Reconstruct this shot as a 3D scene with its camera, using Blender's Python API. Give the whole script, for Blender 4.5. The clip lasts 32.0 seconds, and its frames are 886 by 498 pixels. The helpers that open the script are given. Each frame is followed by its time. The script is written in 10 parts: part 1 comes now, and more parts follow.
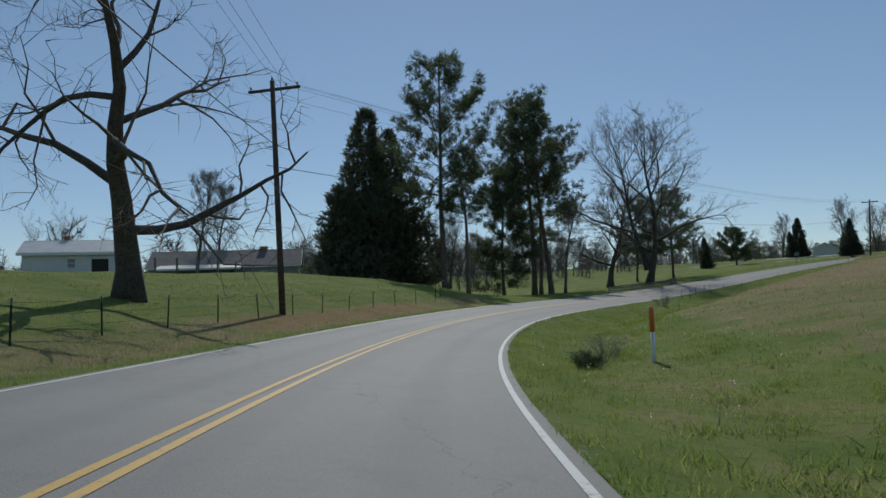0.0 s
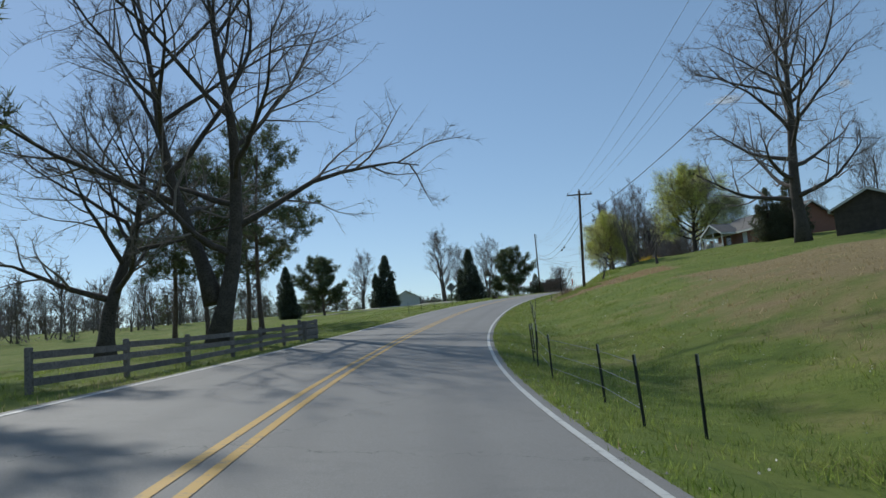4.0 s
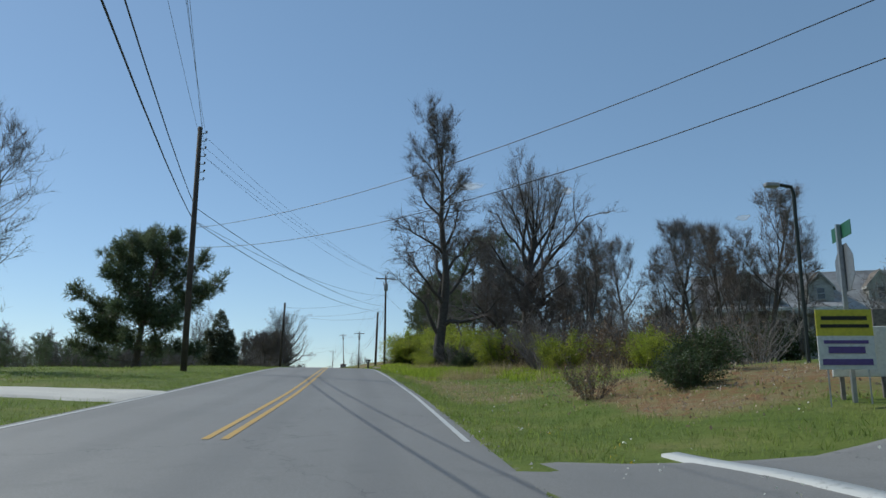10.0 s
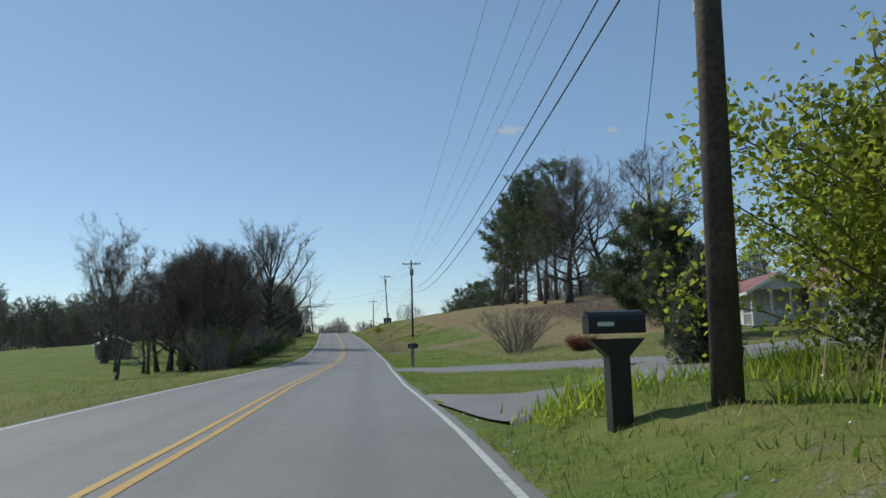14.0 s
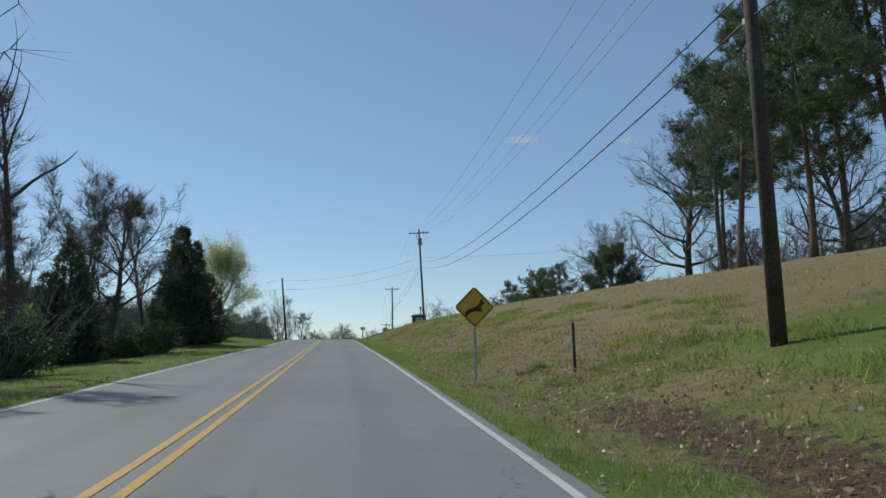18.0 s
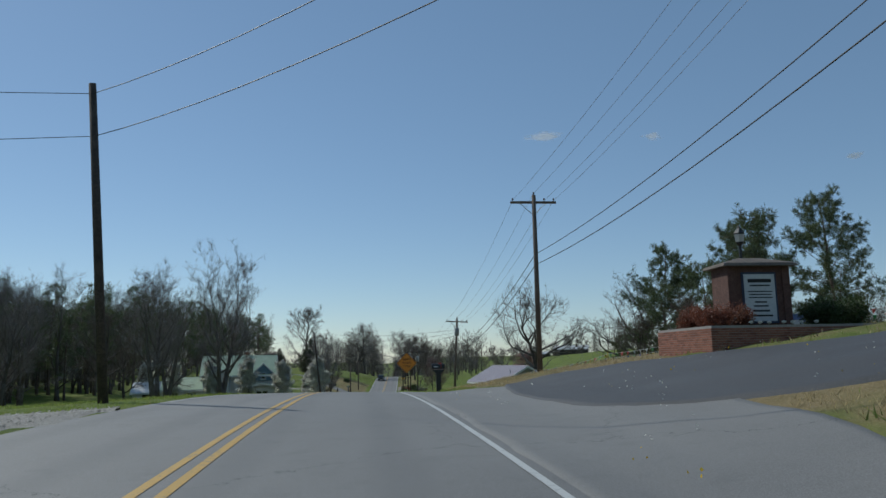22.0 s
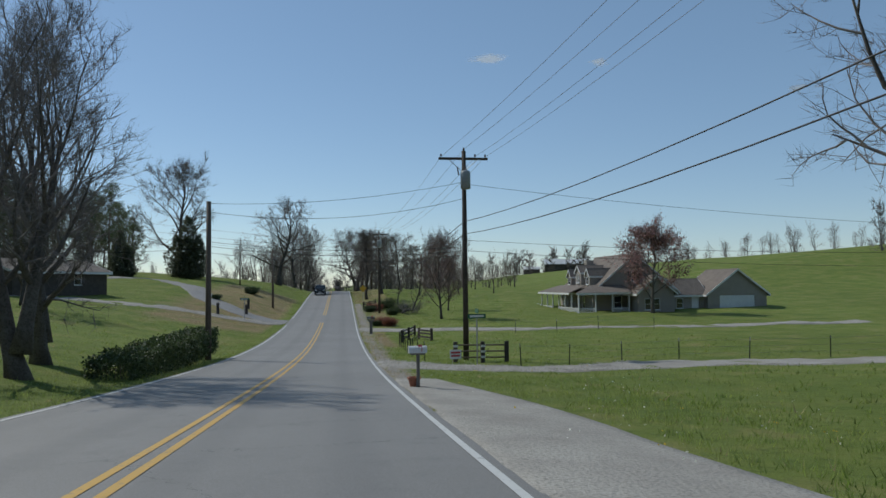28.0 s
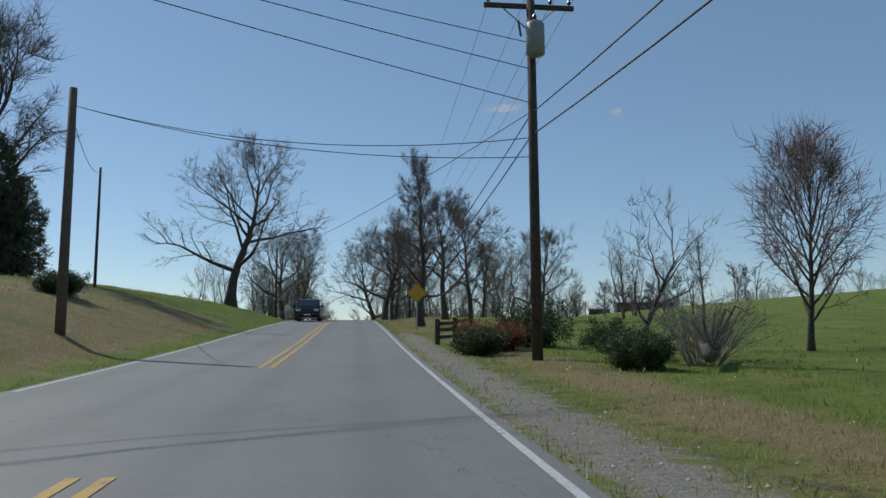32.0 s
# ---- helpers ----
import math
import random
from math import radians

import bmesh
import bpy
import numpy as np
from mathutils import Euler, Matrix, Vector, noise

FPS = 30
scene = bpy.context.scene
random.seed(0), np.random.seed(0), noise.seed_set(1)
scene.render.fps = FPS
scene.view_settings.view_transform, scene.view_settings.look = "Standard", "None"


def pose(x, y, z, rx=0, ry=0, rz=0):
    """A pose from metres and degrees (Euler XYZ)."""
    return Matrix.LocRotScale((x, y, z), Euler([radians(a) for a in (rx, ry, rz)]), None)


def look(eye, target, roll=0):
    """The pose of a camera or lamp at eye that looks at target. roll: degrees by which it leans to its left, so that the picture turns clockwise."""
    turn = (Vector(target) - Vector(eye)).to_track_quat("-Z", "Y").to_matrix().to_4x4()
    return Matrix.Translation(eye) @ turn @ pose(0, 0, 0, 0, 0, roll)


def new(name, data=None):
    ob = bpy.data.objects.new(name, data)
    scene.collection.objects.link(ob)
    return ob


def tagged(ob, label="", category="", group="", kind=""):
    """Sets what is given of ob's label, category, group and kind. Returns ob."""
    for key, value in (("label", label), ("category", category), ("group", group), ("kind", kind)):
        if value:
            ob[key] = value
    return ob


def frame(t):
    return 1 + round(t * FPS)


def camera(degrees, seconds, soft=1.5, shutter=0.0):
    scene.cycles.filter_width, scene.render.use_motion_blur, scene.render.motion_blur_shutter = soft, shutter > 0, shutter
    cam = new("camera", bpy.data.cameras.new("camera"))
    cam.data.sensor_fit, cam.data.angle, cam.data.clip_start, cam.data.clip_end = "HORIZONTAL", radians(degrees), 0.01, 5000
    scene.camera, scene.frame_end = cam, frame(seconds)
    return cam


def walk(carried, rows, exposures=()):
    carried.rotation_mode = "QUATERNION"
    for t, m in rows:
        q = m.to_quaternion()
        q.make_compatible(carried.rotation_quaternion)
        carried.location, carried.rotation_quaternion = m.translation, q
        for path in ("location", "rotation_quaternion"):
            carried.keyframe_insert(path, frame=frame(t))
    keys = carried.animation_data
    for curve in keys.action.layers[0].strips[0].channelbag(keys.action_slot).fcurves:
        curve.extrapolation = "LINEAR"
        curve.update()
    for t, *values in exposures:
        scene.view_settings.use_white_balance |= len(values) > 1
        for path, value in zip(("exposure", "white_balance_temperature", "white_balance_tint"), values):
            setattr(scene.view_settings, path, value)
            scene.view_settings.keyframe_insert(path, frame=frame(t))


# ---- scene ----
cam = camera(62.0, 32.0, 1.5)
PATH = [
    (0.0, 33.92, -307.58, -12.63, 4.27, 2.09, 46.33),
    (0.5, 27.10, -301.52, -12.72, 5.12, 2.08, 42.07),
    (1.0, 20.83, -295.00, -12.68, 5.90, 2.09, 37.95),
    (1.5, 15.11, -288.03, -12.58, 6.42, 2.25, 33.48),
    (2.0, 9.97, -280.62, -12.45, 6.71, 2.59, 28.91),
    (2.5, 5.42, -272.81, -12.30, 6.90, 3.07, 24.39),
    (3.0, 1.49, -264.61, -12.17, 7.10, 3.66, 19.71),
    (3.5, -1.83, -256.06, -12.01, 7.21, 4.29, 15.01),
    (4.0, -4.56, -247.21, -11.79, 7.31, 4.78, 10.57),
    (4.5, -6.74, -238.08, -11.46, 7.58, 4.97, 6.75),
    (5.0, -8.41, -228.71, -11.01, 8.16, 4.82, 3.64),
    (5.5, -9.61, -219.14, -10.46, 8.99, 4.37, 1.12),
    (6.0, -10.38, -209.39, -9.81, 9.87, 3.74, -1.09),
    (6.5, -10.75, -199.50, -9.04, 10.58, 3.04, -3.28),
    (7.0, -10.77, -189.50, -8.21, 10.98, 2.38, -5.60),
    (7.5, -10.46, -179.46, -7.40, 11.09, 1.79, -7.95),
    (8.0, -9.88, -169.42, -6.65, 11.05, 1.31, -9.77),
    (8.5, -9.10, -159.39, -5.96, 11.00, 0.92, -10.67),
    (9.0, -8.21, -149.39, -5.33, 11.02, 0.59, -10.97),
    (9.5, -7.28, -139.40, -4.72, 11.15, 0.25, -10.95),
    (10.0, -6.39, -129.37, -4.11, 11.13, -0.12, -10.81),
    (10.5, -5.57, -119.31, -3.55, 10.72, -0.43, -10.57),
    (11.0, -4.84, -109.22, -2.98, 10.43, -0.61, -10.39),
    (11.5, -4.16, -99.16, -2.40, 10.38, -0.61, -10.25),
    (12.0, -3.53, -89.17, -1.83, 10.11, -0.39, -10.00),
    (12.5, -2.92, -79.28, -1.32, 9.41, 0.08, -9.40),
    (13.0, -2.34, -69.48, -0.92, 8.60, 0.65, -8.42),
    (13.5, -1.79, -59.74, -0.64, 7.93, 1.22, -7.59),
    (14.0, -1.29, -50.02, -0.49, 7.28, 1.65, -7.21),
    (14.5, -0.86, -40.30, -0.43, 6.73, 1.76, -7.10),
    (15.0, -0.52, -30.52, -0.45, 6.48, 1.52, -6.99),
    (15.5, -0.26, -20.62, -0.47, 6.50, 1.09, -6.80),
    (16.0, -0.10, -10.51, -0.49, 6.68, 0.70, -6.60),
    (16.5, -0.02, -0.14, -0.45, 6.92, 0.57, -6.49),
    (17.0, -0.04, 10.53, -0.34, 7.20, 0.75, -6.49),
    (17.5, -0.12, 21.53, -0.11, 7.69, 0.99, -6.46),
    (18.0, -0.27, 32.83, 0.26, 8.31, 1.12, -6.56),
    (18.5, -0.46, 44.34, 0.72, 8.75, 1.17, -6.76),
    (19.0, -0.70, 55.92, 1.22, 8.90, 1.24, -6.76),
    (19.5, -0.98, 67.39, 1.68, 8.86, 1.33, -6.32),
    (20.0, -1.29, 78.58, 2.11, 8.80, 1.35, -5.83),
    (20.5, -1.63, 89.33, 2.52, 8.83, 1.28, -5.40),
    (21.0, -1.97, 99.50, 2.95, 8.95, 1.18, -4.94),
    (21.5, -2.32, 109.07, 3.32, 8.85, 1.14, -4.79),
    (22.0, -2.65, 118.08, 3.62, 8.41, 1.08, -5.15),
    (22.5, -2.94, 126.68, 3.79, 7.58, 0.92, -5.77),
    (23.0, -3.17, 135.01, 3.81, 6.43, 0.73, -6.42),
    (23.5, -3.33, 143.20, 3.68, 5.07, 0.64, -7.05),
    (24.0, -3.41, 151.35, 3.39, 3.82, 0.71, -7.72),
    (24.5, -3.42, 159.49, 2.98, 2.92, 0.85, -8.37),
    (25.0, -3.36, 167.63, 2.47, 2.45, 0.94, -8.92),
    (25.5, -3.26, 175.76, 1.89, 2.35, 0.98, -9.27),
    (26.0, -3.12, 183.89, 1.25, 2.38, 0.99, -9.46),
    (26.5, -2.97, 192.03, 0.61, 2.44, 0.97, -9.69),
    (27.0, -2.80, 200.21, -0.04, 2.54, 0.89, -9.87),
    (27.5, -2.62, 208.44, -0.72, 2.67, 0.77, -9.99),
    (28.0, -2.40, 216.73, -1.37, 2.82, 0.65, -10.03),
    (28.5, -2.15, 225.09, -1.98, 2.98, 0.58, -10.02),
    (29.0, -1.87, 233.53, -2.57, 3.17, 0.58, -9.94),
    (29.5, -1.55, 242.04, -3.10, 3.38, 0.65, -9.78),
    (30.0, -1.21, 250.59, -3.53, 3.78, 0.78, -9.60),
    (30.5, -0.88, 259.17, -3.85, 4.52, 0.96, -9.30),
    (31.0, -0.55, 267.73, -4.02, 5.47, 1.04, -9.18),
    (31.5, -0.23, 276.27, -4.05, 6.34, 0.83, -9.13),
    (32.0, 0.09, 284.78, -3.94, 6.82, 0.32, -9.04),
]
walk(cam, [(t, pose(x, y, z + 0.06, 90 + p, r, w)) for t, x, y, z, p, r, w in PATH],
     [(0.0, -0.65, 6250, 7), (2.0, -0.5, 6250, 7), (3.0, -0.35, 6250, 7), (4.5, -0.2, 6250, 7), (8.0, -0.2, 6250, 6), (10.5, -0.2, 6100, 5), (13.0, -0.15, 6300, 6), (18.0, -0.2, 6300, 6), (21.5, -0.5, 6050, 5), (24.0, -0.42, 6150, 6), (26.0, -0.32, 6250, 7), (32.0, -0.32, 6250, 7)])


# ---- light ----
world = bpy.data.worlds.new("sky")
scene.world = world
world.use_nodes = True
_n, _l = world.node_tree.nodes, world.node_tree.links
_n.clear()
_sky = _n.new("ShaderNodeTexSky")
_sky.sky_type = "NISHITA"
_sky.sun_disc = False
SUN_ELEV, SUN_AZ = 44.0, -45.0          # azimuth from +y, clockwise seen from above
_sky.sun_elevation, _sky.sun_rotation = radians(SUN_ELEV), radians(SUN_AZ)
_sky.altitude, _sky.air_density, _sky.dust_density, _sky.ozone_density = 200, 0.9, 0.15, 1.3
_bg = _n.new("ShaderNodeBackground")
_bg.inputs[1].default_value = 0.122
_out = _n.new("ShaderNodeOutputWorld")
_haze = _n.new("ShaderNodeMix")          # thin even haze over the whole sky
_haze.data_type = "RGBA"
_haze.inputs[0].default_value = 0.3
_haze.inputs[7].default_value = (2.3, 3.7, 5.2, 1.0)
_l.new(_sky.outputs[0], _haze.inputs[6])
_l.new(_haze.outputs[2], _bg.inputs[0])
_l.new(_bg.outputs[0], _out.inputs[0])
sun = new("sun", bpy.data.lights.new("sun", "SUN"))
sun.data.energy, sun.data.angle, sun.data.color = 3.5, radians(0.53), (1.0, 0.95, 0.87)
_az, _el = radians(SUN_AZ), radians(SUN_ELEV)
_to = Vector((math.sin(_az) * math.cos(_el), math.cos(_az) * math.cos(_el), math.sin(_el)))
sun.matrix_world = look(_to * 300, (0, 0, 0))


# ---- the line of the road and the lie of the land ----
LANE_OFF = ([0, 2, 3, 4, 4.5, 6.5, 7, 8, 9, 11, 13, 14, 19, 23, 26, 29, 32], [2.21, 2.21, 1.98, 1.75, 1.84, 2.16, 2.21, 1.98, 1.98, 1.67, 1.84, 1.75, 1.67, 1.57, 1.89, 1.75, 1.71])
EYE = 1.08
BANK = ([0, 1, 2, 3, 4.5, 6.5, 7.5, 8.5, 32], [4.0, 3.4, 3.8, 5.4, 5.0, 2.4, 1.4, 0.6, 0.6])
_p = np.array([row[:4] for row in PATH])
_t = np.arange(0, 32.01, 0.1)
_c = np.column_stack([np.interp(_t, _p[:, 0], _p[:, i]) for i in (1, 2, 3)])
_k = np.hanning(15) / np.hanning(15).sum()
_c = np.column_stack([np.convolve(np.pad(_c[:, i], 7, mode="reflect", reflect_type="odd"), _k, "valid") for i in range(3)])
_d = np.gradient(_c[:, :2], axis=0)
_d /= np.linalg.norm(_d, axis=1)[:, None]
_off = np.interp(_t, *LANE_OFF)
_line = _c.copy()
_line[:, 0] += -_d[:, 1] * _off
_line[:, 1] += _d[:, 0] * _off
_line[:, 2] -= EYE
_bank = np.tan(np.radians(np.interp(_t, *BANK)))
_line[:, 2] += _bank * _off
# the road goes on behind the start and beyond the end
_back = []
_h = math.atan2(_d[0, 1], _d[0, 0])
_q = _line[0].copy()
for _i in range(45):
    _h += 2 * 0.0075
    _q = _q - np.array([math.cos(_h) * 2, math.sin(_h) * 2, 0.0])
    _back.append(_q.copy())
_fore = []
_q = _line[-1].copy()
_h = math.atan2(_d[-1, 1], _d[-1, 0])
for _i in range(190):
    u = 2.0 * _i
    slope = np.interp(u, [0, 30, 55, 75, 100, 380], [0.028, 0.052, 0.04, 0.0, -0.03, -0.03])
    _q = _q + np.array([math.cos(_h) * 2, math.sin(_h) * 2, slope * 2])
    _fore.append(_q.copy())
_line = np.vstack([np.array(_back[::-1]), _line, np.array(_fore)])
_sl = np.concatenate([[0], np.cumsum(np.linalg.norm(np.diff(_line[:, :2], axis=0), axis=1))])
S_END = _sl[-1]
_bank = np.concatenate([np.full(45, _bank[0]), _bank, np.full(190, 0.0)])
S_OF_T = _sl[45:45 + len(_t)]


def s_at(t):
    """How far along the road the camera is after t seconds; later times go on at the last pace."""
    if t > 32:
        return S_OF_T[-1] + (t - 32) * 17.0
    if t < 0:
        return S_OF_T[0] + t * 18.0
    return float(np.interp(t, _t, S_OF_T))


# the pavement wanders a little to either side of the plan's line
WANDER = ([0, 1.4, 2.4, 3.4, 4.4, 5.1, 6.0, 6.9, 8.4, 9.4, 11.4, 12.4, 13.4, 14.0, 14.5, 15.1, 15.8, 16.6, 17.3, 18.3, 19.9, 21.4, 22.5, 23.5, 25.5, 26.5, 29.4, 31.4, 34],
          [.02, .12, .05, -.02, .17, .25, .17, .06, -.02, -.10, -.06, -.06, -.27, -.43, -.52, -.78, -.7, -.3, -.08, .05, -.08, -.05, .02, .05, .12, .0, -.12, -.13, 0])


def wander(s, d=0.0):
    """How far the pavement and its edges lie right of the plan's line; none farther out."""
    return np.interp(s, [s_at(t) for t in WANDER[0]], WANDER[1]) * np.interp(np.abs(d), [4.5, 8], [1, 0])


def centre(s):
    s = np.asarray(s, float)
    p = np.stack([np.interp(s, _sl, _line[:, i]) for i in range(3)], -1)
    a = np.stack([np.interp(s + 1.5, _sl, _line[:, i]) - np.interp(s - 1.5, _sl, _line[:, i]) for i in range(2)], -1)
    a /= np.linalg.norm(a, axis=-1)[..., None] + 1e-9
    return p, a


def heading(s):
    """Degrees by which the road's direction is turned from +y (to the left)."""
    a = centre(s)[1]
    return math.degrees(math.atan2(-a[0], a[1]))


NEAR = 45.0
DS = [-420, -200, -120, -70, -40, -25, -15, -10, -7, -5.0, -4.0, -3.4, 3.4, 4.0, 5.0, 7, 10, 15, 25, 40, 70, 120, 200, 420]
# cross sections: seconds at which they are passed, heights over the road at DS
LAND = [
    (-4, [8, 6, 3, 2.6, 2, 1.6, 1, 0.6, 0.2, -0.1, -0.08, -0.05, -0.05, -0.1, -0.25, -0.3, 0, 0.3, 0.8, 1.5, 3, 5, 7, 8]),
    (0, [8, 6, 4.5, 3.8, 3, 2.5, 1.7, 0.9, 0.2, -0.1, -0.08, -0.05, -0.05, -0.1, -0.3, -0.35, 0, 0.3, 0.8, 1.6, 3, 5, 7, 8]),
    (1.5, [6, 7, 5, 4.5, 4, 3.5, 2.6, 1.3, 0.4, 0, -0.06, -0.05, -0.05, -0.1, -0.3, -0.2, 0.2, 0.6, 1.4, 2.4, 4, 6, 8, 9]),
    (2.6, [2, 4, 4.2, 4.4, 4.2, 3.6, 2.6, 1.4, 0.4, 0, -0.06, -0.05, -0.05, -0.1, -0.4, -0.4, 0, 0.7, 1.8, 3, 5, 7, 9, 10]),
    (3.1, [0.5, 2, 3.6, 4.3, 4.3, 3.8, 2.8, 1.5, 0.5, 0, -0.06, -0.05, -0.05, -0.1, -0.4, -0.5, -0.1, 0.7, 2, 3.5, 5.5, 7.5, 9.5, 10.5]),
    (3.6, [-1, 0, 3.4, 4.4, 3.9, 2.9, 1.5, 0.5, 0.1, -0.02, -0.06, -0.05, -0.05, -0.1, -0.4, -0.6, -0.2, 0.7, 2.2, 4, 6, 8, 10, 11]),
    (4.2, [-1, 0, 2.2, 3.2, 2.7, 1.7, 0.6, 0.05, -0.05, -0.08, -0.06, -0.05, -0.05, -0.1, -0.35, -0.5, -0.05, 0.85, 2.4, 4.3, 6.2, 8, 10, 11]),
    (5, [-4, -3, -2.5, -1.2, -0.6, -0.5, -0.3, -0.2, -0.1, -0.1, -0.06, -0.05, -0.05, -0.1, -0.3, -0.4, 0.1, 1, 2.6, 4.6, 6.5, 8, 10, 11]),
    (6.5, [0, 0, -0.6, -0.6, -0.6, -0.4, -0.3, -0.2, -0.1, -0.1, -0.06, -0.05, -0.05, -0.1, -0.2, 0, 0.6, 1.2, 2.2, 3.4, 5, 6, 8, 9]),
    (7.6, [3, 1, 0, 0, 0, 0, -0.1, -0.1, -0.1, -0.1, -0.06, -0.05, -0.05, -0.1, -0.2, 0.2, 1.1, 1.8, 2.6, 3.2, 4, 5, 7, 8]),
    (8.6, [3, 1, 0.2, 0.2, 0.1, 0, 0, -0.1, -0.1, -0.1, -0.06, -0.05, -0.05, -0.15, -0.45, 0.3, 2, 2.8, 3.5, 4, 4, 4.4, 5, 6]),
    (9.2, [3, 1, 0.2, 0.2, 0.1, 0, 0, 0, 0, -0.05, -0.06, -0.05, -0.05, -0.15, -0.4, 0.4, 2.1, 3, 3.8, 4.6, 4.8, 4, 4.4, 5]),
    (9.75, [3, 1, 0.2, 0.2, 0.1, 0, 0, 0, 0, -0.05, -0.05, -0.05, -0.05, -0.1, -0.3, 0.3, 1.5, 2.5, 3.7, 4.4, 4.5, 3.2, 4, 5]),
    (10.35, [3, 1, 0.3, 0.3, 0.2, 0.1, 0, 0, 0, -0.05, -0.06, -0.05, -0.05, -0.06, -0.06, 0.1, 0.5, 1.1, 1.8, 2.2, 2.6, 3, 4, 5]),
    (10.9, [3, 1, 0.3, 0.3, 0.2, 0.1, 0, 0, 0, -0.05, -0.06, -0.05, -0.05, -0.1, -0.1, 0.2, 0.8, 1.2, 1.6, 2.1, 2.5, 3, 4, 5]),
    (11.3, [2, 1, 0.2, 0.3, 0.3, 0.2, 0.1, 0, 0, -0.05, -0.06, -0.05, -0.05, -0.1, -0.2, -0.1, 0.2, 0.5, 0.8, 1.2, 1.6, 2, 3, 4]),
    (12.6, [0, -0.5, -0.5, -0.4, -0.3, -0.2, -0.1, 0, 0, -0.05, -0.06, -0.05, -0.05, -0.1, -0.15, -0.1, 0.1, 0.2, 0.4, 0.8, 1, 1.5, 3, 4]),
    (13.75, [-2, -2, -2, -1.6, -1.2, -0.9, -0.6, -0.4, -0.2, -0.1, -0.06, -0.05, -0.05, -0.08, -0.05, 0.05, 0.2, 0.3, 0.6, 1, 2, 3, 4, 5]),
    (14.1, [-2, -2, -2, -1.6, -1.2, -0.9, -0.6, -0.4, -0.2, -0.1, -0.06, -0.05, -0.05, 0.06, 0.45, 0.65, 0.7, 0.6, 0.6, 1, 2, 3, 4, 5]),
    (14.44, [-2, -2, -2, -1.6, -1.2, -0.9, -0.6, -0.4, -0.2, -0.1, -0.06, -0.05, -0.05, 0.06, 0.55, 0.75, 0.7, 0.6, 0.6, 1, 2, 3, 4, 5]),
    (14.6, [-2, -2, -2, -1.6, -1.2, -0.9, -0.6, -0.4, -0.2, -0.1, -0.06, -0.05, -0.05, -0.06, -0.05, 0.05, 0.2, 0.4, 0.6, 1, 2, 3, 4, 5]),
    (15.5, [-3, -3, -3, -2.4, -1.6, -1, -0.6, -0.4, -0.2, -0.1, -0.06, -0.05, -0.05, -0.06, -0.1, 0, 0.2, 0.5, 1.1, 2.2, 4, 5, 6, 7]),
    (17, [-3, -3, -3, -2, -1.2, -0.8, -0.6, -0.4, -0.2, -0.1, -0.06, -0.05, -0.05, -0.08, -0.1, 0, 0.3, 0.9, 2.2, 4.8, 7, 7.5, 8, 9]),
    (18.3, [-3, -3, -2, -1.5, -1, -0.7, -0.5, -0.3, -0.2, -0.1, -0.06, -0.05, -0.05, -0.1, -0.2, 0.3, 1, 2, 3.7, 5.9, 7.5, 8, 9, 10]),
    (19.6, [-4, -4, -3, -2, -1, -0.7, -0.4, -0.3, -0.2, -0.1, -0.06, -0.05, -0.05, -0.1, -0.2, 0.4, 1.4, 2.6, 4.3, 6.2, 7.2, 7.5, 8, 8]),
    (20.9, [-5, -5, -4, -2, -0.4, 0.2, 0.5, 0.5, 0.2, 0, -0.06, -0.05, -0.05, -0.1, -0.1, 0.45, 1.5, 2.8, 4.4, 5.7, 6.5, 6.6, 6, 6]),
    (21.6, [-5, -5, -4, -2.5, -0.7, 0.05, 0.5, 0.4, 0.12, -0.04, -0.06, -0.05, -0.05, -0.06, 0.15, 0.9, 1.65, 2.6, 3.9, 5.0, 5, 5, 4.4, 4.4]),
    (22, [-5, -5, -4, -2.6, -0.8, 0, 0.5, 0.35, 0.1, -0.05, -0.06, -0.05, -0.05, -0.06, 0.08, 0.5, 1.4, 2.4, 3.7, 4.7, 4.6, 4.6, 4, 4]),
    (23, [-4, -4, -3, -2, -1.2, -0.8, -0.5, -0.3, -0.2, -0.1, -0.06, -0.05, -0.05, -0.05, -0.02, 0.25, 0.9, 1.6, 2.6, 3.5, 3.8, 3.2, 3, 3]),
    (24.2, [4, 2, -0.5, -1, -0.8, -0.6, -0.4, -0.3, -0.2, -0.1, -0.06, -0.05, -0.05, -0.08, -0.1, 0.2, 0.7, 1.3, 2.2, 3.1, 3.8, 4, 4, 4]),
    (25.4, [12, 7, 2, 0.4, 0, -0.2, -0.2, -0.2, -0.2, -0.1, -0.06, -0.05, -0.05, -0.08, -0.1, 0.1, 0.4, 0.6, 0.9, 1.2, 1.8, 3, 4, 6]),
    (26.6, [14, 8, 3, 1, 0.3, 0, -0.1, -0.1, -0.1, -0.1, -0.06, -0.05, -0.05, -0.06, -0.1, -0.05, 0.05, 0.2, 0.3, 0.4, 0.8, 2.2, 6, 11]),
    (28.2, [12, 8, 4.5, 2.6, 1.2, 0.6, 0.3, 0.12, 0.02, -0.05, -0.06, -0.05, -0.05, -0.06, -0.12, -0.25, -0.4, -0.5, -0.6, -0.5, 0.2, 2.5, 7, 12]),
    (29.5, [11, 9, 6.5, 4.5, 2.8, 1.7, 1.0, 0.6, 0.25, -0.05, -0.06, -0.05, -0.05, -0.06, -0.12, -0.25, -0.3, -0.3, -0.2, 0, 0.4, 2.5, 7, 13]),
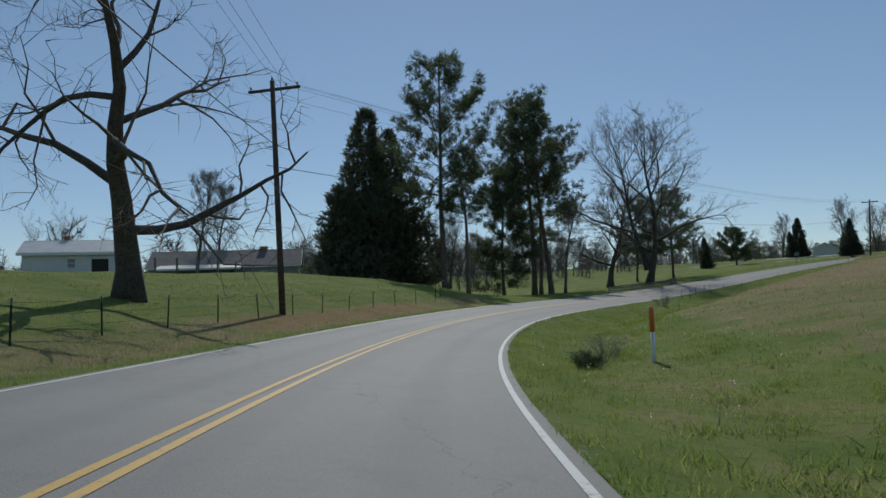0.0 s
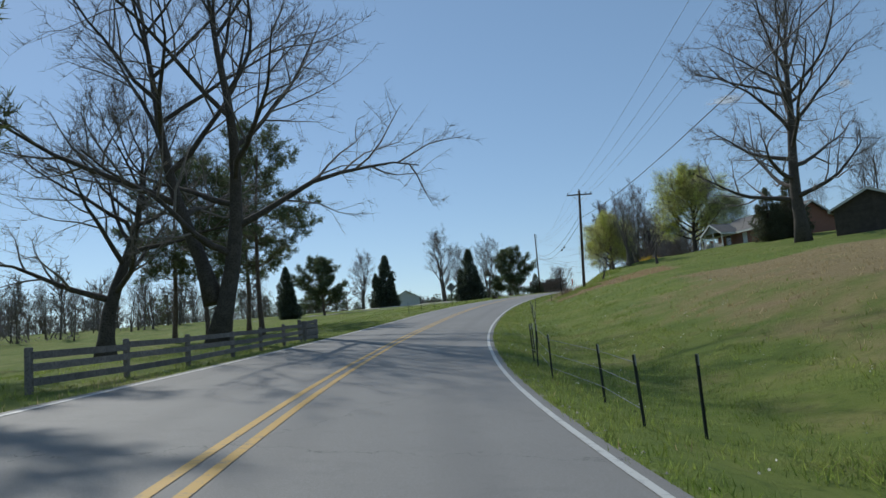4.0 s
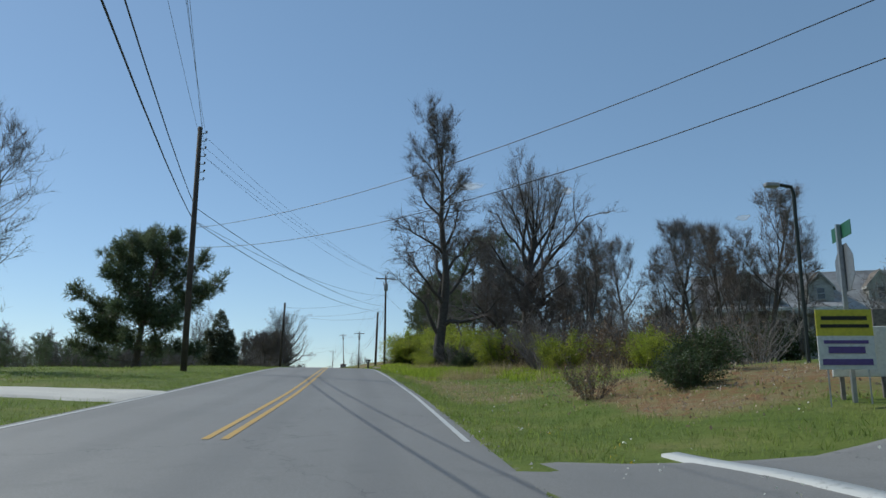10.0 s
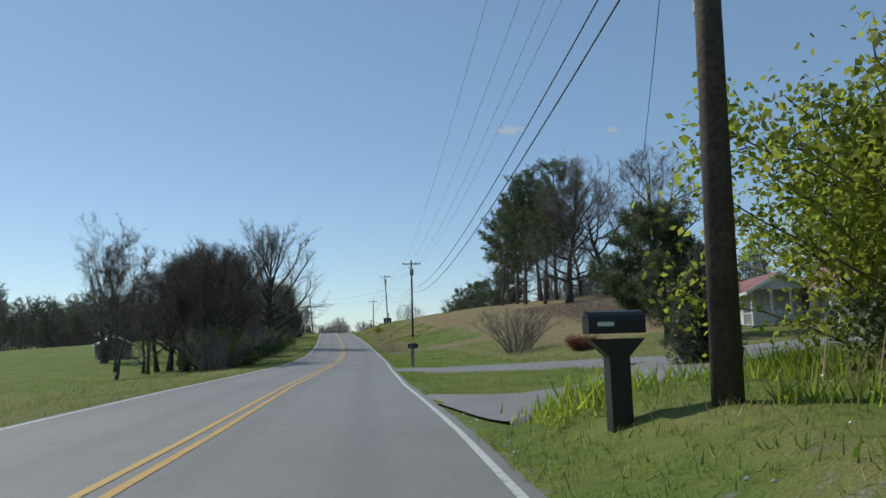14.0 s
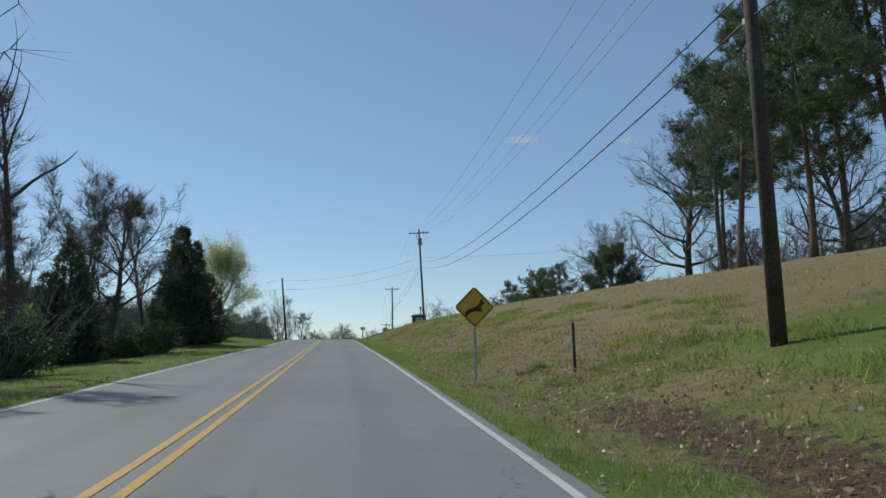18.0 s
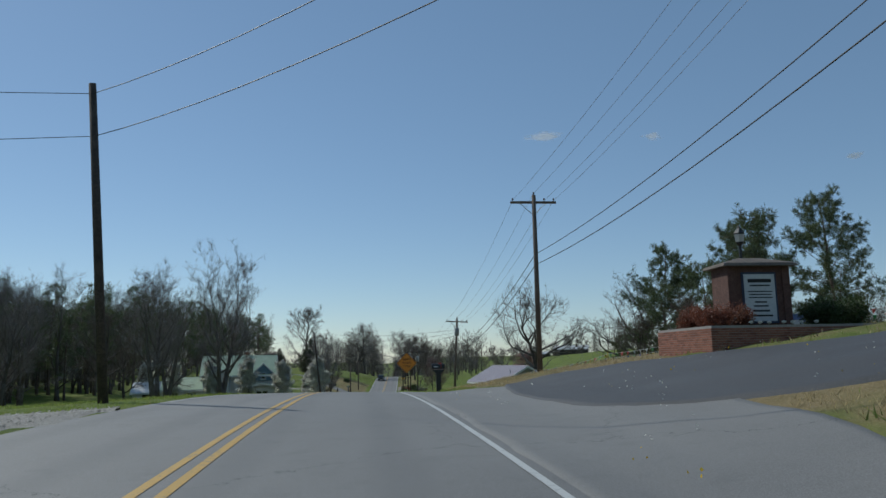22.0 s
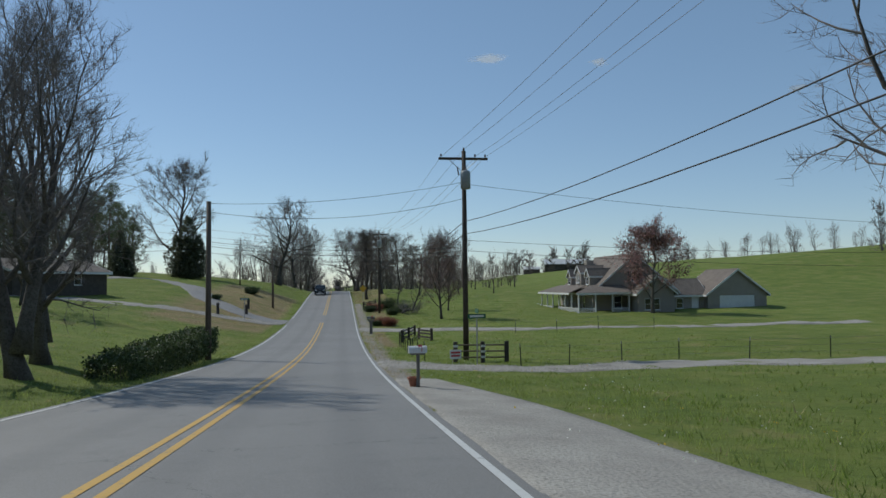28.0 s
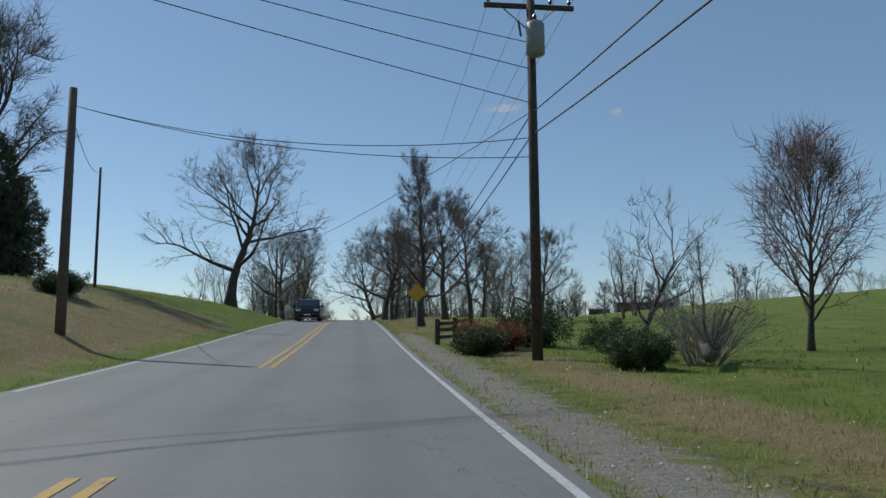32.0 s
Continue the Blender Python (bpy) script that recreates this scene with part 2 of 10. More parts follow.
    (30.8, [11, 9, 7, 5.5, 3.9, 2.6, 1.3, 0.5, 0.1, -0.05, -0.06, -0.05, -0.05, -0.06, -0.1, -0.15, -0.1, 0.1, 0.3, 0.4, 0.8, 2.4, 7, 13]),
    (32, [11, 9, 7, 5.5, 4.4, 3.2, 1.9, 0.9, 0.3, -0.05, -0.06, -0.05, -0.05, -0.06, -0.08, -0.05, 0.1, 0.2, 0.4, 0.55, 1.0, 3, 8, 14]),
    (33.5, [10, 9, 7, 5.5, 4.4, 3.6, 2.6, 1.7, 0.8, 0.1, -0.06, -0.05, -0.05, -0.06, -0.1, -0.05, -0.1, 0, 0.3, 0.4, 0.8, 3, 9, 15]),
    (37, [8, 7, 6, 5, 4.2, 3.2, 2.2, 1.4, 0.6, 0.1, -0.06, -0.05, -0.05, -0.06, -0.1, 0.2, 0.3, 0.2, 0.1, 0.8, 4.0, 9, 13, 16]),
    (46, [8, 7, 6, 5, 4, 3, 2, 1, 0.5, 0.1, -0.06, -0.05, -0.05, -0.06, -0.1, 0.2, 0.3, 0.6, 1.4, 4.0, 8.4, 12.8, 16, 17]),
]
_ls = np.array([s_at(row[0]) for row in LAND])
_lh = np.array([row[1] for row in LAND], float)


def land(s, d):
    """Height of the ground over the middle of the road."""
    s, d = np.broadcast_arrays(np.asarray(s, float), np.asarray(d, float))
    j = np.clip(np.searchsorted(_ls, s) - 1, 0, len(_ls) - 2)
    u = np.clip((s - _ls[j]) / (_ls[j + 1] - _ls[j]), 0, 1)
    u = u * u * (3 - 2 * u)
    k = np.clip(np.searchsorted(DS, d) - 1, 0, len(DS) - 2)
    ds = np.array(DS, float)
    w = np.clip((d - ds[k]) / (ds[k + 1] - ds[k]), 0, 1)
    a = _lh[j, k] * (1 - w) + _lh[j, k + 1] * w
    b = _lh[j + 1, k] * (1 - w) + _lh[j + 1, k + 1] * w
    return a * (1 - u) + b * u


def lumps(x, y, seed=0):
    """Soft uneven ground, about -1 to 1."""
    r = np.random.RandomState(seed)
    z = 0 * x
    for k in range(14):
        a, w = r.uniform(0, 6.28), 2 * math.pi / r.uniform(1.6, 14)
        z = z + np.sin((x * math.cos(a) + y * math.sin(a)) * w + r.uniform(0, 6.28)) / 14 * 2.2
    return z


def _far(s):
    """Far ends of the cross lines, on two straight lines beside the valley."""
    v = np.interp(s, [0, S_END], [-620.0, 760.0])
    return v


def spot(s, d):
    """World place of the ground at s along the road and d to its right."""
    s, d = np.broadcast_arrays(np.asarray(s, float), np.asarray(d, float))
    p, a = centre(s)
    n = np.stack([a[..., 1], -a[..., 0]], -1)
    m = np.clip(d, -NEAR, NEAR)
    xy = p[..., :2] + n * m[..., None]
    w = np.clip((np.abs(d) - NEAR) / (420 - NEAR), 0, 1)
    far = np.stack([np.sign(d) * 420.0, _far(s)], -1)
    xy = xy * (1 - w[..., None]) + far * w[..., None]
    z = p[..., 2] + land(s, d - wander(s, d)) - np.interp(s, _sl, _bank) * np.clip(d, -12, 12) * np.interp(np.abs(d), [6, 14], [1, 0])
    z = z + lumps(xy[..., 0], xy[..., 1], 4) * np.interp(np.abs(d), [4.2, 6, 12, 60], [0, .05, .10, .2])
    return np.concatenate([xy, z[..., None]], -1)


# ---- materials ----
MATS = {}


def nodes_of(name):
    m = bpy.data.materials.new(name)
    m.use_nodes = True
    nt = m.node_tree
    return m, nt, nt.nodes, nt.links, nt.nodes["Principled BSDF"]


def rgb(c):
    return (c[0], c[1], c[2], 1.0)


def noise_node(nt, scale, detail=4.0, rough=0.55, coords="Object"):
    t = nt.nodes.new("ShaderNodeTexCoord")
    n = nt.nodes.new("ShaderNodeTexNoise")
    n.inputs["Scale"].default_value, n.inputs["Detail"].default_value, n.inputs["Roughness"].default_value = scale, detail, rough
    nt.links.new(t.outputs[coords], n.inputs["Vector"])
    return n


def mix_node(nt, fac, a, b):
    """Colour mix; each of the three is a socket or a value."""
    x = nt.nodes.new("ShaderNodeMix")
    x.data_type = "RGBA"
    for i, v in ((0, fac), (6, a), (7, b)):
        if hasattr(v, "is_output"):
            nt.links.new(v, x.inputs[i])
        elif i == 0:
            x.inputs[0].default_value = v
        else:
            x.inputs[i].default_value = rgb(v)
    return x.outputs[2]


def ramp(nt, fac, lo, hi):
    r = nt.nodes.new("ShaderNodeMapRange")
    r.inputs["From Min"].default_value, r.inputs["From Max"].default_value = lo, hi
    nt.links.new(fac, r.inputs["Value"])
    return r.outputs["Result"]


def bump(nt, bsdf, height, strength, distance=0.02):
    b = nt.nodes.new("ShaderNodeBump")
    b.inputs["Strength"].default_value, b.inputs["Distance"].default_value = strength, distance
    nt.links.new(height, b.inputs["Height"])
    nt.links.new(b.outputs["Normal"], bsdf.inputs["Normal"])


def surface(name, a, b, scale=3.0, fine=30.0, rough=0.8, metal=0.0, relief=0.3, c=None, rand=0.0, coords="Object"):
    """A two-scale mottled surface: a and b blend by a coarse noise, c (or a darker a) speckles it by a fine one."""
    if name in MATS:
        return MATS[name]
    m, nt, N, L, bs = nodes_of(name)
    n1, n2 = noise_node(nt, scale, coords=coords), noise_node(nt, fine, 3.0, coords=coords)
    col = mix_node(nt, ramp(nt, n1.outputs["Fac"], 0.35, 0.65), a, b)
    c = c or tuple(v * 0.7 for v in a)
    f = ramp(nt, n2.outputs["Fac"], 0.45, 0.75)
    col = mix_node(nt, f, col, c)
    if rand:
        o = N.new("ShaderNodeObjectInfo")
        h = N.new("ShaderNodeHueSaturation")
        r = N.new("ShaderNodeMapRange")
        r.inputs["To Min"].default_value, r.inputs["To Max"].default_value = 1 - rand, 1 + rand
        L.new(o.outputs["Random"], r.inputs["Value"])
        L.new(r.outputs["Result"], h.inputs["Value"])
        L.new(col, h.inputs["Color"])
        col = h.outputs["Color"]
    L.new(col, bs.inputs["Base Color"])
    bs.inputs["Roughness"].default_value, bs.inputs["Metallic"].default_value = rough, metal
    if relief:
        bump(nt, bs, n2.outputs["Fac"], relief)
    MATS[name] = m
    return m


def foliage(name, a, b, through_light=0.35, rough=0.6):
    """Leaves: colour by clump and by leaf, and some light through them."""
    if name in MATS:
        return MATS[name]
    m, nt, N, L, bs = nodes_of(name)
    n1 = noise_node(nt, 0.6, 2.0)
    geo = N.new("ShaderNodeNewGeometry")
    col = mix_node(nt, ramp(nt, n1.outputs["Fac"], 0.35, 0.65), a, b)
    h = N.new("ShaderNodeHueSaturation")
    r = N.new("ShaderNodeMapRange")
    r.inputs["To Min"].default_value, r.inputs["To Max"].default_value = 0.6, 1.4
    L.new(geo.outputs["Random Per Island"], r.inputs["Value"])
    L.new(r.outputs["Result"], h.inputs["Value"])
    L.new(col, h.inputs["Color"])
    L.new(h.outputs["Color"], bs.inputs["Base Color"])
    bs.inputs["Roughness"].default_value = rough
    tr = N.new("ShaderNodeBsdfTranslucent")
    L.new(h.outputs["Color"], tr.inputs["Color"])
    mx = N.new("ShaderNodeMixShader")
    mx.inputs[0].default_value = through_light
    L.new(bs.outputs[0], mx.inputs[1])
    L.new(tr.outputs[0], mx.inputs[2])
    L.new(mx.outputs[0], N["Material Output"].inputs["Surface"])
    MATS[name] = m
    return m


def plain(name, c, rough=0.5, metal=0.0, wear=0.25):
    """Paint, plastic or metal with slight soiling."""
    return surface(name, c, tuple(v * (1 - wear * 0.5) for v in c), 1.5, 18.0, rough, metal, 0.08, tuple(v * (1 - wear) for v in c))


def glass(name="window_glass"):
    if name in MATS:
        return MATS[name]
    m, nt, N, L, bs = nodes_of(name)
    bs.inputs["Base Color"].default_value = (0.02, 0.025, 0.03, 1)
    bs.inputs["Roughness"].default_value = 0.06
    bs.inputs["Specular IOR Level"].default_value = 0.9
    n = noise_node(nt, 0.7, 1.0)
    bump(nt, bs, n.outputs["Fac"], 0.05, 0.05)
    MATS[name] = m
    return m


def land_material():
    """Meadow: fresh grass, dry grass, bare clay, leaf litter and gravel, by the cover painted on the ground and by noise."""
    m, nt, N, L, bs = nodes_of("meadow")
    at = N.new("ShaderNodeAttribute")
    at.attribute_name = "cover"
    sep = N.new("ShaderNodeSeparateColor")
    L.new(at.outputs["Color"], sep.inputs[0])
    big, mid, fine, hair = noise_node(nt, 0.05, 3), noise_node(nt, 0.45, 5, 0.6), noise_node(nt, 4.0, 5, 0.65), noise_node(nt, 22.0, 4, 0.7)
    green = mix_node(nt, ramp(nt, mid.outputs["Fac"], 0.35, 0.68), (0.115, 0.160, 0.032), (0.185, 0.215, 0.050))
    green = mix_node(nt, ramp(nt, fine.outputs["Fac"], 0.50, 0.78), green, (0.075, 0.110, 0.024))
    green = mix_node(nt, ramp(nt, hair.outputs["Fac"], 0.58, 0.80), green, (0.24, 0.225, 0.105))
    dry = mix_node(nt, ramp(nt, fine.outputs["Fac"], 0.3, 0.7), (0.265, 0.205, 0.105), (0.195, 0.150, 0.070))
    dry = mix_node(nt, ramp(nt, hair.outputs["Fac"], 0.5, 0.75), dry, (0.36, 0.30, 0.18))
    clay = mix_node(nt, ramp(nt, fine.outputs["Fac"], 0.35, 0.7), (0.32, 0.135, 0.062), (0.24, 0.12, 0.065))
    clay = mix_node(nt, ramp(nt, hair.outputs["Fac"], 0.5, 0.8), clay, (0.17, 0.085, 0.045))
    leaf = mix_node(nt, ramp(nt, hair.outputs["Fac"], 0.35, 0.7), (0.050, 0.036, 0.026), (0.17, 0.12, 0.082))
    grav = mix_node(nt, ramp(nt, hair.outputs["Fac"], 0.35, 0.7), (0.22, 0.20, 0.17), (0.36, 0.33, 0.29))

    def edge(sock, noise, lo, hi):
        a = N.new("ShaderNodeMath")
        a.operation = "ADD"
        L.new(sock, a.inputs[0])
        s = N.new("ShaderNodeMath")
        s.operation = "MULTIPLY_ADD"
        L.new(noise.outputs["Fac"], s.inputs[0])
        s.inputs[1].default_value, s.inputs[2].default_value = 1.6, -0.8
        L.new(s.outputs[0], a.inputs[1])
        return ramp(nt, a.outputs[0], lo, hi)
    col = mix_node(nt, edge(sep.outputs[0], mid, 0.25, 0.85), green, dry)
    col = mix_node(nt, edge(sep.outputs[1], fine, 0.4, 0.75), col, clay)
    col = mix_node(nt, edge(sep.outputs[2], fine, 0.4, 0.75), col, leaf)
    col = mix_node(nt, edge(at.outputs["Alpha"], fine, 0.4, 0.7), col, grav)
    h = N.new("ShaderNodeHueSaturation")
    r = N.new("ShaderNodeMapRange")
    r.inputs["To Min"].default_value, r.inputs["To Max"].default_value = 0.78, 1.22
    L.new(big.outputs["Fac"], r.inputs["Value"])
    L.new(r.outputs["Result"], h.inputs["Value"])
    L.new(col, h.inputs["Color"])
    L.new(h.outputs["Color"], bs.inputs["Base Color"])
    bs.inputs["Roughness"].default_value = 0.95
    bs.inputs["Specular IOR Level"].default_value = 0.15
    mixh = N.new("ShaderNodeMath")
    mixh.operation = "ADD"
    L.new(fine.outputs["Fac"], mixh.inputs[0])
    L.new(hair.outputs["Fac"], mixh.inputs[1])
    bump(nt, bs, mixh.outputs[0], 0.6, 0.12)
    return m


def asphalt_material():
    m, nt, N, L, bs = nodes_of("old_asphalt")
    uv = N.new("ShaderNodeUVMap")
    sep = N.new("ShaderNodeSeparateXYZ")
    L.new(uv.outputs[0], sep.inputs[0])
    n1, n2, n3 = noise_node(nt, 0.18, 4), noise_node(nt, 2.2, 5, 0.6), noise_node(nt, 70.0, 3, 0.7)
    col = mix_node(nt, ramp(nt, n1.outputs["Fac"], 0.3, 0.7), (0.160, 0.153, 0.142), (0.205, 0.196, 0.181))
    col = mix_node(nt, ramp(nt, n3.outputs["Fac"], 0.45, 0.75), col, (0.27, 0.265, 0.255))
    f = N.new("ShaderNodeMath")
    f.operation = "MULTIPLY"
    f.inputs[1].default_value = 0.35
    L.new(ramp(nt, n2.outputs["Fac"], 0.55, 0.8), f.inputs[0])
    col = mix_node(nt, f.outputs[0], col, (0.10, 0.098, 0.095))
    # wheel tracks, polished lighter, and an oil-dark band in the middle of each lane
    w = N.new("ShaderNodeMath")
    w.operation = "SINE"
    k = N.new("ShaderNodeMath")
    k.operation = "MULTIPLY"
    k.inputs[1].default_value = 2 * math.pi / 1.62
    L.new(sep.outputs[0], k.inputs[0])
    L.new(k.outputs[0], w.inputs[0])
    g = N.new("ShaderNodeMath")
    g.operation = "MULTIPLY"
    g.inputs[1].default_value = 0.30
    L.new(ramp(nt, w.outputs[0], 0.1, 1.0), g.inputs[0])
    col = mix_node(nt, g.outputs[0], col, (0.125, 0.122, 0.118))
    # tarred cracks
    v = N.new("ShaderNodeTexVoronoi")
    v.feature = "DISTANCE_TO_EDGE"
    v.inputs["Scale"].default_value = 0.16
    mp = N.new("ShaderNodeVectorMath")
    mp.operation = "ADD"
    tc = N.new("ShaderNodeTexCoord")
    L.new(tc.outputs["Object"], mp.inputs[0])
    L.new(n2.outputs["Color"], mp.inputs[1])
    L.new(mp.outputs[0], v.inputs["Vector"])
    ck = N.new("ShaderNodeMath")
    ck.operation = "LESS_THAN"
    ck.inputs[1].default_value = 0.0011
    L.new(v.outputs["Distance"], ck.inputs[0])
    col = mix_node(nt, ck.outputs[0], col, (0.095, 0.092, 0.088))
    L.new(col, bs.inputs["Base Color"])
    bs.inputs["Roughness"].default_value = 0.72
    bs.inputs["Specular IOR Level"].default_value = 0.45
    bump(nt, bs, n3.outputs["Fac"], 0.35, 0.01)
    return m


def paint_material(name, c, under=(0.16, 0.155, 0.145), wear=0.58):
    m, nt, N, L, bs = nodes_of(name)
    n1, n2 = noise_node(nt, 9.0, 6, 0.7), noise_node(nt, 0.7, 3)
    a = N.new("ShaderNodeMath")
    a.operation = "MULTIPLY_ADD"
    L.new(n2.outputs["Fac"], a.inputs[0])
    a.inputs[1].default_value = 0.35
    L.new(n1.outputs["Fac"], a.inputs[2])
    col = mix_node(nt, ramp(nt, a.outputs[0], wear + 0.14, wear + 0.34), c, under)
    L.new(col, bs.inputs["Base Color"])
    bs.inputs["Roughness"].default_value = 0.6
    return m


def rows_material(name, a, b, pitch, axis=0, groove=0.12, rough=0.6, metal=0.0, relief=0.8):
    """Seamed or ribbed sheet: bump ribs at a true pitch along one axis of the object."""
    if name in MATS:
        return MATS[name]
    m, nt, N, L, bs = nodes_of(name)
    n1 = noise_node(nt, 1.3, 4)
    col = mix_node(nt, ramp(nt, n1.outputs["Fac"], 0.35, 0.7), a, b)
    tc = N.new("ShaderNodeTexCoord")
    sep = N.new("ShaderNodeSeparateXYZ")
    L.new(tc.outputs["Object"], sep.inputs[0])
    k = N.new("ShaderNodeMath")
    k.operation = "MULTIPLY"
    k.inputs[1].default_value = 1 / pitch
    L.new(sep.outputs[axis], k.inputs[0])
    fr = N.new("ShaderNodeMath")
    fr.operation = "FRACT"
    L.new(k.outputs[0], fr.inputs[0])
    lt = N.new("ShaderNodeMath")
    lt.operation = "LESS_THAN"
    lt.inputs[1].default_value = groove
    L.new(fr.outputs[0], lt.inputs[0])
    col2 = mix_node(nt, lt.outputs[0], col, tuple(v * 0.8 for v in a))
    L.new(col2, bs.inputs["Base Color"])
    bs.inputs["Roughness"].default_value, bs.inputs["Metallic"].default_value = rough, metal
    bump(nt, bs, lt.outputs[0], relief, 0.03)
    MATS[name] = m
    return m


M_LAND, M_ASPHALT = land_material(), asphalt_material()
M_WHITE_LINE, M_YELLOW_LINE = paint_material("worn_white_paint", (0.52, 0.52, 0.49)), paint_material("worn_yellow_paint", (0.52, 0.31, 0.055))
M_GRAVEL = surface("pale_gravel", (0.36, 0.34, 0.30), (0.27, 0.25, 0.22), 0.8, 26.0, 0.95, 0, 1.0, (0.17, 0.16, 0.14))
M_DRIVE = surface("grey_driveway", (0.20, 0.195, 0.19), (0.155, 0.15, 0.145), 0.5, 30.0, 0.85, 0, 0.5, (0.27, 0.265, 0.25))
M_BLACKTOP = surface("new_blacktop", (0.062, 0.062, 0.064), (0.05, 0.05, 0.052), 0.5, 40.0, 0.7, 0, 0.4, (0.085, 0.085, 0.085))
M_CONCRETE = surface("pale_concrete", (0.60, 0.57, 0.50), (0.50, 0.47, 0.42), 0.9, 20.0, 0.9, 0, 0.3)
M_BARK = surface("grey_bark", (0.105, 0.088, 0.072), (0.155, 0.135, 0.115), 2.0, 14.0, 0.95, 0, 1.0, (0.05, 0.042, 0.034))
M_BARK_DARK = surface("dark_bark", (0.072, 0.061, 0.053), (0.105, 0.090, 0.077), 2.0, 12.0, 0.95, 0, 1.0, (0.03, 0.025, 0.022))
M_TWIG = surface("brown_twigs", (0.135, 0.105, 0.085), (0.175, 0.140, 0.118), 1.0, 9.0, 0.9, 0, 0)
M_TWIG_GREY = surface("grey_twigs", (0.19, 0.165, 0.15), (0.25, 0.22, 0.205), 1.0, 9.0, 0.9, 0, 0)
M_TWIG_RED = surface("budding_red_twigs", (0.205, 0.135, 0.115), (0.255, 0.185, 0.165), 1.0, 9.0, 0.9, 0, 0)
M_PINE_BARK = surface("pine_bark", (0.115, 0.085, 0.066), (0.17, 0.125, 0.098), 2.5, 12.0, 0.95, 0, 1.0, (0.06, 0.045, 0.036))
M_POLE = surface("creosoted_pole_wood", (0.060, 0.046, 0.036), (0.105, 0.080, 0.062), 1.6, 16.0, 0.9, 0, 0.5, (0.035, 0.028, 0.023))
M_POLE_PALE = surface("weathered_pole_wood", (0.17, 0.13, 0.10), (0.13, 0.10, 0.078), 1.6, 16.0, 0.9, 0, 0.5, (0.08, 0.06, 0.05))
M_WIRE = plain("black_cable", (0.02, 0.02, 0.022), 0.6)
M_WIRE_BARE = plain("bare_wire", (0.16, 0.165, 0.17), 0.45, 0.6)
M_STEEL = plain("galvanised_steel", (0.42, 0.43, 0.44), 0.45, 0.8)
M_GREYTANK = plain("grey_enamel", (0.30, 0.31, 0.31), 0.45)
M_PORC = plain("brown_porcelain", (0.10, 0.06, 0.045), 0.25)
M_TPOST = plain("dark_green_steel", (0.035, 0.042, 0.036), 0.6, 0.3)
M_RUST = surface("rusty_steel", (0.11, 0.065, 0.045), (0.07, 0.05, 0.04), 5, 30, 0.8, 0.4, 0.2)
M_BOARD = surface("weathered_boards", (0.23, 0.205, 0.18), (0.16, 0.145, 0.13), 2.5, 20.0, 0.9, 0, 0.4, (0.10, 0.09, 0.08), 0.15)
M_BOARD_DARK = surface("dark_stained_boards", (0.055, 0.044, 0.036), (0.085, 0.070, 0.058), 2.5, 20.0, 0.85, 0, 0.4, None, 0.15)
M_WHITE = plain("white_paint", (0.74, 0.74, 0.72), 0.55)
M_BLACK = plain("black_plastic", (0.018, 0.018, 0.019), 0.4)
M_ORANGE = plain("orange_plastic", (0.62, 0.15, 0.045), 0.5)
M_SIGN_ORANGE = plain("orange_sign_sheeting", (0.72, 0.25, 0.02), 0.4, 0, 0.12)
M_SIGN_YELLOW = plain("amber_sign_sheeting", (0.66, 0.36, 0.02), 0.4, 0, 0.15)
M_SIGN_BACK = plain("grey_sign_back", (0.30, 0.31, 0.32), 0.4, 0.7)
M_INK = plain("black_ink", (0.012, 0.012, 0.012), 0.5)
M_SIDING = rows_material("white_clapboard", (0.70, 0.70, 0.68), (0.64, 0.64, 0.62), 0.16, 2, 0.12, 0.6)
M_SIDING_GREY = rows_material("grey_clapboard", (0.30, 0.30, 0.29), (0.26, 0.26, 0.25), 0.16, 2, 0.12, 0.6)
M_SIDING_TAN = rows_material("taupe_clapboard", (0.34, 0.30, 0.26), (0.30, 0.265, 0.23), 0.16, 2, 0.12, 0.6)
M_ROOF_METAL = rows_material("purple_grey_metal_roof", (0.235, 0.20, 0.215), (0.275, 0.24, 0.25), 0.23, 0, 0.10, 0.42, 0.35)
M_ROOF_GREEN = rows_material("green_metal_roof", (0.42, 0.52, 0.36), (0.36, 0.46, 0.31), 0.23, 0, 0.10, 0.5, 0.1)
M_ROOF_WHITE = rows_material("pale_metal_roof", (0.62, 0.62, 0.60), (0.52, 0.52, 0.50), 0.25, 0, 0.10, 0.45, 0.3)
M_ROOF_RED = rows_material("faded_red_metal_roof", (0.36, 0.14, 0.105), (0.30, 0.12, 0.095), 0.25, 0, 0.10, 0.5, 0.2)
M_SHINGLE = surface("brown_shingles", (0.20, 0.165, 0.135), (0.15, 0.125, 0.105), 1.5, 9.0, 0.95, 0, 0.5, (0.10, 0.085, 0.07))
M_SHINGLE_GREY = surface("grey_shingles", (0.19, 0.18, 0.17), (0.14, 0.135, 0.13), 1.5, 9.0, 0.95, 0, 0.5, (0.10, 0.095, 0.09))
M_BRICK = surface("red_brown_brick", (0.27, 0.115, 0.075), (0.33, 0.155, 0.105), 6.0, 30.0, 0.9, 0, 0.3, (0.17, 0.075, 0.055), 0.28)
M_BRICK_FAR = surface("red_brown_brickwork", (0.27, 0.125, 0.085), (0.32, 0.16, 0.115), 5.0, 16.0, 0.9, 0, 0.4, (0.19, 0.10, 0.075))
M_MORTAR = surface("grey_mortar", (0.36, 0.33, 0.30), (0.30, 0.275, 0.25), 4, 30, 0.95)
M_GLASS = glass()
# near-black paint in place of the shade inside buildings
M_DARK_OPEN = plain("interior_shade_paint", (0.03, 0.028, 0.027), 0.8)


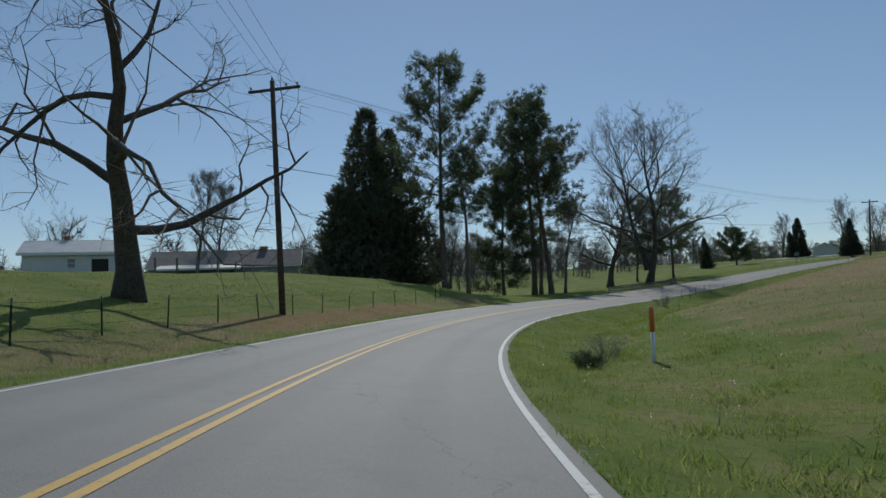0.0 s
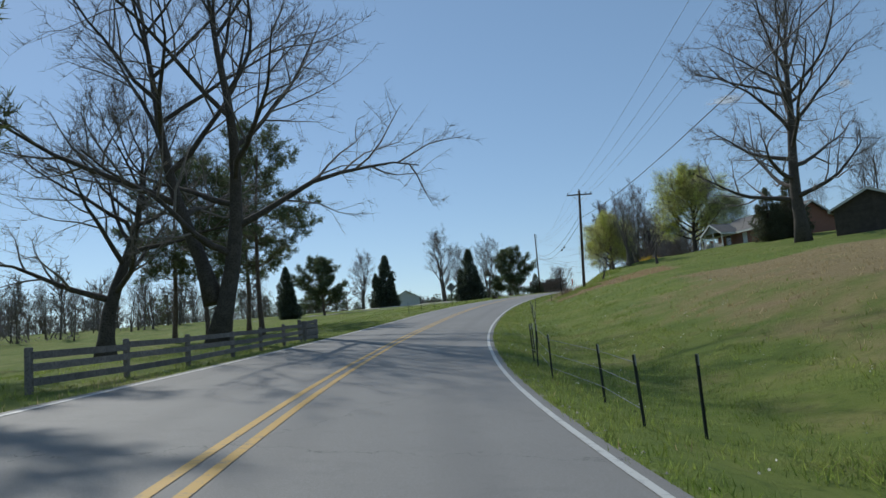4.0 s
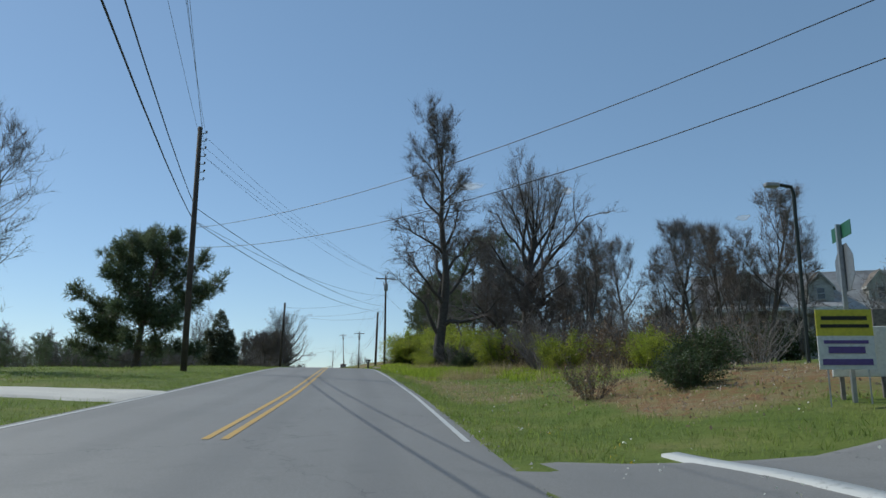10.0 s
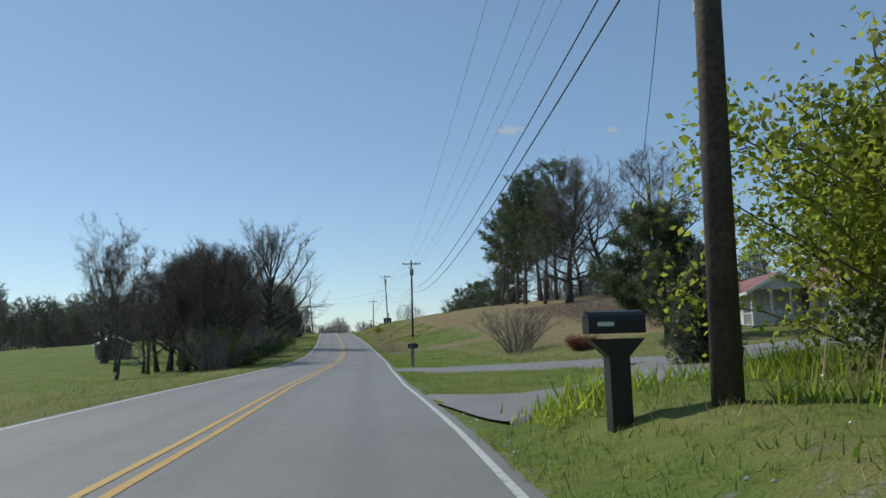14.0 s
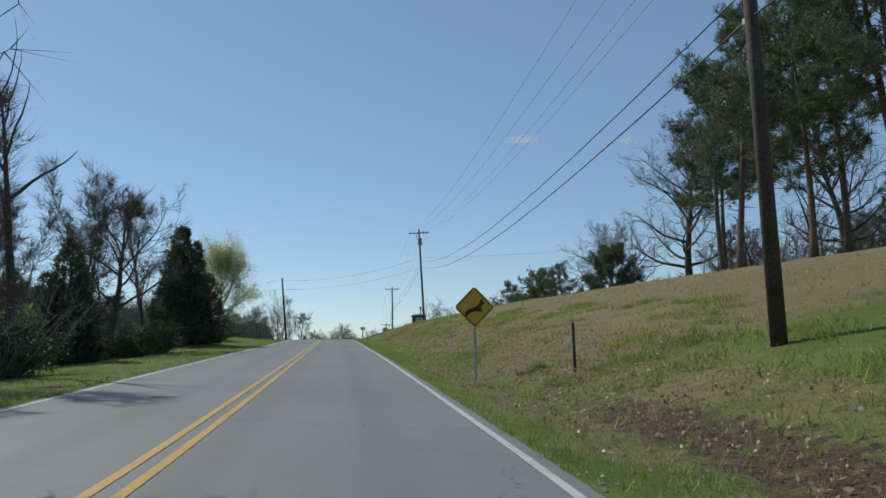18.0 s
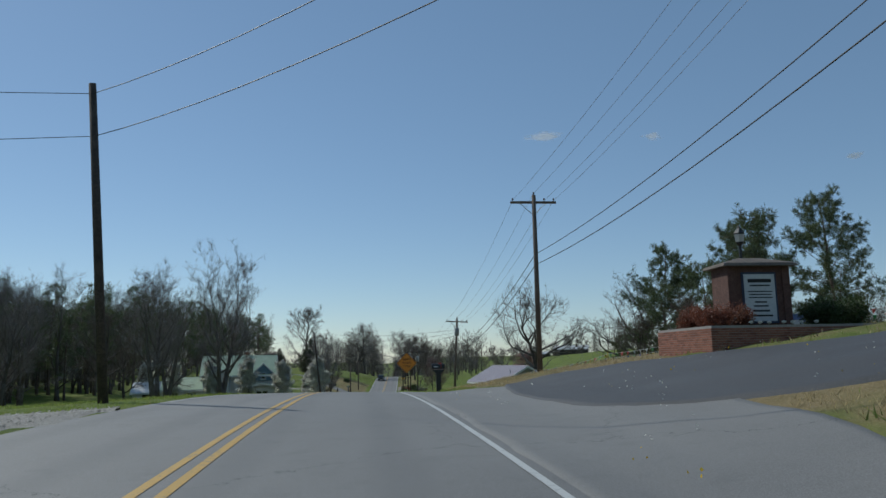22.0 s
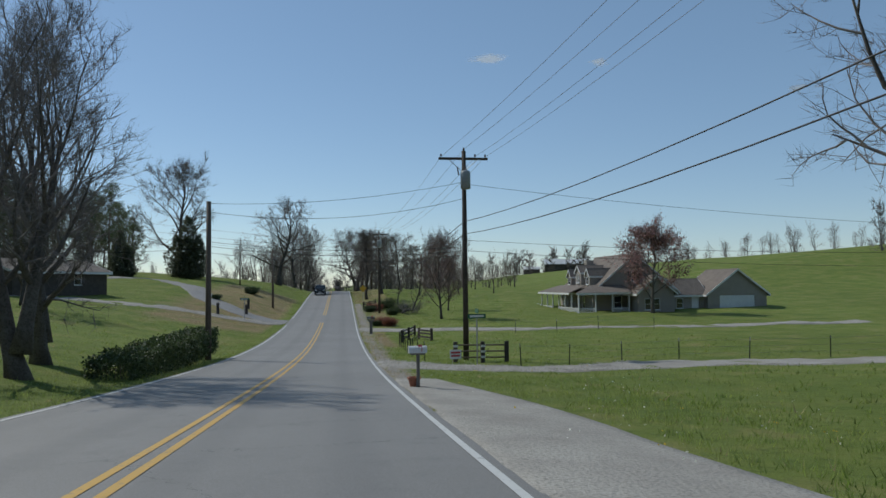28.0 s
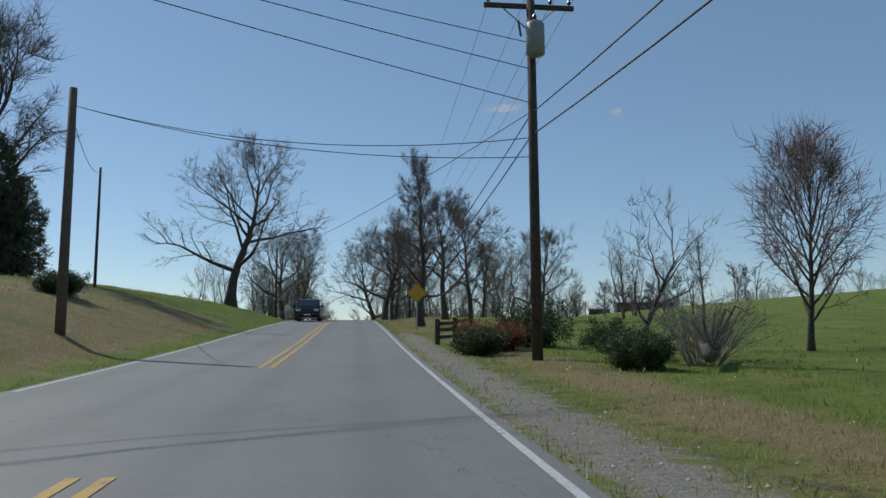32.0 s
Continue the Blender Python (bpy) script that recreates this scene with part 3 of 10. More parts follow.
# ---- making meshes ----
class Shape:
    """Faces gathered for one mesh."""

    def __init__(self):
        self.v, self.f = [], []

    def add(self, verts, faces):
        k = len(self.v)
        self.v.extend(verts)
        self.f.extend([tuple(i + k for i in f) for f in faces])
        return self

    def box(self, x0, y0, z0, x1, y1, z1, bevel=0.0):
        if bevel <= 0:
            v = [(x, y, z) for z in (z0, z1) for y in (y0, y1) for x in (x0, x1)]
            return self.add(v, [(0, 2, 3, 1), (4, 5, 7, 6), (0, 1, 5, 4), (2, 6, 7, 3), (0, 4, 6, 2), (1, 3, 7, 5)])
        b = min(bevel, (x1 - x0) / 2.01, (y1 - y0) / 2.01, (z1 - z0) / 2.01)
        ring = lambda z, e: [(x0 + e, y0, z), (x1 - e, y0, z), (x1, y0 + e, z), (x1, y1 - e, z), (x1 - e, y1, z), (x0 + e, y1, z), (x0, y1 - e, z), (x0, y0 + e, z)]
        inner = lambda z: [(x0 + b, y0 + b, z), (x1 - b, y0 + b, z), (x1 - b, y0 + b, z), (x1 - b, y1 - b, z), (x1 - b, y1 - b, z), (x0 + b, y1 - b, z), (x0 + b, y1 - b, z), (x0 + b, y0 + b, z)]
        rings = [inner(z0), ring(z0 + b, b), ring(z1 - b, b), inner(z1)]
        v = [p for r in rings for p in r]
        f = [(8 * k + i, 8 * k + (i + 1) % 8, 8 * k + 8 + (i + 1) % 8, 8 * k + 8 + i) for k in range(3) for i in range(8)]
        f += [tuple(range(7, -1, -1)), tuple(range(24, 32))]
        return self.add(v, f)

    def tube(self, pts, radii, n=6, caps=True):
        pts = [Vector(p) for p in pts]
        k = len(pts)
        if not hasattr(radii, "__len__"):
            radii = [radii] * k
        v, f, side = [], [], None
        for i, p in enumerate(pts):
            d = (pts[min(i + 1, k - 1)] - pts[max(i - 1, 0)])
            d = d.normalized() if d.length > 1e-9 else Vector((0, 0, 1))
            if side is None:
                side = d.orthogonal().normalized()
            side = (side - d * side.dot(d))
            side = side.normalized() if side.length > 1e-6 else d.orthogonal().normalized()
            up = d.cross(side)
            for j in range(n):
                a = 2 * math.pi * j / n
                q = p + (side * math.cos(a) + up * math.sin(a)) * radii[i]
                v.append((q.x, q.y, q.z))
        for i in range(k - 1):
            for j in range(n):
                f.append((i * n + j, i * n + (j + 1) % n, (i + 1) * n + (j + 1) % n, (i + 1) * n + j))
        if caps:
            f += [tuple(range(n - 1, -1, -1)), tuple(range((k - 1) * n, k * n))]
        return self.add(v, f)

    def lathe(self, prof, n=12, x=0.0, y=0.0, z=0.0):
        """prof: (radius, height) rows from the bottom to the top."""
        v = [(x + r * math.cos(2 * math.pi * j / n), y + r * math.sin(2 * math.pi * j / n), z + h) for r, h in prof for j in range(n)]
        f = [(i * n + j, i * n + (j + 1) % n, (i + 1) * n + (j + 1) % n, (i + 1) * n + j) for i in range(len(prof) - 1) for j in range(n)]
        f += [tuple(range(n - 1, -1, -1)), tuple(range((len(prof) - 1) * n, len(prof) * n))]
        return self.add(v, f)

    def slab(self, outline, y0, y1):
        """An outline in x and z, made solid from y0 to y1."""
        n = len(outline)
        v = [(x, y0, z) for x, z in outline] + [(x, y1, z) for x, z in outline]
        f = [tuple(range(n)), tuple(range(2 * n - 1, n - 1, -1))] + [(i, i + n, (i + 1) % n + n, (i + 1) % n) for i in range(n)]
        return self.add(v, f)

    def moved(self, m):
        self.v = [tuple(m @ Vector(p)) for p in self.v]
        return self

    def mesh(self, name, material, smooth=False):
        me = bpy.data.meshes.new(name)
        me.from_pydata(self.v, [], self.f)
        me.materials.append(material)
        if smooth:
            me.shade_smooth()
        return me


def part(name, shape, material, parent=None, label="", smooth=False, at=None):
    """One mesh object; under parent if given."""
    ob = new(name, shape if isinstance(shape, bpy.types.Mesh) else shape.mesh(name, material, smooth))
    if parent is not None:
        ob.parent = parent
    if at is not None:
        ob.matrix_basis = at
    return tagged(ob, label)


def thing(name, label, category, at=None, group="", kind=""):
    """An empty at a thing's base, to carry its parts."""
    ob = new(name)
    ob.empty_display_size = 0.2
    if at is not None:
        ob.matrix_basis = at
    return tagged(ob, label, category, group, kind)


def place(t, d, turn=0.0, lift=0.0, scale=1.0, along=True):
    """The pose of a thing on the ground beside the road: passed at t seconds, d metres right of the yellow line."""
    s = s_at(t)
    p = spot(s, d)
    rz = turn + (heading(s) if along else 0.0)
    m = pose(float(p[0]), float(p[1]), float(p[2]) + lift, 0, 0, rz)
    return m @ Matrix.Diagonal((scale, scale, scale, 1))


def ground_z(x, y):
    """Height of the ground near a world place (by search along the road)."""
    q = (_ground_xy[:, 0] - x) ** 2 + (_ground_xy[:, 1] - y) ** 2
    return float(_ground_zz[int(np.argmin(q))])


_gs, _gd = np.meshgrid(np.arange(0, S_END, 1.5), np.concatenate([np.arange(-44, 44.1, 1.0), np.arange(50, 200, 5.0), -np.arange(50, 200, 5.0)]), indexing="ij")
_gp = spot(_gs, _gd).reshape(-1, 3)
_ground_xy, _ground_zz = _gp[:, :2], _gp[:, 2]


# ---- ground, road and its lines ----
def bulk(name, verts, faces, material, smooth=True):
    """A large mesh from arrays: faces all of one size."""
    me = bpy.data.meshes.new(name)
    verts, faces = np.asarray(verts, np.float32), np.asarray(faces, np.int32)
    k = faces.shape[1]
    me.vertices.add(len(verts))
    me.vertices.foreach_set("co", verts.ravel())
    me.loops.add(faces.size)
    me.loops.foreach_set("vertex_index", faces.ravel())
    me.polygons.add(len(faces))
    me.polygons.foreach_set("loop_start", np.arange(0, faces.size, k, dtype=np.int32))
    me.update(calc_edges=True)
    me.materials.append(material)
    if smooth:
        me.shade_smooth()
    return me


def grid_faces(rows, cols):
    i = np.arange((rows - 1) * cols).reshape(rows - 1, cols)[:, :-1].ravel()
    return np.stack([i, i + 1, i + cols + 1, i + cols], -1)


COVER = [
    # seconds from, to, right from, to: dry grass, clay, leaf litter, gravel
    (-3, 6, 10, 45, .55, 0, 0, 0), (2.5, 6.6, 14, 40, .95, .15, 0, 0), (0.2, 1.7, 5.0, 8.0, .35, 0, .25, 0), (-1, 3.2, -7, -4, .6, .12, .1, 0),
    (1.3, 2.6, -7, -4, .5, .55, .1, 0), (7.0, 7.7, 6.5, 16, .6, .55, .35, 0), (7.8, 9.95, 5.0, 6.9, .4, .25, .9, 0), (8.2, 10.0, 6.9, 10.8, .5, .56, .1, 0),
    (7.3, 8.6, 5.0, 9.0, .6, .1, .35, 0), (10.7, 13.2, 5, 12, .35, .1, .1, 0), (11.6, 13.4, 9, 22, .8, .1, .7, 0), (13.1, 14.1, 4.5, 12, .75, .15, 0, .35),
    (13.2, 14.2, 3.2, 5.4, .6, .1, 0, .7), (16.4, 19.0, 14, 60, .95, .08, 0, 0), (18.6, 20.7, 6.5, 60, .92, .08, 0, 0), (20.6, 23.5, 6.5, 9.5, .85, .08, 0, 0), (20.6, 23.5, 9.5, 60, .5, .05, 0, 0), (14, 17.3, 9, 40, .45, 0, 0, 0), (17.6, 19.2, 3.8, 8, .5, .12, .35, 0),
    (16.9, 18.9, 23, 36, .6, .55, .8, 0), (18.6, 20.4, 5.6, 9.5, .8, .25, .42, 0), (20.3, 22.1, 5.0, 8.6, .7, .42, .36, 0), (17.35, 17.62, 8, 40, .9, .12, 0, .12), (17.55, 18.5, 4.9, 6.2, .5, .3, .85, 0), (18.3, 18.9, 6.0, 8.0, .6, .3, .4, 0), (23.2, 26.3, 6.2, 60, .9, .12, 0, 0), (26.0, 27.4, 3.6, 5.2, .7, .25, 0, .6),
    (26.6, 27.6, 4.5, 9.5, .75, .35, 0, .25), (27.2, 29, 3.4, 5.2, .6, .1, 0, .45), (30.3, 32.2, 3.3, 4.7, .6, .3, .5, .6), (30.7, 31.65, 4.3, 5.6, .8, .4, .45, .3), (32, 34, 3.4, 4.7, .6, .15, .1, .8), (32, 34, 4.7, 5.3, .6, .2, .7, .2), (32, 34, 5.2, 7.0, .8, .1, 0, 0),
    (31.6, 34.5, -15, -4.4, .75, .3, .05, 0), (29.5, 33, -7, -4, .3, .05, 0, 0), (34, 40, 3.5, 9, .6, .2, .3, .2), (18, 22, -8, -3.4, .35, 0, 0, 0), (14.3, 18.5, -12, -3.4, .4, 0, .25, 0),
    (-4, 0.4, -6, -3.4, .6, .1, .1, 0), (10.55, 10.95, 6.5, 13, .7, .5, .2, 0), (10.9, 12.6, 4.0, 6.5, .55, .2, .1, 0), (12.1, 12.6, 4.6, 6.6, .5, .3, .35, 0), (28.7, 30.4, 3.2, 4.4, .7, .2, 0, .75),
]


def times_of(S):
    return np.interp(S, np.concatenate([[0], S_OF_T, [S_END]]), np.concatenate([[-5.0], _t, [32 + (S_END - S_OF_T[-1]) / 17.0]]))


def cover_at(T, D):
    """Shares of dry grass, clay, leaf litter and gravel."""
    cov = np.zeros(D.shape + (4,), np.float32)
    cov[..., 0] = 0.18
    for t0, t1, d0, d1, *c in COVER:
        w = np.clip(np.minimum((T - t0) / 0.12, (t1 - T) / 0.12) + .5, 0, 1) * np.clip(np.minimum(D - d0, d1 - D) / 0.9 + .5, 0, 1)
        cov = np.maximum(cov, w[..., None] * np.array(c, np.float32))
    return cov


def make_ground():
    ds = np.array([-2600, -1200, -700, -420, -330, -260, -200, -160, -130, -105, -85, -70, -58, -48, -41, -36, -32, -28, -25, -22, -19.5, -17, -15, -13.5, -12, -11, -10, -9, -8.2, -7.4, -6.7, -6, -5.5, -5, -4.5, -4, -3.75, -3.5, -3.2,
                   0, 3.2, 3.5, 3.75, 4, 4.4, 4.8, 5.2, 5.6, 6, 6.5, 7, 7.5, 8, 8.6, 9.2, 10, 11, 12, 13, 14, 15.5, 17, 19, 21, 23, 25, 28, 32, 36, 41, 48, 58, 70, 85, 105, 130, 160, 200, 260, 330, 420, 700, 1200, 2600])
    ss = np.arange(0, S_END, 1.6)
    S, D = np.meshgrid(ss, ds, indexing="ij")
    P = spot(S, D + wander(S, D))
    P[..., 0] += np.where(np.abs(D) > 420, D - np.sign(D) * 420, 0)
    P[..., 2] -= np.where(np.abs(D) < 3.38, 0.10, 0)
    lo, hi = P[:1].copy(), P[-1:].copy()
    lo[..., 1] -= 1800
    hi[..., 1] += 1800
    P = np.concatenate([lo, P, hi])
    S = np.concatenate([S[:1], S, S[-1:]])
    D = np.concatenate([D[:1], D, D[-1:]])
    rows, cols = P.shape[:2]
    me = bulk("ground", P.reshape(-1, 3), grid_faces(rows, cols)[:, ::-1][:, [3, 2, 1, 0]], M_LAND)
    cov = cover_at(times_of(S), D)
    edge = np.clip(1 - (np.abs(D) - 3.3) / 0.6, 0, 1) * (np.abs(D) > 3)
    cov[..., 3] = np.maximum(cov[..., 3], edge * 0.55)
    at = me.color_attributes.new("cover", "FLOAT_COLOR", "POINT")
    at.data.foreach_set("color", cov.reshape(-1).astype(np.float32))
    return tagged(new("ground", me), "rolling green and dry-brown meadow with bare clay and leaf litter", "ground", kind="structure")


def ribbon(name, s0, s1, d0, d1, z, material, step=1.0, wobble=0.0, cols=2):
    """A strip along the road between two distances from the yellow line."""
    ss = np.arange(s0, s1 + 0.01, step)
    ds = np.linspace(d0, d1, cols)
    S, D = np.meshgrid(ss, ds, indexing="ij")
    if wobble:
        w = lumps(ss * 2.2, ss * 0.0, 9)[:, None] * wobble
        D = np.where(D == d0, D + w, D) if abs(d0) > abs(d1) else np.where(D == d1, D + w, D)
    D = D + wander(S)
    p, a = centre(S)
    n = np.stack([a[..., 1], -a[..., 0]], -1)
    xy = p[..., :2] + n * D[..., None]
    zz = p[..., 2] - np.interp(S, _sl, _bank) * D + z - 0.012 * np.abs(D - wander(S))
    P = np.concatenate([xy, zz[..., None]], -1).reshape(-1, 3)
    me = bulk(name, P, grid_faces(len(ss), cols)[:, ::-1][:, [3, 2, 1, 0]], material)
    uv = me.uv_layers.new(name="uv")
    vi = np.empty(len(me.loops), np.int32)
    me.loops.foreach_get("vertex_index", vi)
    co = np.stack([(D - wander(S)).ravel()[vi], S.ravel()[vi]], -1).astype(np.float32)
    uv.data.foreach_set("uv", co.ravel())
    return me


HALF = 3.44
ground = make_ground()
road = tagged(new("road", ribbon("road", 2, S_END - 4, -HALF, HALF, 0.0, M_ASPHALT, 1.0, 0.0, 9)), "worn grey two-lane asphalt road with tarred cracks", "road", kind="structure")
for k, d in enumerate((-0.17, 0.07)):
    for a, b in ((-5, 9.5), (10.49, 32.38), (32.91, 50)):
        part("yellow_line", ribbon("yellow_line", s_at(a) if a > 0 else 3, min(s_at(b), S_END - 6), d, d + 0.10, 0.006, M_YELLOW_LINE, 1.0), M_YELLOW_LINE, road)
for d, gaps in ((-3.31, ((9.3, 10.2), (22.6, 23.2), (32.25, 32.7))), (3.21, ((9.9, 10.5),))):
    marks = [3.0] + [v for g in gaps for v in (s_at(g[0]), s_at(g[1]))] + [S_END - 6]
    for a, b in zip(marks[0::2], marks[1::2]):
        part("white_line", ribbon("white_line", a, b, d + 0.005, d + 0.095, 0.006, M_WHITE_LINE, 1.0), M_WHITE_LINE, road)


LANES = []


def lane(name, pts, width, material, label, lift=0.05, ends=None):
    """A drive or side road that leaves the road: points (seconds, metres right), a width, draped on the ground."""
    P = np.array([spot(s_at(t), d) for t, d in pts])
    u = np.concatenate([[0], np.cumsum(np.linalg.norm(np.diff(P[:, :2], axis=0), axis=1))])
    S0 = np.interp(np.linspace(0, u[-1], max(8, int(u[-1] / 0.7))), u, [s_at(t) for t, d in pts])
    D0 = np.interp(np.linspace(0, u[-1], max(8, int(u[-1] / 0.7))), u, [d for t, d in pts])
    k = np.hanning(7) / np.hanning(7).sum()
    S0 = np.convolve(np.pad(S0, 3, mode="edge"), k, "valid")
    D0 = np.convolve(np.pad(D0, 3, mode="edge"), k, "valid")
    C = spot(S0, D0)[:, :2]
    g = np.gradient(C, axis=0)
    g /= np.linalg.norm(g, axis=1)[:, None] + 1e-9
    nrm = np.stack([g[:, 1], -g[:, 0]], -1)
    wid = np.interp(np.linspace(0, 1, len(C)), *(ends or ([0, .12, 1], [1.7, 1.0, 1.0]))) * width
    cols = 31 if width > 4 else 15 if width > 1 else 5
    V = []
    for i in range(len(C)):
        for j in range(cols):
            e = (j / (cols - 1) - .5) * wid[i] + (0.12 * math.sin(i * 1.7 + j) if j in (0, cols - 1) else 0)
            q = C[i] + nrm[i] * e
            V.append((q[0], q[1], 0.0))
    V = np.array(V)
    # heights: by the road's own coordinates of each point
    for i in range(len(V)):
        d2 = 99.0
        k2 = np.argmin((_ground_xy[:, 0] - V[i, 0]) ** 2 + (_ground_xy[:, 1] - V[i, 1]) ** 2)
        s_, d_ = _gs.ravel()[k2], _gd.ravel()[k2]
        p, a = centre(s_)
        if abs(d_) < 44:
            r = V[i, :2] - p[:2]
            s2, d2 = s_ + r @ a, r @ np.array([a[1], -a[0]])
            V[i, 2] = spot(s2, d2)[2]
        else:
            V[i, 2] = _ground_zz[k2]
        edge = 1.0 if i % cols in (0, cols - 1) else 0.0
        near = min(1.0, max(0.0, (abs((d2 - wander(s2)) if abs(d_) < 44 else d_) - 3.36) / 0.06))
        V[i, 2] += lift * near - 0.10 * (1 - near) - 0.22 * edge * near
    LANES.append((C, wid / 2, material))
    me = bulk(name, V, grid_faces(len(C), cols)[:, ::-1][:, [3, 2, 1, 0]], material)
    return tagged(new(name, me), label, "driveway", kind="structure")


# ---- trees and shrubs ----
def limb(rng, p, d, length, r0, r1, segs, gnarl, lift):
    """A wandering line of points with falling radii."""
    pts, rad = [p.copy()], [r0]
    d = d.normalized()
    for i in range(segs):
        d = (d + Vector((rng.gauss(0, gnarl), rng.gauss(0, gnarl), rng.gauss(0, gnarl) + lift))).normalized()
        p = p + d * (length / segs)
        pts.append(p.copy())
        rad.append(r0 + (r1 - r0) * (i + 1) / segs)
    return pts, rad


def along(pts, u):
    k = u * (len(pts) - 1)
    i = min(int(k), len(pts) - 2)
    return pts[i].lerp(pts[i + 1], k - i), (pts[i + 1] - pts[i]).normalized()


def swing(rng, d, angle, around):
    """d turned away by angle, to the side named by around (radians)."""
    a = d.orthogonal().normalized()
    b = d.cross(a)
    return d * math.cos(angle) + (a * math.cos(around) + b * math.sin(around)) * math.sin(angle)


def twig_spray(rng, fine, tips, middle, per):
    """Hair-thin end twigs, splayed outwards and up."""
    v, f = [], []
    for p in tips:
        out = (p - Vector((0, 0, middle))).normalized()
        for k in range(per):
            d = (out * 0.55 + Vector((rng.gauss(0, .55), rng.gauss(0, .55), rng.gauss(0.25, .45)))).normalized()
            e = p + d * rng.uniform(0.35, 0.95)
            w = d.cross(Vector((rng.gauss(0, 1), rng.gauss(0, 1), rng.gauss(0, 1)))).normalized() * rng.uniform(0.006, 0.011)
            n = len(v)
            v += [tuple(p - w), tuple(p + w), tuple(e)]
            f.append((n, n + 1, n + 2))
    fine.add(v, f)


def skeleton_tree(seed, height, base, reach, trunk, limbs=12, sub=6, twig=5, spray=4, gnarl=0.12, lift=0.05, low=75, top=25, fork=1, shape="round", lean=0.0, stub=0, hair=3):
    """Wood of a broadleaf tree: a Shape for the trunk and main limbs, one for branches and twigs, and the twig ends."""
    rng = random.Random(seed)
    wood, fine, tips = Shape(), Shape(), []
    trunks = []
    for k in range(fork):
        d = Vector((lean, 0, 1)) if fork == 1 else Vector((math.cos(k * 6.28 / fork + seed) * 0.22 + lean, math.sin(k * 6.28 / fork + seed) * 0.22, 1))
        start = Vector((0, 0, -0.25)) if k == 0 or fork == 1 else Vector((0, 0, base * 0.45))
        pts, rad = limb(rng, start, d, (height * 0.8 + 0.25) if k == 0 else height * 0.8 - base * 0.45, trunk if k == 0 else trunk * 0.8, trunk * 0.10, 9, gnarl * 0.55, 0.08)
        rad[0] *= 1.45
        rad[1] *= 1.05
        wood.tube(pts, rad, 9)
        trunks.append((pts, rad))
    n = 0
    for pts, rad in trunks:
        for i in range(limbs // fork):
            n += 1
            u = (i + rng.uniform(0.1, 0.9)) / (limbs // fork)
            h = base / height + (0.97 - base / height) * u ** 0.85
            p, d0 = along(pts, min(h, 0.985))
            form = {"round": max(0.5, math.sin(math.pi * min(1, 0.28 + 0.62 * u)) ** 0.7), "vase": 0.75 + 0.35 * u, "cone": 1.05 - 0.85 * u, "upright": 0.85 - 0.35 * u, "wide": 1.1 - 0.55 * u}[shape]
            length = reach * form * rng.uniform(0.75, 1.15)
            ang = radians(low + (top - low) * u + rng.uniform(-9, 9))
            d = swing(rng, Vector((0, 0, 1)), ang, n * 2.4 + rng.uniform(-0.4, 0.4))
            r = trunk * (0.42 - 0.30 * u)
            lp, lr = limb(rng, p, d, length, r, r * 0.16, 7, gnarl, lift)
            wood.tube(lp, lr, 6, False)
            if stub:
                continue
            tips.append(lp[-1])
            fill = min(1.0, 0.25 + length / (0.75 * reach))
            for j in range(max(2, int(sub * fill)) if sub else 0):
                v = 0.22 + 0.78 * (j + rng.uniform(0.2, 0.8)) / sub
                q, dd = along(lp, min(v, 0.99))
                sl = length * (0.62 - 0.34 * v) * rng.uniform(0.7, 1.2)
                sd = swing(rng, dd, radians(rng.uniform(28, 58)), rng.uniform(0, 6.28))
                sp, sr = limb(rng, q, sd, sl, r * 0.42 * (1.1 - 0.5 * v), r * 0.08, 4, gnarl * 1.3, lift * 1.4)
                fine.tube(sp, sr, 4, False)
                tips.append(sp[-1])
                for k in range(twig):
                    w = 0.18 + 0.82 * (k + rng.random()) / twig
                    q2, d2 = along(sp, min(w, 0.99))
                    tl = sl * rng.uniform(0.28, 0.55)
                    td = swing(rng, d2, radians(rng.uniform(25, 60)), rng.uniform(0, 6.28))
                    tp, tr = limb(rng, q2, td, tl, max(0.011, r * 0.09), 0.006, 2, gnarl * 1.3, lift * 1.6)
                    fine.tube(tp, tr, 3, False)
                    tips.append(tp[-1])
                    tips += [along(tp, rng.uniform(0.25, 0.95))[0] for m in range(spray)]
    if spray:
        twig_spray(rng, fine, tips, height * 0.55, hair)
    return wood, fine, tips


def leaf_mesh(name, points, material, per=3, size=0.12, spread=0.25, seed=1, long=1.6, droop=0.0):
    """Small bent leaves about points."""
    r = np.random.RandomState(seed)
    P = np.repeat(np.array([tuple(p) for p in points], np.float32), per, axis=0)
    n = len(P)
    C = P + r.normal(0, spread, (n, 3))
    a = r.normal(0, 1, (n, 3))
    a[:, 2] -= droop
    a /= np.linalg.norm(a, axis=1)[:, None] + 1e-9
    b = np.cross(a, r.normal(0, 1, (n, 3)))
    b /= np.linalg.norm(b, axis=1)[:, None] + 1e-9
    c = np.cross(a, b)
    s = (size * r.uniform(0.6, 1.3, (n, 1)))
    A, B = a * s * long, b * s * 0.5
    V = np.stack([C - A * 0.5, C + B + c * s * 0.12, C + A * 0.5, C - B + c * s * 0.12], 1).reshape(-1, 3)
    F = np.arange(4 * n).reshape(n, 4)
    return bulk(name, V, F, material, False)


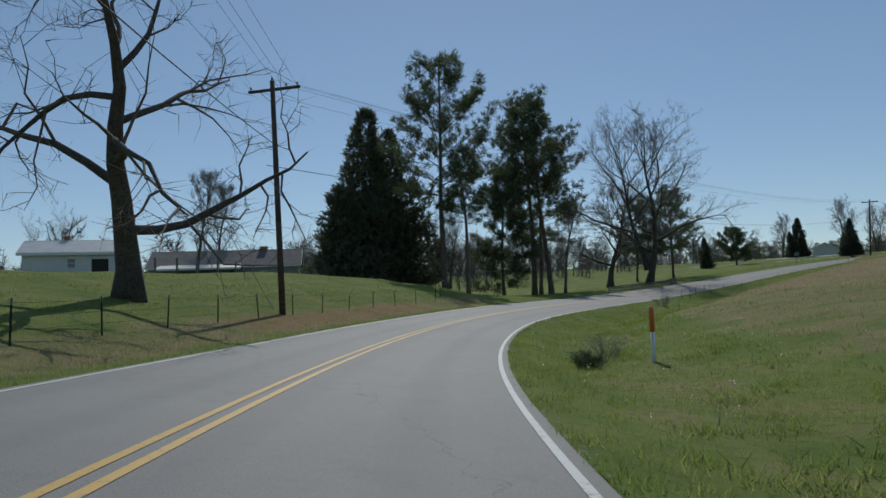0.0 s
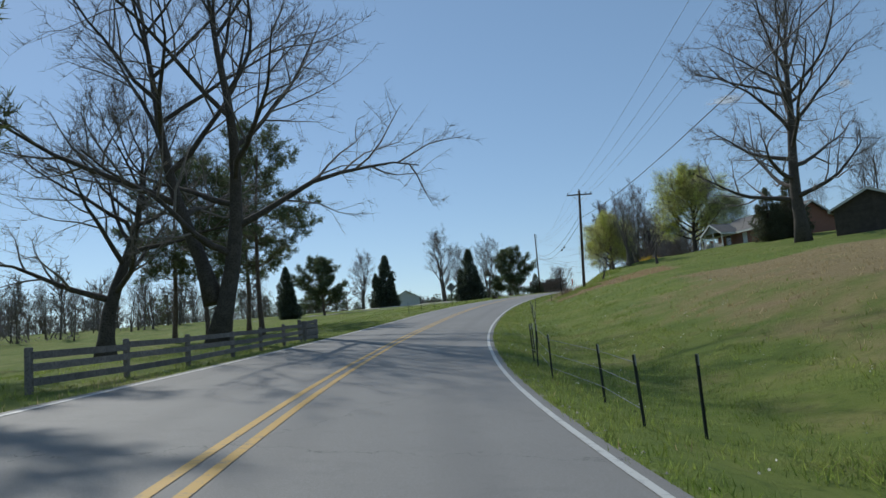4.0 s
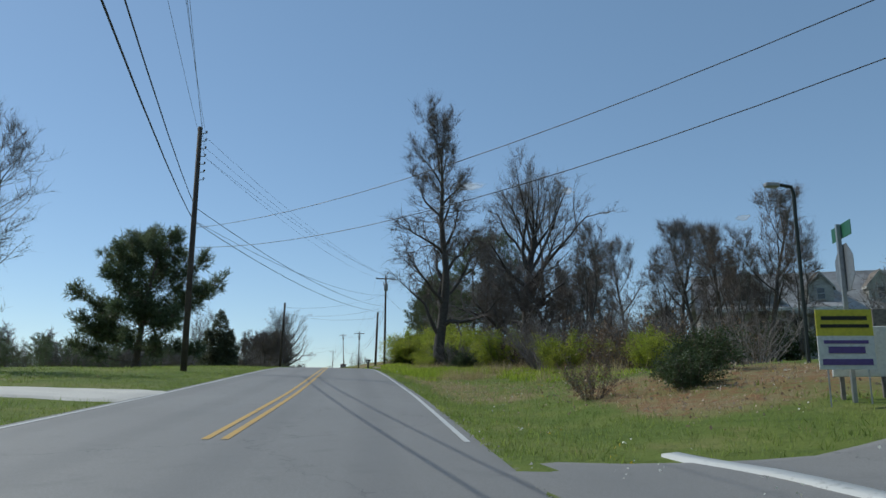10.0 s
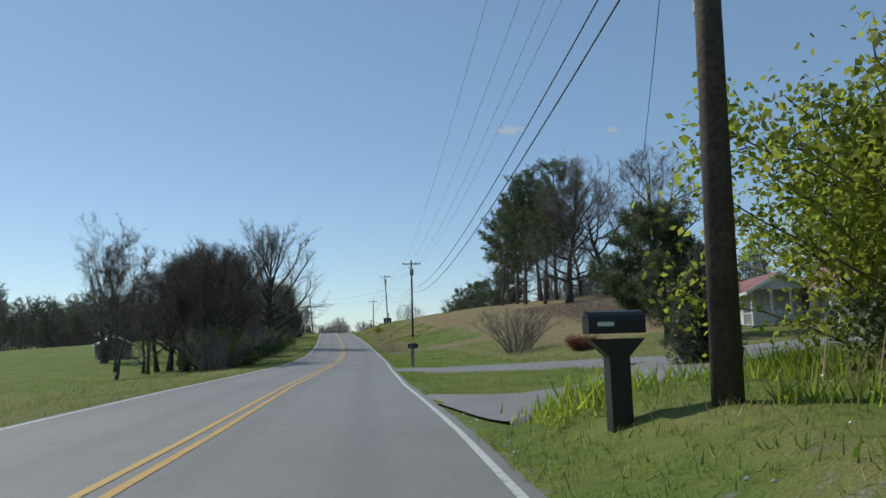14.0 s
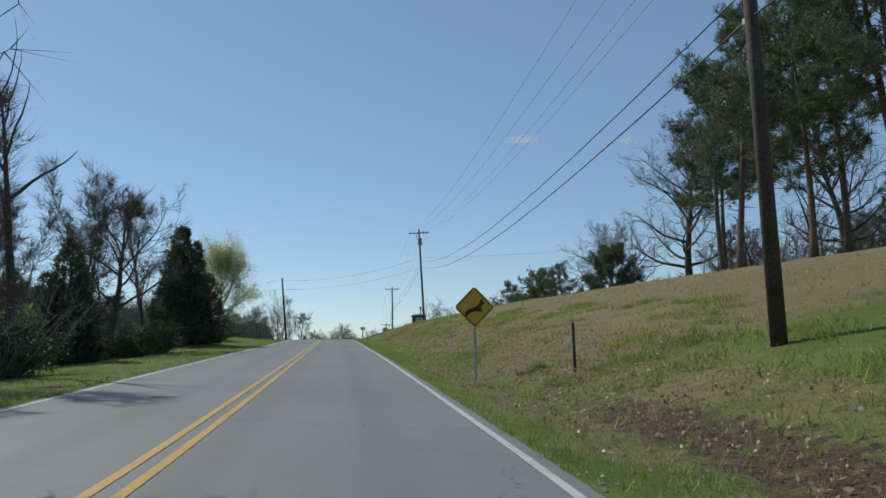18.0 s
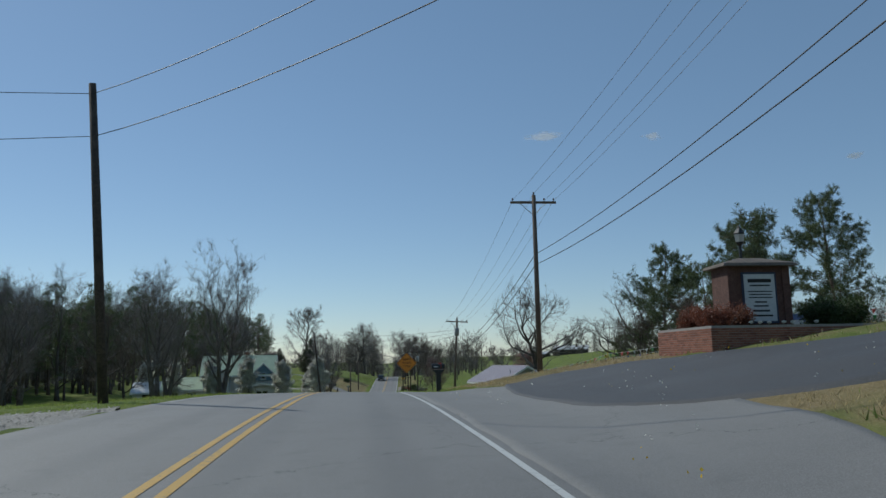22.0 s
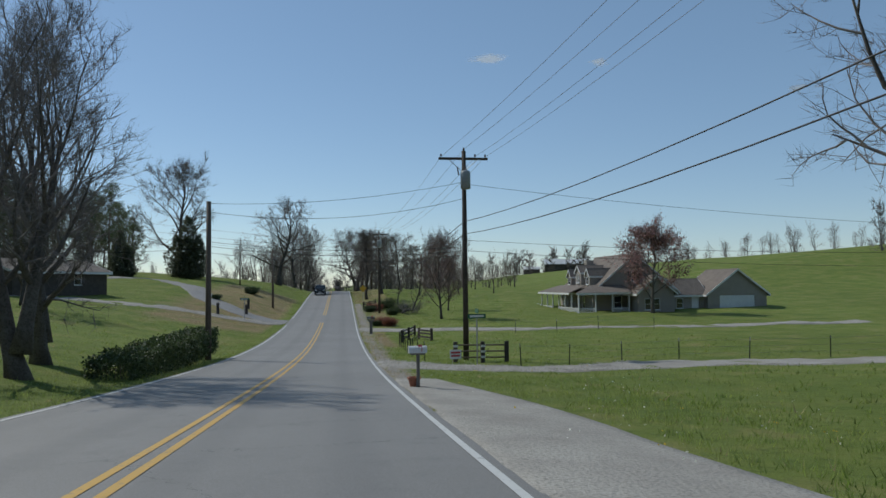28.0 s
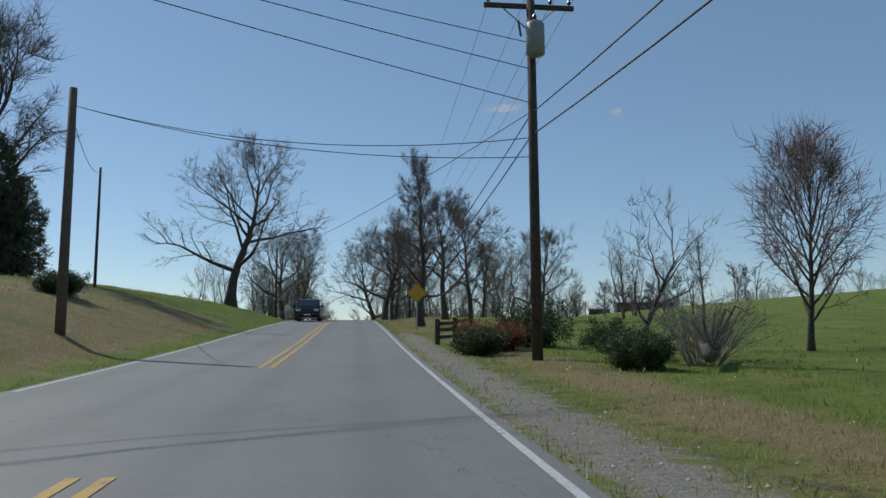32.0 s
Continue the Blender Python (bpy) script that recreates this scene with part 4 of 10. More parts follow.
def needle_mesh(name, points, dirs, material, per=14, length=0.30, seed=1, wide=0.05):
    """Tufts of needle blades round points."""
    r = np.random.RandomState(seed)
    P = np.repeat(np.array([tuple(p) for p in points], np.float32), per, axis=0)
    D = np.repeat(np.array([tuple(d) for d in dirs], np.float32), per, axis=0)
    n = len(P)
    d = D * 0.7 + r.normal(0, 0.62, (n, 3))
    d /= np.linalg.norm(d, axis=1)[:, None] + 1e-9
    b = np.cross(d, r.normal(0, 1, (n, 3)))
    b /= np.linalg.norm(b, axis=1)[:, None] + 1e-9
    L = length * r.uniform(0.6, 1.2, (n, 1))
    o = P + r.normal(0, length * 0.25, (n, 3))
    V = np.stack([o - b * wide, o + b * wide, o + d * L], 1).reshape(-1, 3)
    return bulk(name, V, np.arange(3 * n).reshape(n, 3), material, False)


M_PINE = foliage("pine_needles", (0.088, 0.118, 0.058), (0.125, 0.150, 0.075), 0.45)
M_CEDAR = foliage("cedar_foliage", (0.098, 0.114, 0.072), (0.135, 0.142, 0.088), 0.45)
M_SPRUCE = foliage("spruce_foliage", (0.072, 0.094, 0.064), (0.098, 0.118, 0.080), 0.45)
M_PEAR = foliage("fresh_yellow_green_leaves", (0.44, 0.50, 0.09), (0.66, 0.65, 0.27), 0.72)
M_BLOSSOM = foliage("white_blossom", (0.80, 0.79, 0.73), (0.70, 0.70, 0.58), 0.65)
M_SHRUB = foliage("yellow_green_shrub_leaves", (0.27, 0.33, 0.040), (0.36, 0.38, 0.06), 0.65)
M_FORSYTHIA = foliage("yellow_blossom", (0.62, 0.42, 0.030), (0.50, 0.38, 0.045), 0.4)
M_HEDGE = foliage("dark_hedge_leaves", (0.048, 0.075, 0.024), (0.075, 0.105, 0.034), 0.25)
M_RED_LEAF = foliage("bronze_red_leaves", (0.27, 0.095, 0.055), (0.20, 0.085, 0.050), 0.3)
M_DRY_LEAF = foliage("dead_brown_leaves", (0.26, 0.16, 0.085), (0.18, 0.11, 0.065), 0.2)
M_REDBUD = foliage("pink_brown_buds", (0.42, 0.22, 0.20), (0.36, 0.205, 0.18), 0.3)
M_IVY = foliage("ivy_leaves", (0.05, 0.085, 0.022), (0.09, 0.12, 0.03), 0.3)
M_PALE_LEAF = foliage("pale_new_leaves", (0.56, 0.56, 0.32), (0.46, 0.49, 0.24), 0.7)

KINDS = {}


def kind_bare(key, bark, twigs, leaves=None, **kw):
    """A broadleaf tree built once, far below the ground's middle, as meshes to be shared."""
    wood, fine, tips = skeleton_tree(**kw)
    KINDS[key] = [("trunk", wood.mesh("trunk", bark, True)), ("branchwork", fine.mesh("branchwork", twigs, True))]
    if not fine.v:
        KINDS[key].pop()
    if leaves:
        mat, per, size, spread = leaves
        KINDS[key].append(("crown", leaf_mesh("crown", tips, mat, per, size, spread, kw["seed"])))
    KINDS[key + "_tips"] = tips


def kind_pine(key, seed, height, bare_to, reach, trunk, whorls=16, tuft=0.36, dead=True, dense=1.7):
    """A tall pine: bare trunk with a few dead stubs, irregular limbs carrying needle tufts."""
    rng = random.Random(seed)
    wood, pts, dirs = Shape(), [], []
    tp, tr = limb(rng, Vector((0, 0, -0.2)), Vector((rng.uniform(-.04, .04), rng.uniform(-.04, .04), 1)), height, trunk, trunk * 0.16, 12, 0.022, 0.03)
    tr[0] *= 1.3
    wood.tube(tp, tr, 9)
    n = 0
    for i in range(whorls):
        u = (i + rng.uniform(0, 0.8)) / whorls
        h = bare_to + (0.985 - bare_to) * u
        for k in range(rng.choice((2, 3, 3, 4))):
            n += 1
            p, _ = along(tp, min(h + rng.uniform(-.012, .012), 0.995))
            form = (0.55 + 0.9 * math.sin(math.pi * min(1, 0.2 + 0.75 * u))) * (1 - 0.35 * u)
            length = reach * form * rng.uniform(0.5, 1.15) * 0.75
            d = swing(rng, Vector((0, 0, 1)), radians(88 - 42 * u + rng.uniform(-10, 10)), n * 2.4 + rng.uniform(-.5, .5))
            lp, lr = limb(rng, p, d, length, trunk * 0.16 * (1.2 - u), 0.015, 5, 0.13, 0.06)
            wood.tube(lp, lr, 4, False)
            for j in range(max(5, int(length * 4.6 * dense))):
                v = rng.uniform(0.38, 1.0)
                q, dd = along(lp, v)
                off = swing(rng, dd, radians(rng.uniform(20, 80)), rng.uniform(0, 6.28))
                e = q + off * rng.uniform(0.15, 0.75) * (1.15 - 0.4 * v) + Vector((0, 0, 0.12))
                if rng.random() < 0.5:
                    wood.tube([q, e], [0.014, 0.008], 3, False)
                pts.append(e)
                dirs.append((off + Vector((0, 0, 0.6))).normalized())
    if dead:
        for k in range(7):
            p, _ = along(tp, rng.uniform(bare_to * 0.45, bare_to))
            d = swing(rng, Vector((0, 0, 1)), radians(rng.uniform(70, 105)), rng.uniform(0, 6.28))
            lp, lr = limb(rng, p, d, rng.uniform(0.4, 1.8), 0.035, 0.01, 3, 0.15, 0)
            wood.tube(lp, lr, 4, False)
    KINDS[key] = [("trunk", wood.mesh("trunk", M_PINE_BARK, True)), ("crown", needle_mesh("crown", pts, dirs, M_PINE, 17, tuft, seed, 0.026))]


def kind_cone(key, seed, height, reach, material, skirt=0.04, tufts=1500, size=0.34, ragged=0.25, power=0.75, lobes=7, tiers=0):
    """A cedar or spruce: short sprays over a main cone and, for old cedars, shoulder cones that merge into it."""
    rng = random.Random(seed)
    wood, pts, dirs = Shape(), [], []
    wood.tube(*limb(rng, Vector((0, 0, -0.2)), Vector((0, 0, 1)), height * 0.97, reach * 0.085 + 0.05, 0.02, 8, 0.015, 0.02), 8)
    spires = [(0.0, 0.0, 1.0, 0.62 if lobes else 1.0)]
    for k in range(lobes):
        a, r = k * 2.4 + rng.uniform(-.5, .5), rng.uniform(0.30, 0.62)
        spires.append((reach * r * math.cos(a), reach * r * math.sin(a), rng.uniform(0.38, 0.95) * (1.12 - 0.55 * r), rng.uniform(0.34, 0.52)))
    total = sum(h * r for x, y, h, r in spires)
    for x0, y0, hh, rr0 in spires:
        bulges = [(rng.uniform(0, 6.28), rng.uniform(0.05, 0.95), rng.uniform(-ragged, ragged)) for _ in range(18)]
        for i in range(int(tufts * hh * rr0 / total)):
            u = rng.random() ** 1.2
            a = rng.uniform(0, 6.28)
            e = 1.0
            for ba, bu, bv in bulges:
                e += bv * 1.6 * math.exp(-((a - ba + 3.14) % 6.28 - 3.14) ** 2 / 0.35 - (u - bu) ** 2 / 0.008)
            if tiers:
                e *= 1.10 - 0.34 * ((u * tiers + 0.15 * math.sin(3 * a)) % 1.0)
            env = reach * rr0 * (1 - u) ** power * min(1.0, 0.6 + u * 4) * e
            rr = env * (1 - 0.55 * rng.random() ** 2.0)
            z = height * hh * (skirt + (1 - skirt) * u)
            pts.append(Vector((x0 + rr * math.cos(a), y0 + rr * math.sin(a), z + rng.uniform(-.2, .2))))
            dirs.append(Vector((math.cos(a) * 0.8, math.sin(a) * 0.8, 0.3 + 0.7 * u)))
            if i % 14 == 0:
                wood.tube([(0, 0, max(0.2, z - 0.3 * rr)), tuple(pts[-1])], [0.03, 0.01], 3, False)
    KINDS[key] = [("trunk", wood.mesh("trunk", M_BARK_DARK, True)), ("crown", needle_mesh("crown", pts, dirs, material, 9, size, seed, size * 0.14))]


def kind_shrub(key, seed, height, reach, leaf, stems=26, per=5, size=0.09, flat=1.0, twigs=None, bare=False):
    """Many stems from the ground, leafed along their length."""
    rng = random.Random(seed)
    wood, tips = Shape(), []
    for i in range(stems):
        a, t = rng.uniform(0, 6.28), math.sqrt(rng.random())
        d = Vector((math.cos(a) * t * reach / height * 1.15, math.sin(a) * t * reach / height * 1.15, flat))
        p0 = Vector((math.cos(a) * t * reach * 0.25, math.sin(a) * t * reach * 0.25, -0.1))
        lp, lr = limb(rng, p0, d, height * rng.uniform(0.75, 1.1) * (1 + 0.15 * t), 0.022, 0.006, 5, 0.13, -0.01)
        wood.tube(lp, lr, 3, False)
        for j in range(9):
            q, dd = along(lp, rng.uniform(0.2, 1))
            e = q + swing(rng, dd, radians(rng.uniform(20, 70)), rng.uniform(0, 6.28)) * rng.uniform(0.12, 0.45) * height * 0.4
            wood.tube([q, e], [0.009, 0.004], 3, False)
            tips += [e, q.lerp(e, 0.5), q]
            if bare:
                for k in range(3):
                    f = e + Vector((rng.gauss(0, .12), rng.gauss(0, .12), rng.uniform(0, .25))) * height * 0.5
                    wood.tube([e, f], [0.006, 0.003], 3, False)
    KINDS[key] = [("stemwork", wood.mesh("stemwork", twigs or M_TWIG, True))]
    if leaf and per:
        KINDS[key].append(("foliage", leaf_mesh("foliage", tips, leaf, per, size, 0.10 * height ** 0.5, seed)))


def plant(key, name, label, category, m, group=""):
    """One plant from a kind's shared meshes."""
    e = thing(name, label, category, m, group)
    for pname, me in KINDS[key]:
        part(pname, me, None, e)
    return e


kind_bare("oak_big", M_BARK_DARK, M_TWIG_GREY, seed=3, height=13, base=3.0, reach=6.8, trunk=0.42, limbs=15, sub=7, twig=6, spray=3, gnarl=0.17, lift=0.05, low=78, top=22, shape="round")
kind_bare("oak_wide", M_BARK_DARK, M_TWIG_GREY, seed=11, height=11.5, base=2.6, reach=7.2, trunk=0.34, limbs=14, sub=8, twig=6, spray=3, gnarl=0.21, lift=0.07, low=70, top=18, fork=2, shape="wide")
kind_bare("maple_up", M_BARK, M_TWIG_GREY, seed=21, height=11, base=2.0, reach=5.2, trunk=0.34, limbs=16, sub=7, twig=6, spray=3, gnarl=0.09, lift=0.10, low=48, top=12, fork=2, shape="vase")
kind_bare("slim", M_BARK, M_TWIG_GREY, seed=31, height=12, base=3.0, reach=2.9, trunk=0.2, limbs=13, sub=6, twig=5, spray=3, gnarl=0.12, lift=0.10, low=52, top=18, shape="round")
kind_bare("thicket", M_BARK, M_TWIG, seed=41, height=8.5, base=1.4, reach=2.6, trunk=0.12, limbs=12, sub=6, twig=5, spray=3, gnarl=0.14, lift=0.10, low=50, top=14, fork=3, shape="vase")
kind_bare("mid", M_BARK_DARK, M_TWIG, seed=51, height=10, base=2.4, reach=4.3, trunk=0.26, limbs=13, sub=7, twig=5, spray=3, gnarl=0.15, lift=0.07, low=68, top=20, shape="round")
kind_bare("ornamental", M_BARK_DARK, M_TWIG_RED, hair=1, seed=61, height=7.6, base=1.3, reach=3.3, trunk=0.13, limbs=30, sub=7, twig=5, spray=3, gnarl=0.06, lift=0.08, low=56, top=12, shape="round")
kind_bare("gnarled", M_BARK_DARK, M_TWIG, hair=1, seed=71, height=12.5, base=2.6, reach=6.6, trunk=0.40, limbs=9, sub=6, twig=5, spray=4, gnarl=0.27, lift=0.03, low=92, top=30, shape="wide", lean=0.04)
kind_bare("leafing", M_BARK, M_TWIG, (M_PALE_LEAF, 30, 0.05, 0.3), hair=1, seed=95, height=6.6, base=1.5, reach=3.8, trunk=0.2, limbs=20, sub=6, twig=4, spray=2, gnarl=0.07, lift=0.09, low=70, top=10, shape="round")
kind_bare("pear", M_BARK_DARK, M_TWIG, (M_PEAR, 34, 0.042, 0.26), seed=91, height=6.4, base=1.5, reach=3.9, trunk=0.24, limbs=30, sub=8, twig=5, spray=2, gnarl=0.09, lift=0.08, low=80, top=12, shape="round")
kind_bare("blossom_pear", M_BARK, M_TWIG, (M_BLOSSOM, 16, 0.075, 0.13), seed=101, height=5.4, base=0.9, reach=1.5, trunk=0.09, limbs=18, sub=5, twig=4, spray=2, gnarl=0.06, lift=0.10, low=42, top=10, shape="round")
kind_bare("redbud", M_BARK, M_TWIG_RED, (M_REDBUD, 4, 0.085, 0.16), seed=111, height=6.0, base=1.2, reach=3.2, trunk=0.14, limbs=16, sub=6, twig=5, spray=2, gnarl=0.12, lift=0.06, low=62, top=16, shape="round")
kind_bare("broken", M_BARK_DARK, M_TWIG, seed=121, height=5.2, base=1.4, reach=2.6, trunk=0.15, limbs=9, sub=3, twig=2, spray=1, gnarl=0.22, lift=0.06, low=66, top=20, shape="vase")
def kind_pollard(key):
    """A lopped tree: thick trunk, fists of knobbly stubs, a few thin shoots."""
    rng = random.Random(131)
    w, f = Shape(), Shape()
    w.tube([(0, 0, -.3), (0, 0, .4), (.05, 0, 1.6), (0, .05, 2.7)], [.50, .36, .32, .36], 11)
    for k in range(7):
        a = k * 2.4 + .5
        d = Vector((math.cos(a) * rng.uniform(.5, .9), math.sin(a) * rng.uniform(.5, .9), 1)).normalized()
        pts, rad = limb(rng, Vector((0, 0, 2.3 + .08 * k)), d, rng.uniform(1.1, 1.7), .22, .12, 5, .2, .12)
        rad[-1] *= 1.35
        rad[-2] *= 1.15
        w.tube(pts, rad, 8)
        for j in range(5):
            q, dd = along(pts, rng.uniform(.45, 1))
            e = q + swing(rng, dd, radians(rng.uniform(40, 90)), rng.uniform(0, 6.28)) * rng.uniform(.18, .42)
            w.tube([q, e], [.085, .06], 6)
            for m in range(3):
                t = e + Vector((rng.gauss(0, .15), rng.gauss(0, .15), rng.uniform(.3, .8)))
                f.tube([e, t], [.008, .003], 3, False)
    KINDS[key] = [("trunk", w.mesh("trunk", M_BARK_DARK, True)), ("branchwork", f.mesh("branchwork", M_TWIG, False))]


kind_pollard("pollard")
for _k, _h, _b in (("pine_tall", 17, 0.42), ("pine_mid", 13, 0.36), ("pine_thin", 16, 0.5)):
    kind_pine(_k, len(_k) * 7 + _h, _h, _b, 4.9 if _k != "pine_thin" else 3.6, 0.24 if _k != "pine_mid" else 0.19, 17)
kind_pine("pine_shaggy", 79, 13, 0.10, 3.9, 0.2, 20, 0.40, True, 2.6)
kind_pine("pine_lawn", 77, 7.6, 0.13, 4.8, 0.22, 19, 0.38, False, 3.0)
kind_cone("cedar_big", 5, 11.0, 4.1, M_CEDAR, 0.03, 7600, 0.34, 0.5, 0.42, 12)
kind_cone("cedar", 6, 7.0, 2.4, M_CEDAR, 0.04, 2600, 0.28, 0.5, 0.5, 6)
kind_cone("spruce", 7, 8.2, 3.3, M_SPRUCE, 0.03, 2600, 0.36, 0.45, 0.72, 2, 8)
kind_shrub("yellow_shrub", 15, 2.6, 1.9, M_SHRUB, 34, 15, 0.055)
kind_shrub("brush", 16, 2.0, 1.6, M_DRY_LEAF, 26, 1, 0.07, 1.0, M_TWIG, True)
kind_shrub("bare_brush", 17, 2.6, 1.7, None, 34, 0, 0.07, 1.0, M_TWIG_GREY, True)
kind_shrub("forsythia", 18, 2.1, 1.7, M_FORSYTHIA, 40, 13, 0.05)
kind_shrub("round_bush", 19, 0.95, 0.85, M_HEDGE, 46, 16, 0.042)
kind_shrub("red_bush", 20, 1.05, 1.0, M_RED_LEAF, 46, 14, 0.045)
kind_shrub("green_brush", 22, 1.6, 1.4, M_HEDGE, 34, 10, 0.055)


# ---- trees as they stand along the road ----
kind_bare("giant", M_BARK_DARK, M_TWIG_GREY, seed=143, height=25, base=5.0, reach=11.0, trunk=0.52, limbs=24, sub=8, twig=7, spray=4, gnarl=0.13, lift=0.05, low=70, top=18, fork=2, shape="round")
kind_bare("giant_oak", M_BARK_DARK, M_TWIG_GREY, seed=151, height=24, base=3.5, reach=9.6, trunk=0.55, limbs=26, sub=8, twig=7, spray=3, gnarl=0.12, lift=0.06, low=80, top=16, shape="round")
kind_bare("tall_narrow", M_BARK_DARK, M_TWIG, seed=161, height=16.5, base=2.0, reach=4.8, trunk=0.33, limbs=22, sub=7, twig=6, spray=3, gnarl=0.20, lift=0.10, low=62, top=18, shape="upright")
kind_bare("dead_tree", M_BARK_DARK, M_BARK, seed=173, height=11, base=5.0, reach=3.0, trunk=0.17, limbs=7, sub=0, twig=0, spray=0, gnarl=0.13, lift=0.10, low=45, top=20, shape="vase")
kind_bare("oak_field", M_BARK_DARK, M_TWIG_GREY, seed=183, height=15.5, base=3.8, reach=10.2, trunk=0.62, limbs=13, sub=8, twig=7, spray=4, gnarl=0.22, lift=0.06, low=80, top=22, shape="round")
kind_bare("maple_wide", M_BARK, M_TWIG_GREY, seed=221, height=11, base=1.8, reach=6.6, trunk=0.36, limbs=22, sub=7, twig=6, spray=3, gnarl=0.10, lift=0.09, low=62, top=14, fork=2, shape="vase")
kind_bare("fan_oak", M_BARK_DARK, M_TWIG_GREY, seed=233, height=14, base=2.3, reach=7.6, trunk=0.62, limbs=26, sub=7, twig=6, spray=3, gnarl=0.12, lift=0.08, low=76, top=16, shape="round")
BARE = "leafless spreading tree with dark bark"
